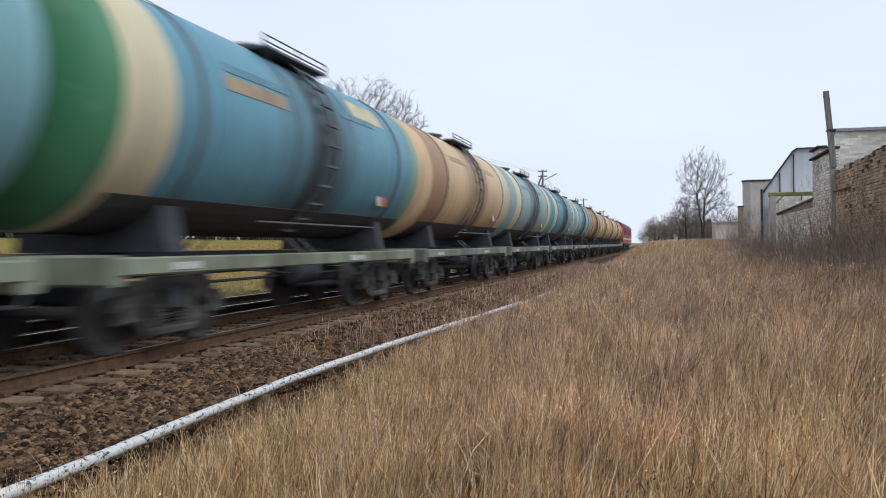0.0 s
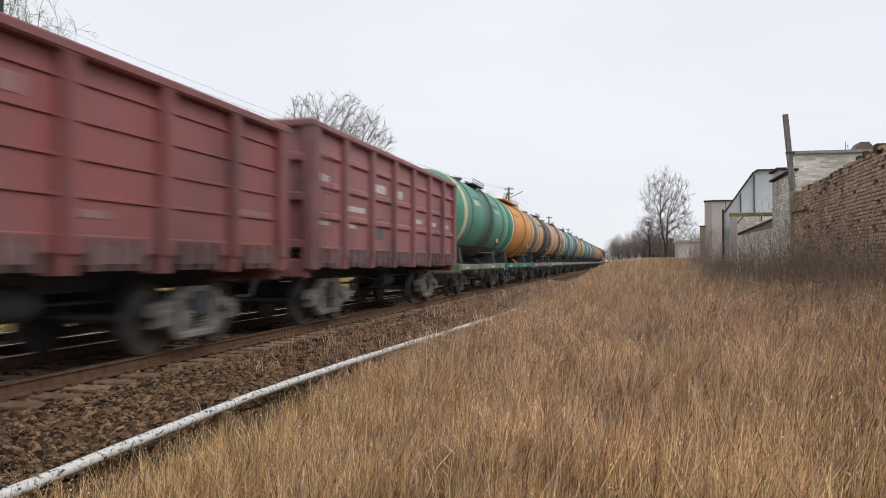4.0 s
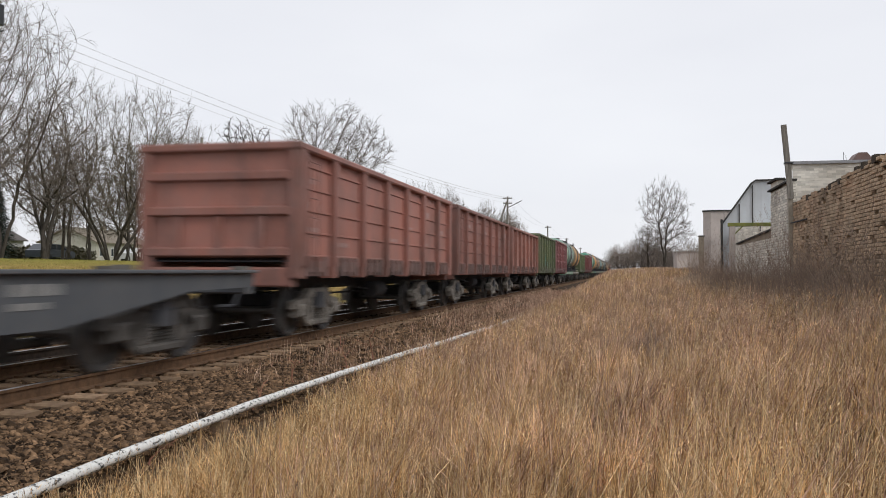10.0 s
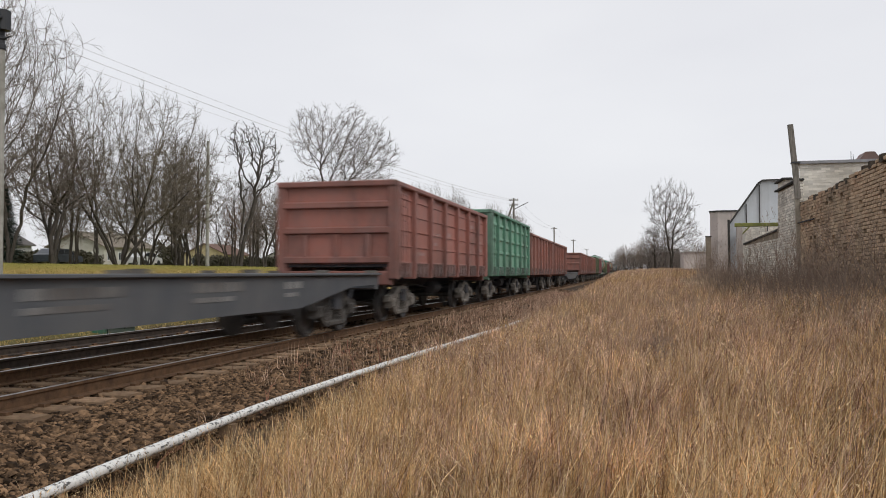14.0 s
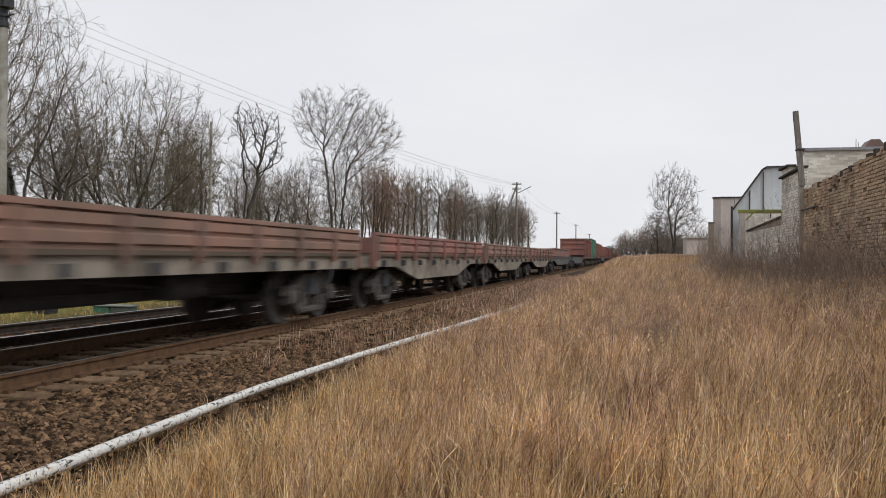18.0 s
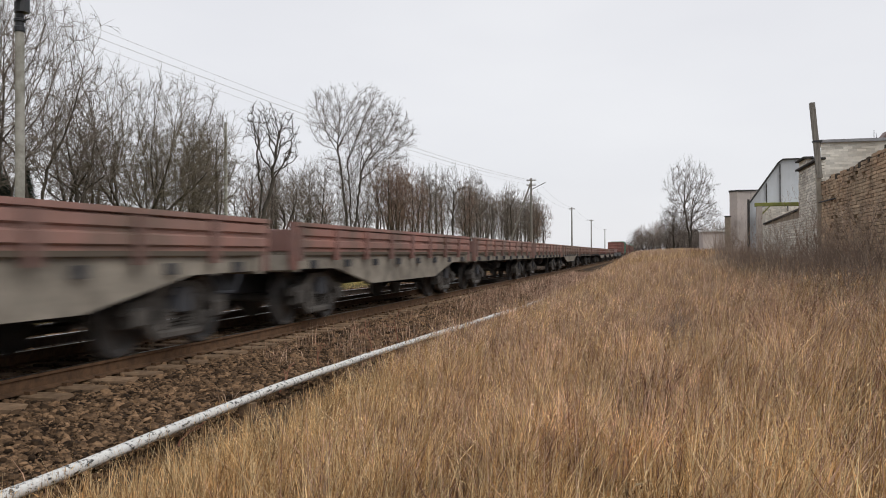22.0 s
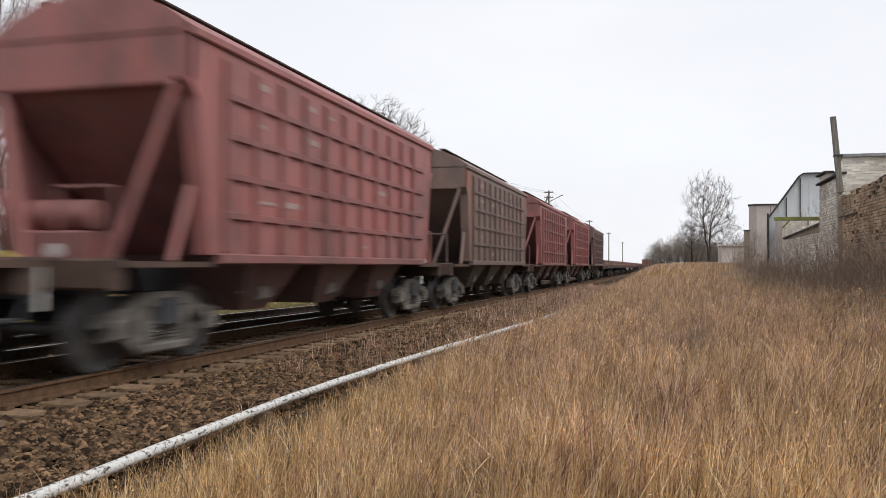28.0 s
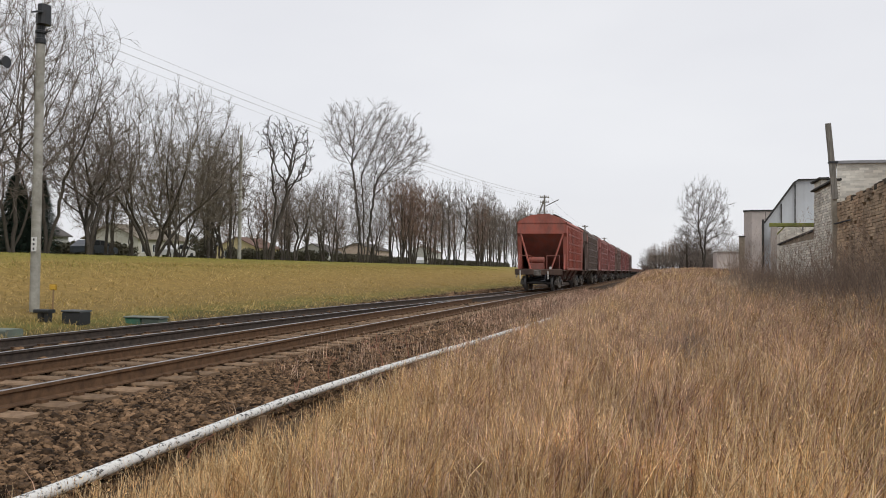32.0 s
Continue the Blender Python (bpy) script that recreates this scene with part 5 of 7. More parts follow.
    # second hall
    h2 = thing("panel_hall", "pale concrete-panel hall with a chamfered corner", "building")
    part("wall", Shape().prism([(6.9, 75.5), (7.5, 75.0), (20, 75.0), (20, 95), (9.4, 95)], 0.5, 6.55, "z"), PANEL, h2)
    part("roof_edge", Shape().prism([(6.82, 75.45), (7.47, 74.9), (20, 74.9), (20, 95), (9.35, 95)], 6.55, 6.67, "z"), TAR, h2)
    for x in (8.6, 10.1):
        part("panel_joint", Shape().box(x, x + 0.03, 74.985, 75.0, 0.5, 6.5), TAR, h2)
    # chimney stub and far shed
    c = thing("chimney_stub", "square dark brick stack beside the halls", "chimney")
    part("shaft", Shape().cbox(6.43, 6.86, 74.2, 74.7, 0.5, 4.3, 0.02), MORTAR, c)
    part("cap", Shape().cbox(6.38, 6.91, 74.15, 74.75, 4.3, 4.4, 0.02), TAR, c)
    s = thing("far_shed", "low whitish shed with a flat roof", "shed")
    part("wall", Shape().box(6.8, 14, 110, 118, 0.8, 3.85), PANEL, s)
    part("roof", Shape().cbox(6.7, 14.1, 109.8, 118.2, 3.85, 3.98, 0.03), surface("pale_roof_sheet", (0.5, 0.48, 0.45), rough=0.8), s)
    # leaning post at the wall's end
    p = thing("leaning_post", "grey weathered square post leaning beside the brick wall", "post")
    part("lower_post", Shape().tube((4.66, 24.5, 0.4), (4.56, 24.5, 4.36), 0.095, 0.09, n=4), surface("bleached_concrete_post", (0.42, 0.38, 0.31), (0.3, 0.27, 0.22), scale=5, rough=0.95, bump=0.3), p, "pale lower post")
    part("upper_post", Shape().tube((4.6, 24.42, 3.3), (4.42, 24.45, 5.4), 0.1, 0.095, n=4), OLDWOOD, p)
    part("band", Shape().box(4.44, 4.66, 24.34, 24.6, 4.3, 4.34), BLACK, p)
    part("bracket", Shape().tube((4.58, 24.4, 2.62), (4.62, 22.6, 2.62), 0.022, n=5), BLACK, p, "rusty iron arm")


build_brick_wall()
build_works()


# ---- trees ----
BARK = surface("dark_bark", (0.09, 0.078, 0.065), (0.055, 0.048, 0.042), scale=6, rough=0.95, bump=0.5, fine=18, stretch=(3, 3, 0.6))
TWIG = surface("grey_brown_twigs", (0.19, 0.16, 0.138), (0.14, 0.118, 0.1), scale=2, rough=0.95, bump=0, vary=0.15)
TWIGR = surface("reddish_brown_twigs", (0.235, 0.165, 0.125), (0.18, 0.125, 0.1), scale=2, rough=0.95, bump=0, vary=0.15)
TWIGM = surface("mossy_twigs", (0.175, 0.15, 0.115), (0.125, 0.105, 0.082), scale=2, rough=0.95, bump=0, vary=0.15)


def tubes_mesh(name, segs, material, sides=3):
    """One mesh of many tapered tubes, from rows of (start, end, radius, radius)."""
    s = np.array([(*a, *b, r, q) for a, b, r, q in segs])
    p, e = s[:, :3], s[:, 3:6]
    w = e - p
    w /= np.linalg.norm(w, axis=1, keepdims=True) + 1e-9
    ref = np.where(np.abs(w[:, 2:]) > 0.9, [[1.0, 0, 0]], [[0, 0, 1.0]])
    a = np.cross(w, ref)
    a /= np.linalg.norm(a, axis=1, keepdims=True) + 1e-9
    b = np.cross(w, a)
    ring = [(math.cos(2 * math.pi * k / sides), math.sin(2 * math.pi * k / sides)) for k in range(sides)]
    v = np.stack([p + (a * c + b * d) * s[:, 6:7] for c, d in ring] + [e + (a * c + b * d) * s[:, 7:8] for c, d in ring], 1)
    faces = [(k, (k + 1) % sides, sides + (k + 1) % sides, sides + k) for k in range(sides)]
    return scatter_mesh(name, v, faces, 2 * sides, len(s), material)


def grow(rng, p, way, length, r, level, out, opt):
    """A shrub's stem of several bent pieces with side shoots along its outer part."""
    n = (7, 5, 3, 1)[level]
    q, d = Vector(p), Vector(way).normalized()
    seg = length / n
    for i in range(n):
        t0, t1 = i / n, (i + 1) / n
        d = (d + Vector((rng.gauss(0, 1), rng.gauss(0, 1), rng.gauss(0, 1))) * opt["bend"] + Vector((0, 0, opt["up"]))).normalized()
        e = q + d * seg
        ra, rb = max(r * (1 - 0.85 * t0), opt["thin"]), max(r * (1 - 0.85 * t1), opt["thin"])
        out[min(level, 3)].append((tuple(q), tuple(e), ra, rb))
        if level < opt["levels"] and t1 > 0.3:
            for _ in range(opt["kids"][level]):
                side = Vector((rng.gauss(0, 1), rng.gauss(0, 1), rng.gauss(0, 1)))
                side = (side - d * side.dot(d)).normalized()
                a = opt["spread"] * rng.uniform(0.7, 1.3)
                ln = (opt["ratio"] if level < 2 else 0.75) * length * (1.1 - 0.6 * t1) * rng.uniform(0.6, 1.2)
                grow(rng, q + (e - q) * rng.random(), d * math.cos(a) + side * math.sin(a), ln, max(ra * 0.5, opt["thin"]), level + 1, out, opt)
        q = e


def cloud(rs, lobes, n):
    """Points spread through the rounded lobes of a crown, denser towards their outside."""
    size = np.array([lb[3] * lb[4] * lb[5] for lb in lobes])
    k = rs.choice(len(lobes), n, p=size / size.sum())
    d = rs.normal(0, 1, (n, 3))
    d *= (rs.uniform(0, 1, (n, 1)) ** 0.34 * rs.uniform(0.86, 1.06, (n, 1))) / np.linalg.norm(d, axis=1, keepdims=True)
    lb = np.array(lobes)[k]
    return lb[:, :3] + d * lb[:, 3:]


def branch_out(rs, pts, pos, par, step, kill, up, jitter):
    """Grows branches from the stems towards the points of the crown; each point is spent once a branch comes near."""
    pos, par = [np.array(p) for p in pos], list(par)
    near, least, heart = np.full(len(pts), 1e9), 0.06 * len(pts), pts.mean(0) * np.array([1, 1, 0.45])
    who = np.zeros(len(pts), int)
    kids, fresh = [0] * len(pos), range(len(pos))
    for _ in range(120):
        new_p = np.array([pos[i] for i in fresh])
        d = np.linalg.norm(pts[:, None] - new_p[None], axis=2)
        j = d.argmin(1)
        dm = d[np.arange(len(pts)), j]
        hit = dm < near
        near[hit], who[hit] = dm[hit], np.array(list(fresh))[j[hit]]
        live = near > kill
        pts, near, who = pts[live], near[live], who[live]
        if len(pts) < least:
            break
        fresh = []
        for i in np.unique(who[near < max(2.0, near.min() * 1.3)]):
            if kids[i] > 3:
                near[who == i] = 0
                continue
            w = pts[who == i] - pos[i]
            w = (w / np.linalg.norm(w, axis=1, keepdims=True)).mean(0)
            out = pos[i] - heart
            w = w / (np.linalg.norm(w) + 1e-6) + rs.normal(0, jitter, 3) + np.array([0, 0, up]) + 0.4 * out / (np.linalg.norm(out) + 1e-6)
            back = pos[i] - pos[par[i]] if par[i] >= 0 else np.array([0, 0, 1.0])
            if (w * back).sum() < 0.05 * step and kids[i]:
                near[who == i] = 0
                continue
            w = w / np.linalg.norm(w) + 0.9 * back / (np.linalg.norm(back) + 1e-6)
            kids[i] += 1
            pos.append(pos[i] + w / np.linalg.norm(w) * step)
            par.append(i)
            kids.append(0)
            fresh.append(len(pos) - 1)
        if not fresh:
            break
    return np.array(pos), par


def tree(seed, label, lobes, stems, twigs=None, points=1300, step=0.4, kill=0.42, up=0.12, jitter=0.05, tip=0.01, power=2.05, twig=0.95,
         shoots=1, fine=0.008, bark=None):
    """A bare tree: stems that fork again and again through the lobes of its crown, and sprays of fine twigs at the ends."""
    rs = np.random.RandomState(seed)
    pos, par = [], []
    for x0, y0, x1, y1, z1 in stems:
        n = max(3, int(z1 / 0.6))
        for i in range(n + 1):
            t = i / n
            wob = rs.normal(0, 0.06, 2)
            if not i:
                pos.append((x0 * 0.2, y0 * 0.2, -0.35))
                par.append(-1)
                continue
            pos.append((x0 + (x1 - x0) * t ** 1.5 + wob[0], y0 + (y1 - y0) * t ** 1.5 + wob[1], -0.35 + (z1 + 0.35) * t))
            par.append(len(pos) - 2)
    p, par = branch_out(rs, cloud(rs, lobes, points), pos, par, step, kill, up, jitter)
    area, ends = np.zeros(len(p)), np.ones(len(p), bool)
    for i in range(len(p) - 1, -1, -1):
        area[i] = max(area[i], tip ** power)
        if par[i] >= 0:
            area[par[i]] += area[i]
            ends[par[i]] = False
    r = area ** (1 / power)
    thick, thin, fines = [], [], []
    for i, q in enumerate(par):
        if q < 0:
            continue
        foot = 1.25 if par[q] < 0 else 1.0
        (thick if r[i] > 0.034 else thin).append((tuple(p[q]), tuple(p[i]), min(r[q], r[i] * 1.3) * foot, r[i]))
        if r[i] < 0.05:
            d = p[i] - p[q]
            d /= np.linalg.norm(d)
            for _ in range(shoots + 2 * ends[i]):
                w = d * rs.uniform(0.7, 1.4) + rs.normal(0, 0.42, 3) + np.array([0, 0, up * 1.5])
                w /= np.linalg.norm(w)
                o, ln = p[q] + (p[i] - p[q]) * rs.uniform(0, 1), twig * rs.uniform(0.45, 1.25)
                fines.append((tuple(o), tuple(o + w * ln), fine, 0))
                for f in (0.3, 0.6):
                    v = w * 0.8 + rs.normal(0, 0.4, 3)
                    m = o + w * ln * f
                    fines.append((tuple(m), tuple(m + v * ln * 0.45), fine * 0.8, 0))
    ob = thing("bare_tree", label, "tree", "bare trees beside the railway")
    for name, me in (("trunk", tubes_mesh("trunk", thick, bark or BARK, 6)), ("crown", tubes_mesh("crown", thin, twigs or TWIG, 3)),
                     ("twig_spray", sprays("twig_spray", fines, twigs or TWIG))):
        new(name, me).parent = ob
    return ob


def sprays(name, segs, material):
    """The finest twigs, as thin pointed slivers."""
    s = np.array([(*a, *b, r) for a, b, r, _ in segs])
    p, e = s[:, :3], s[:, 3:6]
    w = e - p
    rs = np.random.RandomState(len(segs) % 1000)
    a = np.cross(w, rs.normal(0, 1, w.shape))
    a *= (s[:, 6:7] * 1.3) / (np.linalg.norm(a, axis=1, keepdims=True) + 1e-9)
    return scatter_mesh(name, np.stack([p - a, p + a, e], 1), [(0, 1, 2)], 3, len(s), material)


def put(ob, x, y, turn=0.0, size=1.0, copy=True, z=None):
    m = pose(x, y, ground_z(x, y) if z is None else z, 0, 0, turn)
    o = copy_thing(ob, m) if copy else ob
    o.matrix_basis = m
    o.scale = (size, size, size)
    return o


def build_trees():
    rng = random.Random(77)
    # models; x runs across the view from the track, y away from it
    fan = [(0.3 * math.cos(q), 0.3 * math.sin(q), 2.3 * math.cos(q), 2.3 * math.sin(q), h) for q, h in
           ((0.1, 3.0), (1.0, 3.6), (2.0, 3.2), (2.9, 3.8), (4.0, 3.3), (5.2, 2.8))]
    broad = tree(1, "broad bare tree with many stems fanning out", [(0.3, 0, 7.2, 6.8, 5.8, 6.0), (2.8, 0, 5.2, 4.6, 4, 3.4)], fan, TWIGM, 2500, kill=0.48, step=0.46, up=-0.02, shoots=2)
    knobby = tree(2, "dark knobby bare tree with crooked limbs", [(0.4, 0, 11.2, 1.7, 1.8, 2.4), (2.2, 0, 9.6, 1.6, 1.8, 3.0), (1.0, 0, 7.2, 1.5, 1.5, 1.2)],
                  [(0, 0, 0.5, 0, 5.6), (0.15, 0.1, 1.5, 0.3, 6.2)], BARK, 800, step=0.36, kill=0.36, up=0.0, jitter=0.4, tip=0.018, twig=0.45, fine=0.016)
    tall = tree(3, "tall bare tree with a wide rounded double crown", [(-2.6, 0, 15.6, 3.0, 3.0, 3.8), (2.7, 0, 14.2, 4.6, 4.4, 5.2), (-0.6, 0, 9.5, 3.2, 3, 3.4)],
                [(0.0, 0, 0.9, 0, 9.5), (-0.3, 0.1, -0.8, 0.3, 10.5), (-0.6, 0.2, -2.0, 0.1, 12.0)], TWIG, 2600, step=0.5, kill=0.52, up=0.1, twig=1.0, shoots=2, fine=0.011)
    mid = tree(7, "bare tree with spreading limbs and a rounded crown", [(0, 0, 9.2, 5.0, 5.0, 6.2), (0.5, 0, 5.0, 4.2, 4.2, 3.0)],
               [(0, 0, 0.5, 0.2, 5.5), (0.3, 0.1, 1.6, -0.6, 4.6), (-0.2, 0.2, -1.2, 0.6, 5.0)], TWIG, 1300, step=0.5, kill=0.62, up=0.16, twig=1.05)
    slim = tree(4, "slim bare tree with fine ascending twigs", [(0, 0, 9.2, 1.9, 1.9, 5.8), (0.2, 0, 4.6, 1.4, 1.4, 2.2)], [(0, 0, 0.2, 0, 8.5), (0.3, 0.1, 0.8, 0.4, 6.0)],
                TWIG, 800, up=0.35)
    slimr = tree(5, "reddish-brown bare tree with fine ascending twigs", [(0, 0, 8.0, 2.3, 2.3, 5.0), (0, 0, 4.0, 1.8, 1.8, 2.4)],
                 [(0, 0, 0.1, 0.1, 6.5), (0.25, 0.1, 1.1, 0.6, 6.0), (-0.25, 0.1, -1.0, -0.3, 5.6)], TWIGR, 1000, up=0.35)
    small = tree(8, "small bare round-crowned tree", [(0, 0, 5.0, 2.7, 2.7, 3.0)], [(0, 0, 0.1, 0, 2.2), (0.1, 0, 0.5, 0.3, 2.4)], TWIG, 900, step=0.34, kill=0.36, up=0.05, twig=0.6)
    lone = tree(6, "lone bare tree with a tall oval crown", [(0, 0, 10.0, 3.9, 3.9, 5.2), (0.2, 0, 5.6, 4.4, 4.4, 3.2)], [(0, 0, 0.3, 0, 6.5), (0.1, 0, -0.9, 0.2, 7.5)],
                TWIG, 1700, step=0.46, kill=0.48, up=0.25, shoots=2)
    scrub = tree(9, "low bare grey-brown scrub with many stems", [(0, 0, 2.1, 2.6, 2.6, 2.2)], [(0, 0, 0.2, 0.1, 1.2), (0.1, 0, 0.9, 0.4, 1.0), (0, 0.1, -0.8, 0.5, 1.0), (0, 0, 0.1, -0.9, 1.0)],
                 TWIG, 900, step=0.34, kill=0.36, up=0.15, twig=0.6)
    put(broad, -34.5, 49.9, 33, 1.0, False)
    put(broad, -37.5, 58.0, 170, 0.8)
    put(knobby, -34.0, 66.6, 27, 1.0, False)
    put(tall, -34.0, 91.5, 20, 1.0, False)
    put(mid, -34.5, 82.0, 0, 0.68, False)
    put(mid, -35.5, 38.2, 100, 1.06)
    put(mid, -35.0, 40.2, 215, 1.0)
    put(mid, -34.5, 34.0, 30, 1.1)
    put(mid, -35.5, 98.0, 200, 0.8)
    put(small, -34.0, 71.8, 0, 1.0, False)
    put(small, -35.0, 43.9, 60, 1.25)
    put(small, -36.0, 45.2, 150, 1.15)
    put(small, -36.5, 62.5, 150, 1.1)
    put(small, -35.0, 77.0, 120, 0.85)
    put(lone, 6.2, 131.0, 0, 0.98, False)
    put(slim, -38.0, 63.5, 0, 0.8, False)
    for x, y, s, t in ((-37.5, 48.8, 0.62, 20), (-38.5, 53, 0.7, 250), (-37, 55.5, 0.72, 80), (-36, 59.5, 0.8, 140), (-35.5, 62.2, 0.82, 310), (-36.5, 74.5, 0.62, 30), (-37, 85.5, 0.7, 200)):
        put(slim, x, y, t, s)
    put(slimr, -33.5, 103.0, 0, 0.95, False)
    for x, y, s, t in ((-33, 105, 1.0, 50), (-34.5, 107, 1.02, 120), (-33.5, 109, 0.95, 190), (-35.5, 104.5, 0.98, 250), (-32.5, 111, 0.98, 310), (-35, 112, 0.9, 20)):
        put(slimr, x, y, t, s)
    # row behind and past the big ones
    for k in range(22):
        put((slim, small, slimr)[k % 3], -44 + rng.uniform(-3, 3), 42 + k * 3.2 + rng.uniform(-1, 1), rng.uniform(0, 360), rng.uniform(0.55, 0.75) * (1.3 if k % 3 == 1 else 1))
    for k in range(50):
        y = 116 + k * 2.7 + rng.uniform(-1.5, 1.5)
        put((slim, slimr, slim, slim, mid)[k % 5], -35.5 + rng.uniform(-3.0, 3.0) + 0.02 * (y - 106), y, rng.uniform(0, 360),
            rng.uniform(0.78, 1.02) * (1.0 + 0.002 * (y - 117)) * (0.82 if k % 5 == 4 else 1))
    # far woods at the end of the track and scrub round the lone tree
    for k in range(20):
        put((slim, small, slimr, mid)[k % 4], rng.uniform(-10, 26), rng.uniform(330, 440), rng.uniform(0, 360), rng.uniform(0.6, 0.95))
    for k in range(16):
        put(scrub if k % 3 else small, rng.uniform(2, 12.5), 136 + rng.uniform(-2, 20), rng.uniform(0, 360), rng.uniform(0.6, 0.95), copy=k != 1)
    for k in range(34):
        put((scrub, slimr, scrub)[k % 3], -3 + k * 0.5 + rng.uniform(-0.6, 0.6), rng.uniform(180, 300), rng.uniform(0, 360), rng.uniform(0.9, 1.3) * (0.5 if k % 3 == 1 else 1))
    # lower trees under and between the tall ones
    for k in range(8):
        put((small, slimr, slim)[k % 3], -37.5 + rng.uniform(-1.5, 1.5), 64 + k * 6.4 + rng.uniform(-1, 1), rng.uniform(0, 360), (1.1, 0.62, 0.66)[k % 3] * rng.uniform(0.85, 1.1))
    # trees of the gardens behind the houses
    for k in range(34):
        y = 60 + k * 9 + rng.uniform(-3, 3)
        put((small, mid, slim)[k % 3], -92 + rng.uniform(-8, 8) - 0.1 * y, y, rng.uniform(0, 360), rng.uniform(0.5, 0.7) * (1.35 if k % 3 == 0 else 1))
    # dark spruces by the houses
    spruce(-36.8, 39.6, 4.6, 1)
    spruce(-37.2, 42.2, 4.9, 2)
    spruce(-37.5, 40.9, 4.2, 3)


NEEDLE = surface("dark_spruce_needles", (0.02, 0.035, 0.026), (0.03, 0.045, 0.03), scale=3, rough=0.9, bump=0, vary=0.3, island=True)


def spruce(x, y, h, seed):
    """A spruce: trunk and tiers of drooping needle sprays."""
    rs = np.random.RandomState(seed)
    ob = thing("spruce_tree", "dark green spruce with drooping dense branches", "tree")
    tr = new("trunk", tubes_mesh("trunk", [((0, 0, -0.2), (0, 0, h), 0.13, 0.02)], BARK, 6))
    tr.parent = ob
    n = 5200
    t = rs.uniform(0.04, 1, n) ** 0.8
    rad = (1 - t) * h * 0.32 * rs.uniform(0.25, 1, n) ** 0.6 + 0.05
    a = rs.uniform(0, 6.28, n)
    c = np.stack([rad * np.cos(a), rad * np.sin(a), t * h - 0.25 * rad], 1)
    o = np.stack([np.cos(a), np.sin(a), -0.35 + 0 * a], 1) * rs.uniform(0.16, 0.34, n)[:, None]
    s = np.stack([-np.sin(a), np.cos(a), 0 * a], 1) * 0.06
    v = np.stack([c - s, c + s, c + o], 1)
    cr = new("needles", scatter_mesh("needles", v, [(0, 1, 2)], 3, n, NEEDLE))
    cr.parent = ob
    ob.location = (x, y, ground_z(x, y))


build_trees()


# ---- grass, weeds and shrubs ----
def straw(name, a, b, c, dark=0.52):
    """Dry stalks: a colour for each stalk out of three, darker at some."""
    m, n, l, bs = nodes_of(name)
    g, rp = n.new("ShaderNodeNewGeometry"), n.new("ShaderNodeValToRGB")
    l.new(g.outputs["Random Per Island"], rp.inputs["Fac"])
    el = rp.color_ramp.elements
    el[0].color, el[1].color = (*a, 1), (*c, 1)
    e = el.new(0.5)
    e.color = (*b, 1)
    tex, nz, hs, mr = n.new("ShaderNodeTexCoord"), n.new("ShaderNodeTexNoise"), n.new("ShaderNodeHueSaturation"), n.new("ShaderNodeMapRange")
    nz.inputs["Scale"].default_value, nz.inputs["Detail"].default_value, nz.inputs["Roughness"].default_value = 1.3, 9, 0.8
    l.new(tex.outputs["Object"], nz.inputs["Vector"])
    mr.inputs["From Min"].default_value, mr.inputs["From Max"].default_value = 0.39, 0.61
    mr.inputs["To Min"].default_value, mr.inputs["To Max"].default_value = dark, 1.28
    l.new(nz.outputs["Fac"], mr.inputs["Value"])
    nf, mf, mul = n.new("ShaderNodeTexNoise"), n.new("ShaderNodeMapRange"), n.new("ShaderNodeMath")
    nf.inputs["Scale"].default_value, nf.inputs["Detail"].default_value = 6.5, 3
    l.new(tex.outputs["Object"], nf.inputs["Vector"])
    mf.inputs["From Min"].default_value, mf.inputs["From Max"].default_value = 0.36, 0.64
    mf.inputs["To Min"].default_value, mf.inputs["To Max"].default_value = 0.6, 1.34
    l.new(nf.outputs["Fac"], mf.inputs["Value"])
    mul.operation = "MULTIPLY"
    l.new(mr.outputs["Result"], mul.inputs[0])
    l.new(mf.outputs["Result"], mul.inputs[1])
    l.new(mul.outputs["Value"], hs.inputs["Value"])
    l.new(rp.outputs["Color"], hs.inputs["Color"])
    l.new(hs.outputs["Color"], bs.inputs["Base Color"])
    bs.inputs["Roughness"].default_value, bs.inputs["Specular IOR Level"].default_value = 0.7, 0.15
    tr, mx, out = n.new("ShaderNodeBsdfTranslucent"), n.new("ShaderNodeMixShader"), n["Material Output"]
    l.new(hs.outputs["Color"], tr.inputs["Color"])
    mx.inputs["Fac"].default_value = 0.22
    l.new(bs.outputs["BSDF"], mx.inputs[1])
    l.new(tr.outputs["BSDF"], mx.inputs[2])
    l.new(mx.outputs["Shader"], out.inputs["Surface"])
    return m


STRAW = straw("dry_straw_grass", (0.2, 0.1, 0.042), (0.71, 0.455, 0.21), (1.0, 0.8, 0.49))
RUSSET = straw("russet_dry_weeds", (0.19, 0.1, 0.07), (0.6, 0.385, 0.275), (0.95, 0.72, 0.54))
GREYW = straw("grey_brown_weed_stems", (0.24, 0.165, 0.11), (0.51, 0.39, 0.28), (0.84, 0.69, 0.52))
GREENG = straw("short_winter_turf", (0.2, 0.21, 0.05), (0.29, 0.26, 0.07), (0.4, 0.33, 0.1), 0.7)
SLOPEG = straw("matted_slope_grass", (0.27, 0.2, 0.065), (0.42, 0.31, 0.12), (0.62, 0.46, 0.22), 0.75)


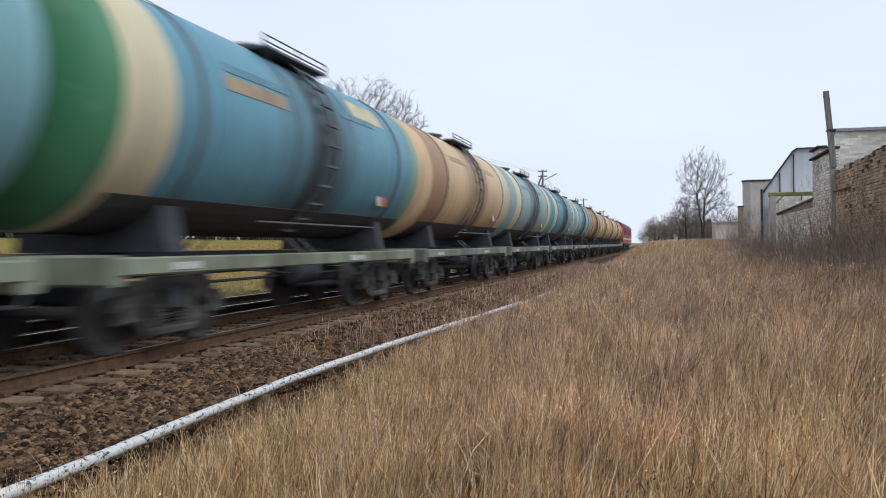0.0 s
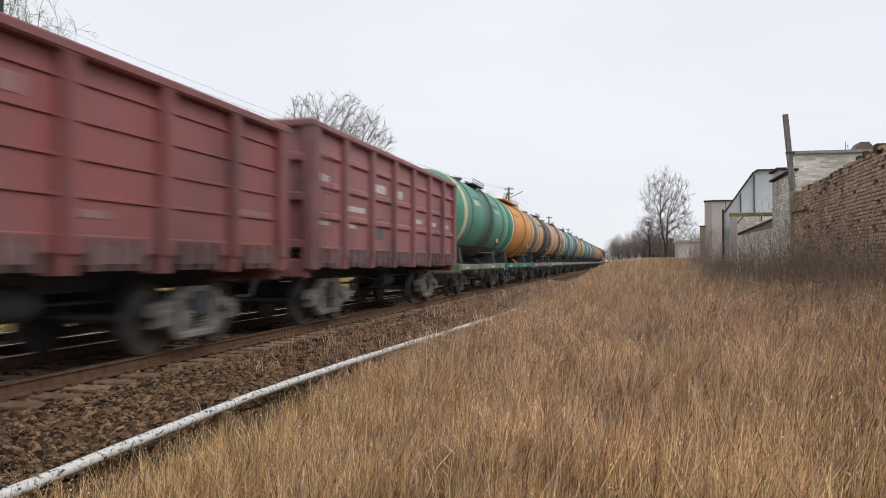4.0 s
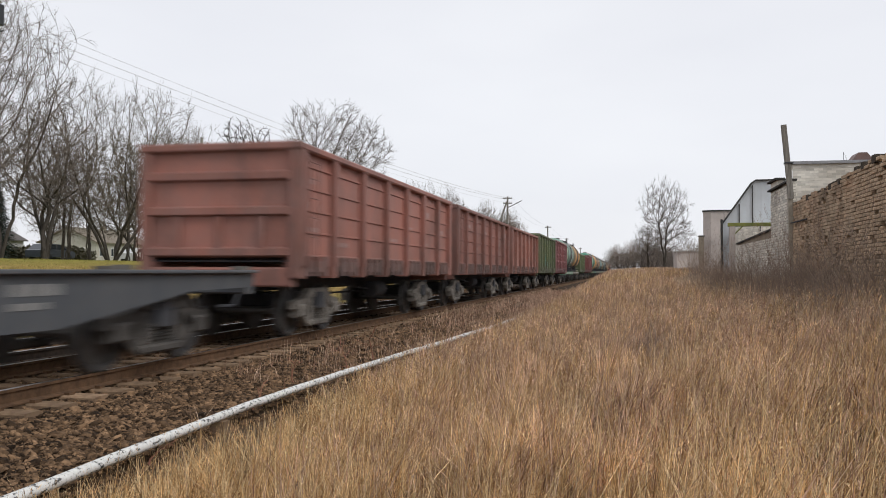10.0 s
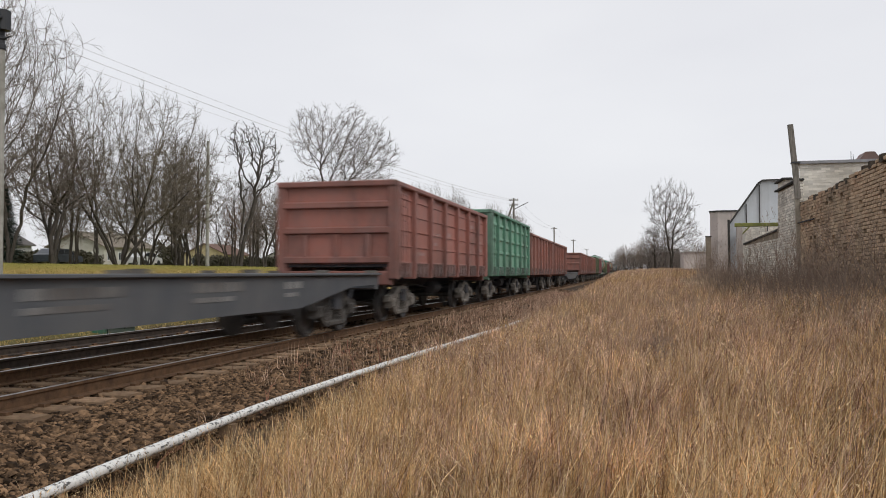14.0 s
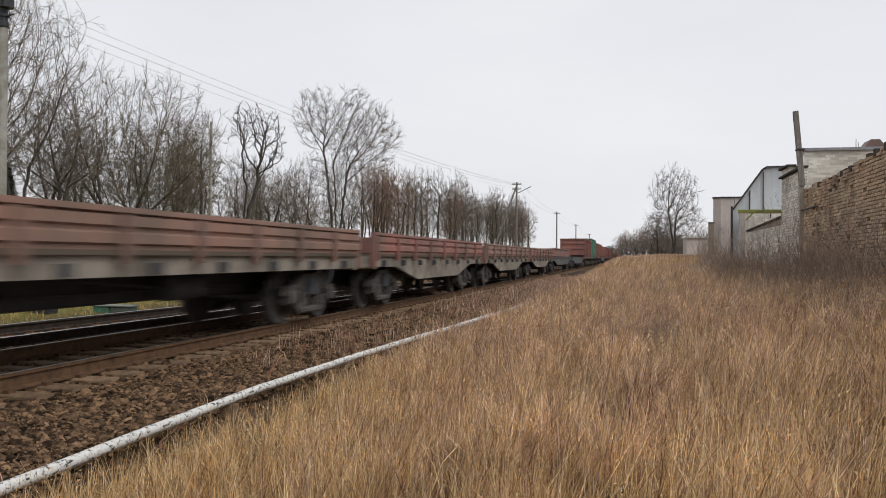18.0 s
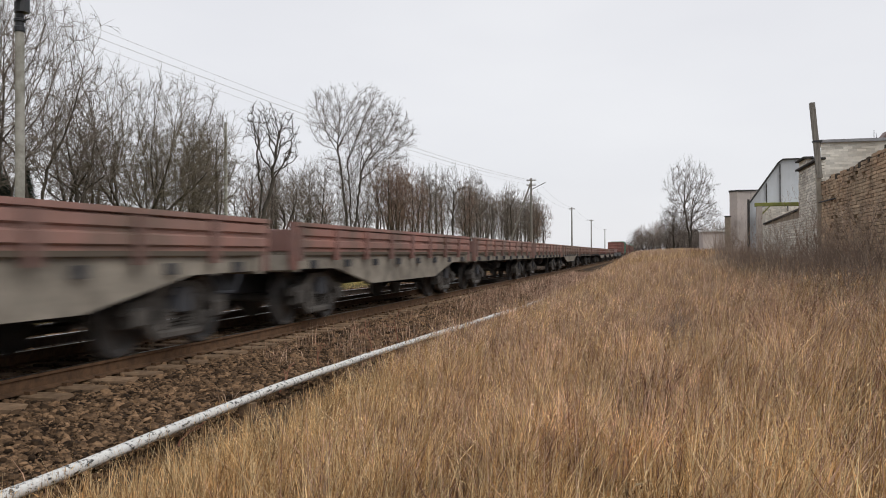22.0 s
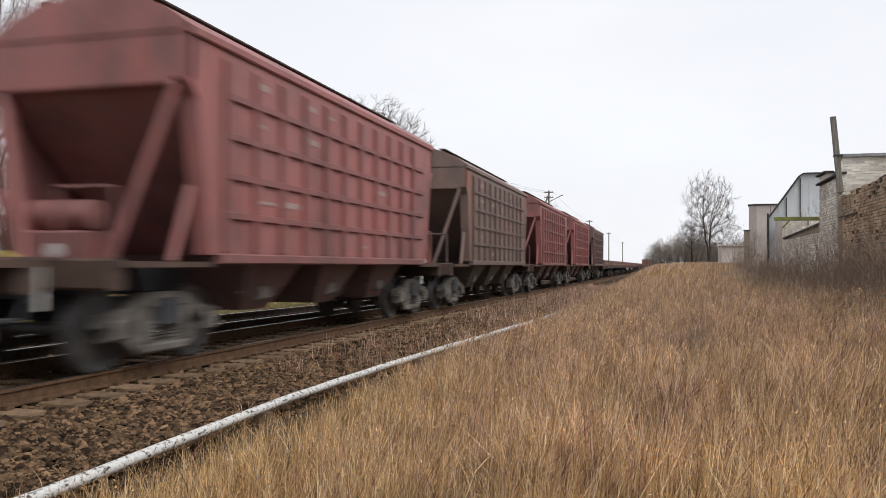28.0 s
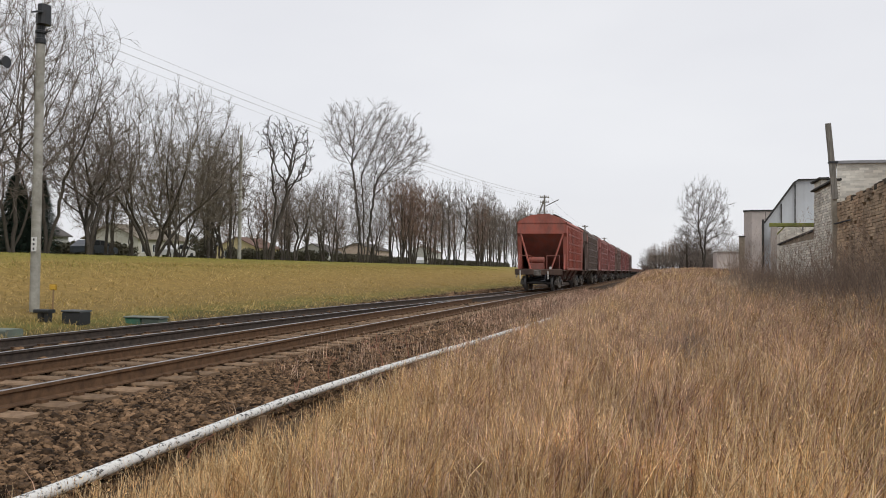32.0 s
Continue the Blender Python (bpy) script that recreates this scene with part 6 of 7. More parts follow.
def blades(rs, x, y, h, w, lean, wind=(0.10, -0.05), droop=0.25):
    """Stalks as bent strips of two pieces and a tip, standing on the ground."""
    n = len(x)
    z = np.array([ground_z(a, b) for a, b in zip(x, y)])
    a = rs.uniform(0, 2 * np.pi, n)
    side = np.stack([np.cos(a), np.sin(a), 0 * a], 1) * (w * 0.5)[:, None]
    dr = rs.normal(0, 1, (n, 2)) * lean[:, None] + np.array(wind)
    p0 = np.stack([x, y, z - 0.03], 1)
    mid = p0 + np.stack([dr[:, 0] * 0.3, dr[:, 1] * 0.3, np.full(n, 0.5)], 1) * h[:, None]
    top = p0 + np.stack([dr[:, 0] * 1.0, dr[:, 1] * 1.0, 1.0 - droop * np.abs(rs.normal(0, 0.5, n))], 1) * h[:, None]
    return np.stack([p0 - side, p0 + side, mid - side * 0.8, mid + side * 0.8, top], 1)


BLADE = [(0, 1, 3), (0, 3, 2), (2, 3, 4)]


def patch(rs, x0, x1, y0, y1, dens, scale=1.1, thresh=-0.25):
    n = int((x1 - x0) * (y1 - y0) * dens)
    m = max(1, n // 9)
    tx, ty = rs.uniform(x0, x1, m), rs.uniform(y0, y1, m)
    k = rs.randint(0, m, n)
    tuft = rs.uniform(0.55, 1.3, m)[k]
    spread = 0.045 + 0.0022 * (y0 + y1) / 2
    x, y = tx[k] + rs.normal(0, spread, n), ty[k] + rs.normal(0, spread, n)
    c = np.array([noise.noise((a * scale, b * scale, 5)) for a, b in zip(x, y)])
    c2 = np.array([noise.noise((a * 3.3, b * 2.6, 8)) for a, b in zip(x, y)])
    keep = (c + rs.uniform(-0.35, 0.35, n) > thresh) & ((c2 + rs.uniform(-0.22, 0.22, n) > -0.06) | (y > 22))
    tuft *= 1 + 0.55 * c2 * (y < 22)
    return x[keep], y[keep], c[keep], tuft[keep]


def heads(rs, v, name, mat):
    """Small spikelets along the upper part of the nearer stalks."""
    near = v[(v[:, 0, 1] < 17) & (rs.uniform(0, 1, len(v)) < np.where(v[:, 0, 1] < 9, 0.12, 0.3))]
    near = np.repeat(near, 5, axis=0)
    n = len(near)
    f = rs.uniform(0.35, 1.0, n)[:, None]
    mid, top = (near[:, 2] + near[:, 3]) / 2, near[:, 4]
    p = mid + (top - mid) * f
    far = (1 + np.maximum(0, p[:, 1:2] - 6) * 0.1)
    d = rs.normal(0, 1, (n, 3)) * 0.008 * far + np.array([0.003, 0, 0.014]) * far
    w = rs.normal(0, 1, (n, 3)) * 0.0022 * far
    s = np.stack([p - w, p + w, p + d], 1)
    tagged(new(name + "_heads", scatter_mesh(name + "_heads", s, [(0, 1, 2)], 3, n, mat)), "feathery dry seed heads on the stalks", "grass", kind="stuff")


def edge_x(y):
    """Where the tall grass begins beside the pipe."""
    return -4.0 + 0.4 * np.minimum(1, np.maximum(0, (y - 10) / 10))


def build_grass():
    rs = np.random.RandomState(21)
    jobs = [("tall_dry_grass", STRAW, "tall dry straw-coloured grass on the verge", "grass",
             [(-4.0, 5.0, 2.2, 6.0, 2200, 0.64, 0.0048), (-4.0, 5.0, 6.0, 10.0, 1250, 0.64, 0.0062), (-4.0, 5.0, 10.0, 16.0, 600, 0.6, 0.0082), (-4.0, 5.0, 16.0, 32.0, 280, 0.62, 0.012), (-4.0, 5.0, 32.0, 75.0, 75, 0.68, 0.02),
              (-4.2, 9.0, 75.0, 170.0, 12, 0.7, 0.04),
              (-3.6, 4.8, 3.0, 9.0, 130, 0.8, 0.0055), (-3.6, 4.8, 9.0, 20.0, 60, 0.8, 0.008)]),
            ("russet_weeds", RUSSET, "russet-brown dry weeds among the grass", "weeds",
             [(-2.5, 4.8, 3.0, 9.0, 480, 0.64, 0.006), (-1.8, 2.6, 4.5, 11.0, 650, 0.66, 0.0062), (-3.4, 4.8, 9.0, 22.0, 600, 0.68, 0.009), (-3.8, 4.8, 22.0, 60.0, 150, 0.72, 0.016), (-4.0, 9.0, 60.0, 170.0, 18, 0.75, 0.035)]),
            ("grey_weed_stems", GREYW, "dark grey-brown weed stems before the wall", "weeds",
             [(2.2, 4.75, 9.0, 20.0, 330, 0.95, 0.007), (2.6, 4.8, 20.0, 48.0, 150, 1.0, 0.013), (-3.4, 3.0, 9.0, 40.0, 22, 0.85, 0.009)])]
    for name, mat, label, cat, zones in jobs:
        vs = []
        for x0, x1, y0, y1, dens, hh, ww in zones:
            x, y, c, tuft = patch(rs, x0, x1, y0, y1, dens, thresh=-0.3 if name == "tall_dry_grass" else -0.1 if name == "russet_weeds" else -0.3)
            keep = x > edge_x(y) + 0.18 * rs.normal(0, 1, len(x))
            x, y, c, tuft = x[keep], y[keep], c[keep], tuft[keep]
            h = hh * rs.uniform(0.45, 1.15, len(x)) * (1 + 0.5 * c) * tuft
            h *= 0.4 + 0.6 * np.clip((x - edge_x(y)) / 1.2, 0, 1)
            h = np.minimum(h, 0.82)
            w = ww * rs.uniform(0.5, 1.7, len(x))
            vs.append(blades(rs, x, y, h, w, np.full(len(x), 0.15) * rs.uniform(0.3, 2.6, len(x))))
        v = np.concatenate(vs)
        heads(rs, v, name, mat)
        tagged(new(name, scatter_mesh(name, v, BLADE, 5, len(v), mat)), label, cat, kind="stuff")
    # fine crossed stems that tangle the tops
    x, y, c, tuft = patch(rs, -2.2, 4.7, 3.5, 18.0, 260, thresh=-0.15)
    keep = x > edge_x(y) + 1.0
    x, y, tuft = x[keep], y[keep], tuft[keep]
    v = blades(rs, x, y, np.minimum(0.8, rs.uniform(0.5, 0.9, len(x)) * tuft), rs.uniform(0.0025, 0.005, len(x)) * (1 + 0.05 * y), np.full(len(x), 0.45), droop=0.6)
    tagged(new("tangled_weeds", scatter_mesh("tangled_weeds", v, BLADE, 5, len(v), RUSSET)), "fine tangled reddish-brown weed stems across the grass", "weeds", kind="stuff")
    # sparse stalks along the ballast's foot
    x, y, c, _ = patch(rs, -5.5, -3.6, 10.5, 60.0, 190, thresh=-0.12)
    x2, y2, c2, _ = patch(rs, -4.7, -3.9, 2.5, 9.0, 22, thresh=0.0)
    x, y = np.concatenate([x, x2]), np.concatenate([y, y2])
    v = blades(rs, x, y, rs.uniform(0.1, 0.36, len(x)) * (1 + 0.55 * (y > 12)), rs.uniform(0.003, 0.0075, len(x)) * (1 + 0.02 * np.maximum(0, y - 12)), rs.uniform(0.1, 0.5, len(x)))
    tagged(new("ballast_weeds", scatter_mesh("ballast_weeds", v, BLADE, 5, len(v), RUSSET)), "sparse dry weeds growing through the ballast edge", "weeds", kind="stuff")
    # short turf on the bank across the tracks
    n = 60000
    x, y = rs.uniform(-36, -22.5, n), 10 + 110 * rs.uniform(0, 1, n) ** 1.4
    v = blades(rs, x, y, rs.uniform(0.04, 0.11, n), rs.uniform(0.02, 0.04, n), np.full(n, 0.5))
    tagged(new("bank_turf", scatter_mesh("bank_turf", v, [(0, 1, 4)], 5, n, GREENG)), "short yellow-green winter turf on the bank", "grass", kind="stuff")
    n = 70000
    x, y = rs.uniform(-24.5, -12.4, n), 9 + 90 * rs.uniform(0, 1, n) ** 1.5
    c = np.array([noise.noise((a * 0.9, b * 0.9, 2)) for a, b in zip(x, y)])
    v = blades(rs, x, y, rs.uniform(0.05, 0.2, n) * (1 + 0.9 * c), rs.uniform(0.012, 0.035, n), np.full(n, 0.6))
    tagged(new("slope_grass", scatter_mesh("slope_grass", v, [(0, 1, 4)], 5, n, SLOPEG)), "matted tan winter grass on the bank's slope", "grass", kind="stuff")


build_grass()

SHRUBT = surface("thin_shrub_stems", (0.22, 0.165, 0.13), (0.36, 0.28, 0.22), scale=3, rough=0.95, bump=0, vary=0.2, island=True)


def shrub(seed, h, stems, label):
    rng = random.Random(seed)
    out = [[], [], [], []]
    for k in range(stems):
        a = rng.uniform(0, 6.28)
        lean = Vector((math.cos(a), math.sin(a), 0)) * rng.uniform(0.05, 0.45)
        grow(rng, lean * 0.5, lean + Vector((0, 0, 1)), h * rng.uniform(0.5, 1.0), 0.011, 1, out,
             dict(kids=(0, 1, 1), bend=0.14, up=0.05, thin=0.0035, levels=3, clear=0, spread=0.6, ratio=0.4))
    ob = thing("bare_shrub", label, "shrub", "bare shrubs along the wall")
    st = new("branchwork", tubes_mesh("branchwork", out[1], SHRUBT, 3))
    sv = new("shoot_spray", sprays("shoot_spray", out[2] + out[3], SHRUBT))
    sv.parent = ob
    tagged(sv, kind="stuff")
    st.parent = ob
    return ob


def build_shrubs():
    rng = random.Random(31)
    kinds = [shrub(1, 2.0, 16, "bare thin-stemmed shrub against the brick wall"), shrub(2, 1.5, 22, "bare tangled shrub in dry weeds"), shrub(3, 2.6, 10, "tall whippy bare sapling clump")]
    first = [True] * 3
    spots = []
    for k in range(52):
        y = 13.5 + k * 0.62 + rng.uniform(-0.4, 0.4)
        spots.append((k % 3 if k % 5 else 1, rng.uniform(3.0, 4.5), y, rng.uniform(0.6, 1.05)))
    for k in range(70):
        spots.append((1, rng.uniform(-0.5, 4.4), 10 + 26 * rng.random() ** 1.3, rng.uniform(0.28, 0.55)))
    for k in range(16):
        spots.append((2 if k % 2 else 0, rng.uniform(3.5, 4.4), 9.5 + 0.9 * k + rng.uniform(-0.3, 0.3), rng.uniform(0.75, 1.05)))
    spots += [(0, 5.2, 55, 1.2), (2, 5.4, 60, 1.5), (2, 5.0, 66, 1.4), (0, 5.6, 71, 1.3), (1, 4.2, 50, 1.1)]
    for i, x, y, s in spots:
        put(kinds[i], x, y, rng.uniform(0, 360), s, copy=not first[i])
        first[i] = False


build_shrubs()


def build_dead_branches():
    """Crooked dead stalks by the ballast."""
    mat = surface("red_brown_dead_stalk", (0.32, 0.15, 0.1), (0.22, 0.11, 0.08), scale=8, rough=0.9, bump=0.1)
    rng = random.Random(5)
    for x, y, h, lean in ((-5.06, 14.6, 0.55, -0.85), (-4.75, 11.3, 0.5, -0.45), (-4.45, 9.3, 0.42, 0.2), (-4.4, 12.6, 0.75, 0.1), (-4.55, 14.6, 0.9, -0.1), (-4.35, 6.9, 0.4, 0.1)):
        out = [[], [], [], []]
        grow(rng, (0, 0, -0.02), (lean, 0.1, 1), h, 0.024 if lean < -0.8 else 0.013, 1, out, dict(kids=(0, 1, 1, 0), bend=0.25, up=0.0, thin=0.004, levels=2, clear=0, spread=0.7, ratio=0.45))
        ob = tagged(new("dead_stalk", tubes_mesh("dead_stalk", out[1] + out[2] + out[3], mat, 5)), "crooked reddish dead weed stalk beside the pipe", "weed", "dead stalks by the ballast")
        ob.location = (x, y, ground_z(x, y))


build_dead_branches()


# ---- across the tracks: posts, boxes, wires, houses, cars ----
CONC = surface("pale_concrete_post", (0.36, 0.35, 0.31), (0.27, 0.26, 0.23), scale=3, rough=0.95, dirt=(0.15, 0.15, 0.11), dirt_amount=0.35, dirt_scale=1.5, bump=0.2)
DARKM = surface("black_enamel", (0.025, 0.027, 0.03), rough=0.5, bump=0.05)


def build_lineside():
    s = thing("signal_post", "tall concrete signal post with a dark lamp head", "signal")
    s.location = (-16.0, 18.0, -0.02)
    part("post", Shape().lathe([(0.125, 0), (0.12, 3), (0.11, 7.2), (0.11, 7.22)], "z", (0, 0, 0), 16), CONC, s, smooth=True)
    part("collar", Shape().lathe([(0.13, 7.12), (0.14, 7.15), (0.14, 7.25), (0.12, 7.28)], "z", (0, 0, 0), 14), DARKM, s)
    part("collar", Shape().lathe([(0.15, 7.4), (0.15, 7.46), (0.11, 7.48)], "z", (0, 0, 0), 14), DARKM, s)
    part("stem", Shape().lathe([(0.11, 7.15), (0.11, 7.6), (0.13, 7.62), (0.14, 7.9), (0.08, 7.95)], "z", (0, 0, 0), 14), DARKM, s)
    part("lamp_head", Shape().cbox(-0.02, 0.26, -0.2, 0.14, 7.62, 8.14, 0.08), DARKM, s, "rounded dark signal lamp head", smooth=True)
    part("visor", Shape().prism([(-0.2, 7.9), (-0.4, 7.84), (-0.4, 7.88), (-0.2, 7.96)], 0.03, 0.24, "x"), DARKM, s)
    part("arm", Shape().tube((0.1, 0, 7.4), (0.35, -0.05, 7.45), 0.02, n=5), DARKM, s)
    pl = part("number_plate", Shape().box(-0.02, 0.13, -0.14, -0.125, 1.6, 1.98), surface("enamel_white", (0.75, 0.75, 0.73), rough=0.5, bump=0), s, "white enamel plate")
    bar = Shape()
    for z in (1.88, 1.76, 1.64):
        bar.box(0.03, 0.08, -0.146, -0.14, z, z + 0.06)
    part("plate_marks", bar, DARKM, pl)
    # horn loudspeaker on a second post
    h = thing("loudspeaker_post", "dark post with horn loudspeakers", "loudspeaker")
    h.location = (-16.56, 16.8, 0.0)
    part("post", Shape().lathe([(0.11, 0), (0.1, 8.0)], "z", (0, 0, 0), 10), DARKM, h, smooth=True)
    part("horn", Shape().lathe([(0.04, -0.1), (0.06, 0.15), (0.08, 0.28), (0.14, 0.38), (0.155, 0.4)], "x", (0.12, 0.1, 6.35), 14), DARKM, h, smooth=True)
    part("horn", Shape().lathe([(0.04, 0), (0.06, -0.15), (0.08, -0.28), (0.14, -0.38), (0.155, -0.4)], "x", (-0.02, 0, 6.2), 14), DARKM, h, smooth=True)
    part("cap", Shape().cbox(-0.16, 0.16, -0.16, 0.16, 7.2, 8.0, 0.04), DARKM, h)
    # track-side cabinets
    b1 = thing("junction_box", "small black lineside junction box on two legs", "cable box", "lineside boxes")
    b1.location = (-14.9, 17.1, 0)
    zt = ground_z(-14.9, 17.1)
    part("lid", Shape().cbox(-0.22, 0.22, -0.13, 0.13, zt + 0.22, zt + 0.31, 0.02), DARKM, b1)
    for x in (-0.1, 0.1):
        part("leg", Shape().cbox(x - 0.04, x + 0.08, -0.08, 0.08, zt - 0.05, zt + 0.22, 0.01), DARKM, b1)
    b2 = thing("relay_box", "dark lineside relay box with a flat lid", "cable box", "lineside boxes")
    b2.location = (-14.2, 17.4, ground_z(-14.2, 17.4) - 0.02)
    part("case", Shape().cbox(-0.26, 0.26, -0.2, 0.2, -0.04, 0.32, 0.03), DARKM, b2)
    part("lid", Shape().cbox(-0.28, 0.28, -0.22, 0.22, 0.32, 0.37, 0.02), paint((0.06, 0.07, 0.075)), b2)
    b3 = thing("cable_trough", "green and grey cable trough beside the far rail", "cable box", "lineside boxes")
    b3.location = (-12.95, 18.5, ground_z(-12.95, 18.5))
    part("case", Shape().cbox(-0.5, -0.05, -0.2, 0.2, -0.04, 0.18, 0.03), paint((0.03, 0.12, 0.07)), b3)
    part("lid", Shape().cbox(-0.53, 0.53, -0.23, 0.23, 0.18, 0.22, 0.015), paint((0.12, 0.14, 0.12)), b3)
    part("cover", Shape().cbox(0.0, 0.5, -0.2, 0.2, -0.04, 0.18, 0.03), paint((0.05, 0.09, 0.06)), b3)
    b4 = thing("concrete_slab", "grey concrete cable cover slab", "slab", "lineside boxes")
    b4.location = (-13.6, 14.3, ground_z(-13.6, 14.3))
    part("slab", Shape().cbox(-0.7, 0.4, -0.25, 0.25, -0.05, 0.14, 0.03), paint((0.1, 0.13, 0.1)), b4)
    mk = thing("marker_stake", "thin stake with a yellow marker tag", "marker")
    mk.location = (-16.2, 18.9, ground_z(-16.2, 18.9))
    part("stake", Shape().tube((0, 0, -0.1), (0.02, 0, 0.62), 0.02, n=6), paint((0.2, 0.12, 0.05)), mk)
    part("tag", Shape().cbox(-0.1, 0.12, -0.02, 0.02, 0.56, 0.72, 0.03), paint((0.6, 0.36, 0.02)), mk)
    for x, y in ((-11.3, 9.5), (-11.25, 10.6)):
        pn = solid("crossing_board", Shape().cbox(x - 0.5, x + 0.7, y - 0.22, y + 0.22, -0.2, -0.06, 0.015), OLDWOOD, "grey weathered plank lying by the far track", "plank", "planks by the track")
    # utility poles
    for k, (y, zt2) in enumerate(((107, 11.1), (165.5, 10.4), (222.5, 10.2), (293, 9.6))):
        p = thing("utility_pole", "wooden utility pole with crossarms", "utility pole", "utility poles along the railway")
        z0 = ground_z(-15, y)
        p.location = (-15, y, z0)
        hgt = zt2 - z0
        part("pole", Shape().lathe([(0.17, -0.2), (0.12, hgt)], "z", (0, 0, 0), 10), OLDWOOD, p, smooth=True)
        if k == 0:
            part("brace", Shape().tube((-3.6, -1.2, 0), (-0.1, 0, hgt - 0.7), 0.11, n=8), OLDWOOD, p, "slanting brace pole")
            part("lamp_arm", Shape().tube((0, 0, hgt - 1.5), (1.9, -0.2, hgt - 0.6), 0.05, n=6), STEEL, p)
        for d in (0.25, 0.9) if k == 0 else (0.3,):
            arm = part("crossarm", Shape().cbox(-0.6, 0.6, -0.06, 0.06, hgt - d - 0.06, hgt - d + 0.06, 0.01), OLDWOOD, p)
            for x in (-0.52, -0.26, 0.26, 0.52):
                part("insulator", Shape().lathe([(0.03, 0), (0.05, 0.05), (0.05, 0.12), (0.02, 0.16)], "z", (x, 0, hgt - d + 0.06), 8), WHITE, arm)
    lp = thing("lamp_post", "plain grey lamp post among the trees", "lamp post")
    lp.location = (-29.5, 53.0, ground_z(-29.5, 53))
    part("post", Shape().lathe([(0.14, -0.2), (0.1, 9.0)], "z", (0, 0, 0), 10), CONC, lp, smooth=True)
    # wires
    for k in range(5):
        cu = bpy.data.curves.new("wire", "CURVE")
        cu.dimensions, cu.bevel_depth, cu.bevel_resolution = "3D", 0.0055, 1
        sp = cu.splines.new("POLY")
        sp.points.add(40)
        dx, dz = (-0.65, -0.3, 0.3, 0.65, 0.3)[k], (0, 0, 0, 0, -0.65)[k] - 0.12 * (k % 2)
        for i in range(41):
            u = i / 40 * 1.25
            x, y = -15 - 10 * u + dx, 107 - 87 * u
            z = 10.85 - 3.2 * u + 4.4 * u * u - 0.35 * u * u * u + dz * (1 + 0.25 * u)
            sp.points[i].co = (x, y, z, 1)
        cu.materials.append(GREYBEAM)
        tagged(new("overhead_wire", cu), "thin dark overhead wire between utility poles", "wire", "overhead wires")
    for a, b, za, zb in ((107, 165.5, 10.9, 10.2), (165.5, 222.5, 10.2, 10.0), (222.5, 293, 10.0, 9.4)):
        for dx in (-0.65, 0.65):
            sh = Shape()
            pts = [(-15 + dx, a + (b - a) * i / 12, za + (zb - za) * i / 12 - 3.2 * (i / 12) * (1 - i / 12)) for i in range(13)]
            for p, q in zip(pts, pts[1:]):
                sh.tube(p, q, 0.009, n=3, caps=False)
            solid("overhead_wire", sh, DARKM, "thin dark overhead wire between utility poles", "wire", "overhead wires")


build_lineside()


def house(x, y, w, d, h, turn, wall, roof, label, rise=2.0):
    """A small house: walls, pitched roof, chimney, windows with frames."""
    ob = thing("house", label, "house", "houses behind the trees")
    ob.matrix_basis = pose(x, y, ground_z(x, y), 0, 0, turn)
    wm = surface("render_%02x%02x%02x" % tuple(int(c * 255) for c in wall), wall, rough=0.9, scale=1.0, bump=0.1)
    rm = surface("roofing_%02x%02x%02x" % tuple(int(c * 255) for c in roof), roof, rough=0.9, scale=3, bump=0.2)
    part("wall", Shape().prism([(-w / 2, -0.3), (w / 2, -0.3), (w / 2, h), (0, h + rise), (-w / 2, h)], -d / 2, d / 2, "y"), wm, ob)
    o = 0.4
    k = rise / (w / 2)
    rf = part("roof", Shape().prism([(-w / 2 - o, h - o * k), (0, h + rise), (w / 2 + o, h - o * k), (w / 2 + o, h - o * k + 0.16), (0, h + rise + 0.18), (-w / 2 - o, h - o * k + 0.16)], -d / 2 - o, d / 2 + o, "y"), rm, ob)
    part("chimney", Shape().cbox(-0.7, -0.2, d * 0.15, d * 0.15 + 0.5, h + rise * 0.5, h + rise + 0.7, 0.03), MORTAR, rf)
    glass = surface("dark_window_glass", (0.03, 0.035, 0.04), rough=0.15, bump=0)
    white = surface("white_window_frame", (0.7, 0.7, 0.68), rough=0.6, bump=0)
    n = max(2, int(d / 2.4))
    for i in range(n):
        yy = -d / 2 + (i + 0.5) * d / n
        fr = part("window", Shape().box(w / 2, w / 2 + 0.05, yy - 0.55, yy + 0.55, 0.85, 2.15), white, ob)
        part("pane", Shape().box(w / 2 + 0.05, w / 2 + 0.06, yy - 0.45, yy - 0.04, 0.95, 2.05), glass, fr)
        part("pane", Shape().box(w / 2 + 0.05, w / 2 + 0.06, yy + 0.04, yy + 0.45, 0.95, 2.05), glass, fr)
    for xx in (-w / 4, w / 4):
        fr = part("window", Shape().box(xx - 0.5, xx + 0.5, -d / 2 - 0.05, -d / 2, 0.85, 2.15), white, ob)
        part("pane", Shape().box(xx - 0.4, xx + 0.4, -d / 2 - 0.06, -d / 2 - 0.05, 0.95, 2.05), glass, fr)
    return ob


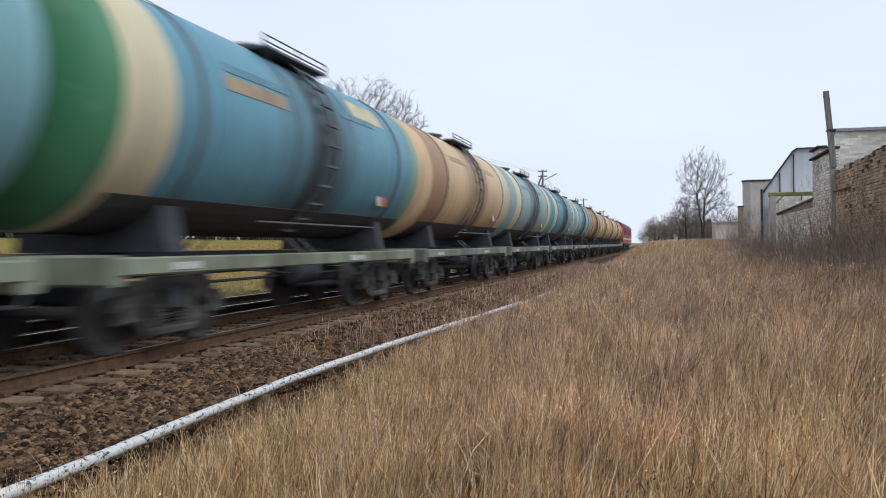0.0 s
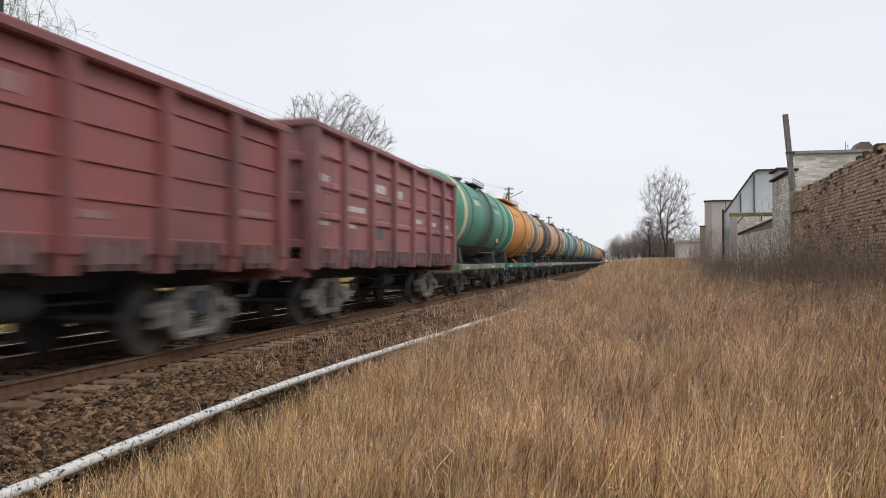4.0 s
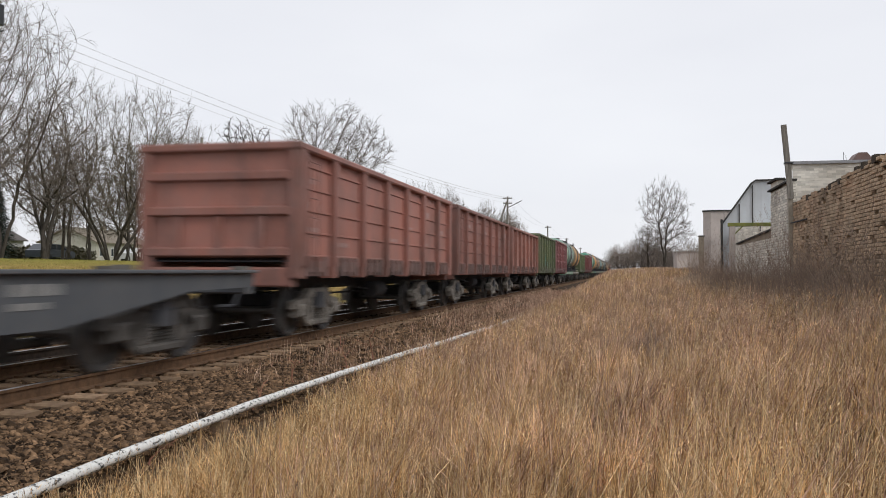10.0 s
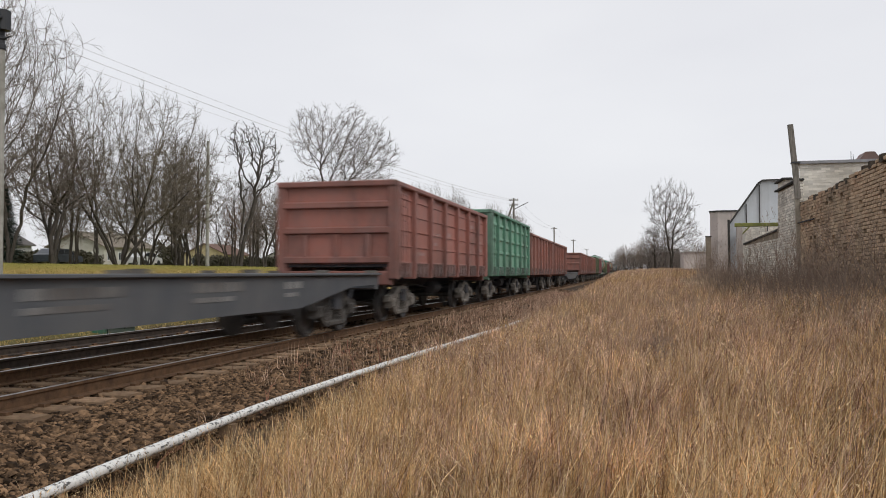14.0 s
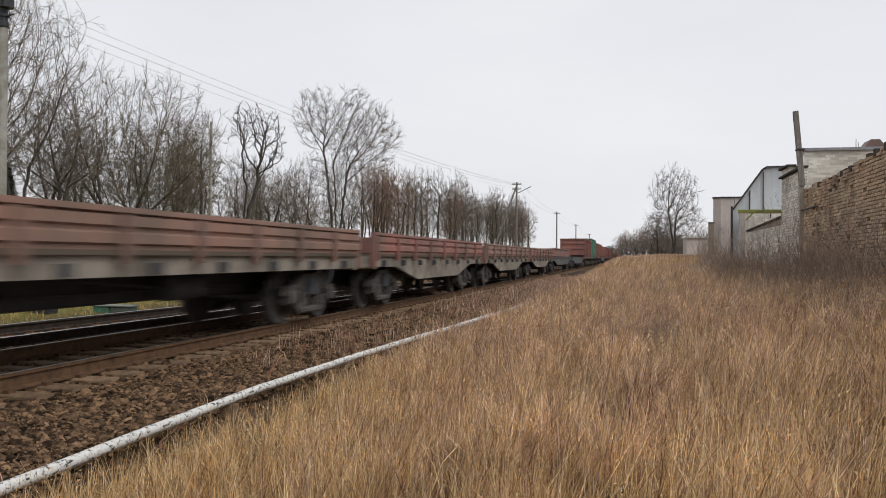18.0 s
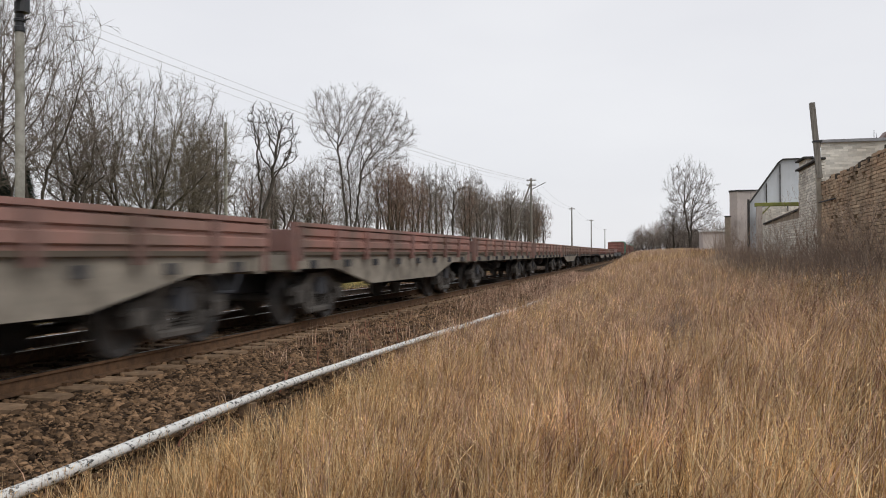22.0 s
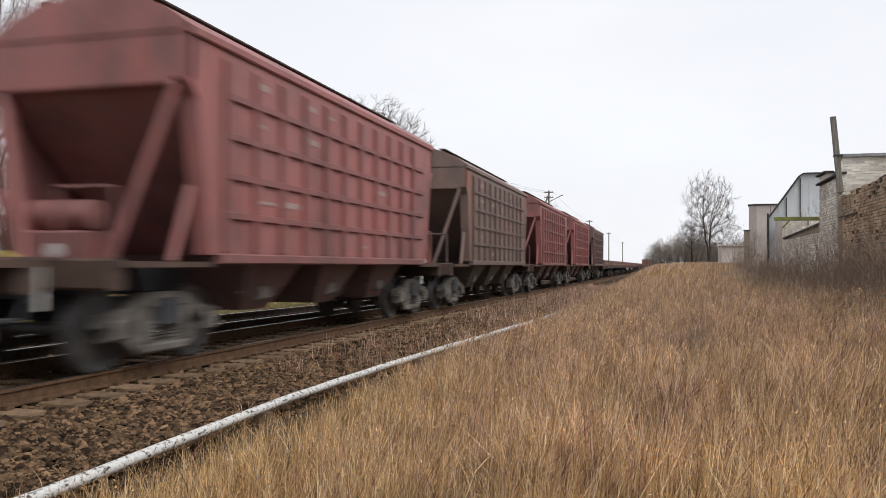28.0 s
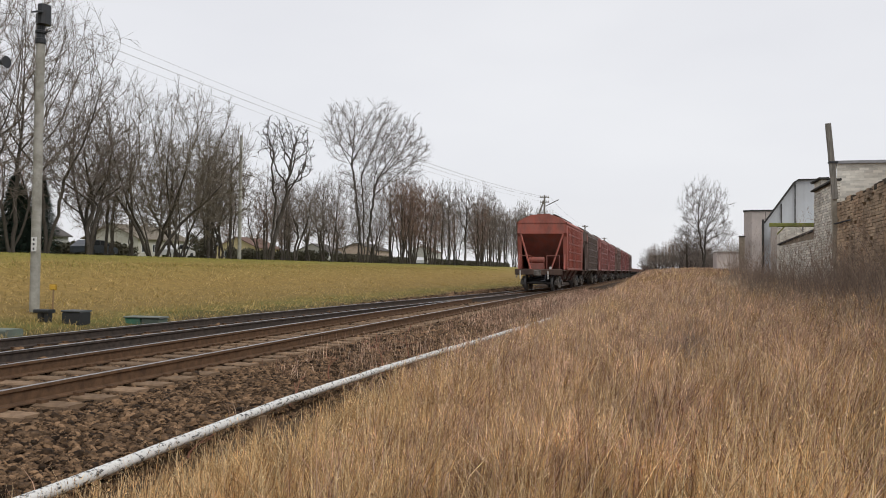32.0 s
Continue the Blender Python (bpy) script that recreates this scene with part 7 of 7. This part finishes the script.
def car(x, y, turn, rgb, label):
    ob = thing("parked_car", label, "car", "cars parked behind the trees")
    ob.matrix_basis = pose(x, y, ground_z(x, y) + 0.02, 0, 0, turn)
    cm = surface("car_paint_%02x%02x%02x" % tuple(int(c * 255) for c in rgb), rgb, rough=0.3, bump=0)
    glass = surface("dark_window_glass", (0.03, 0.035, 0.04), rough=0.15, bump=0)
    body = part("body", Shape().prism([(-2.1, 0.3), (2.1, 0.3), (2.15, 0.6), (2.0, 0.82), (1.1, 0.95), (0.45, 1.42), (-1.1, 1.45), (-1.85, 0.98), (-2.12, 0.9)], -0.85, 0.85, "x"), cm, ob)
    for sx in (-1, 1):
        part("window", Shape().prism([(0.95, 0.97), (0.4, 1.36), (-0.3, 1.38), (-0.3, 0.97)], *sorted((sx * 0.85, sx * 0.86)), "x"), glass, body)
        part("window", Shape().prism([(-0.38, 0.97), (-0.38, 1.38), (-1.05, 1.38), (-1.55, 0.98)], *sorted((sx * 0.85, sx * 0.86)), "x"), glass, body)
        for yy in (-1.3, 1.3):
            part("wheel", Shape().lathe([(0.1, -0.1), (0.31, -0.1), (0.31, 0.1), (0.1, 0.1)], "x", (sx * 0.78, yy, 0.31), 16), DARKM, ob)
    return ob


CREAMW, GREYR, REDR = (0.55, 0.5, 0.4), (0.12, 0.11, 0.105), (0.17, 0.11, 0.09)
house(-84.5, 92.2, 8, 9, 3.0, 0, (0.42, 0.42, 0.41), GREYR, "white house with a grey roof behind bare trees")
house(-76.8, 107.5, 9, 13, 2.9, 0, (0.48, 0.46, 0.4), (0.22, 0.19, 0.15), "long cream house with a low brown roof")
house(-81.9, 151.0, 9, 10, 2.8, 0, (0.5, 0.42, 0.25), REDR, "small yellow house with a red-brown roof")
house(-84.5, 192.0, 9, 8, 2.8, 0, (0.4, 0.38, 0.36), GREYR, "grey house with a dark roof")
house(-84.5, 225.3, 12, 14, 4.0, 0, (0.45, 0.36, 0.3), GREYR, "large pale pink house with a grey roof")
house(-79.4, 271.4, 9, 9, 4.6, 0, (0.45, 0.44, 0.41), REDR, "tall white house with small windows")
house(-74.2, 66.6, 8, 8, 2.6, 0, (0.5, 0.44, 0.36), REDR, "beige house with a brown roof")
car(-48, 110.5, 8, (0.7, 0.7, 0.7), "white hatchback parked by a hedge")
car(-49, 75.2, 4, (0.72, 0.72, 0.72), "white car parked before the long house")
car(-49, 62.2, 0, (0.06, 0.07, 0.085), "dark blue-grey car parked under the trees")
car(-45, 152.0, 5, (0.65, 0.65, 0.66), "white car parked far down the road")


def hedge(x, y0, y1, h, label, seed):
    rs = np.random.RandomState(seed)
    n = int((y1 - y0) * 420)
    c = np.stack([x + rs.uniform(-0.5, 0.5, n), rs.uniform(y0, y1, n), np.zeros(n)], 1)
    c[:, 2] = np.array([ground_z(a, b) for a, b, _ in c]) + h * rs.uniform(0, 1, n) * (1 + 0.15 * np.sin(c[:, 1] * 1.3))
    d = rs.normal(0, 0.12, (n, 3, 3))
    mat = surface("dark_hedge_leaves", (0.075, 0.075, 0.05), (0.11, 0.095, 0.07), scale=2, rough=0.9, bump=0, vary=0.35, island=True)
    tagged(new("hedge", scatter_mesh("hedge", c[:, None] + d, [(0, 1, 2)], 3, n, mat)), label, "hedge")


hedge(-50.5, 88, 146, 1.3, "dense dark green garden hedge", 1)
hedge(-50, 79, 83.5, 2.6, "tall dark clipped evergreen hedge", 2)
hedge(-52, 54, 72, 1.2, "brownish garden hedge behind cars", 3)
hedge(-46.5, 100, 108, 1.4, "low brown roadside scrub", 4)
hedge(-48, 116, 260, 1.2, "long brown roadside hedge under the trees", 5)


motions()
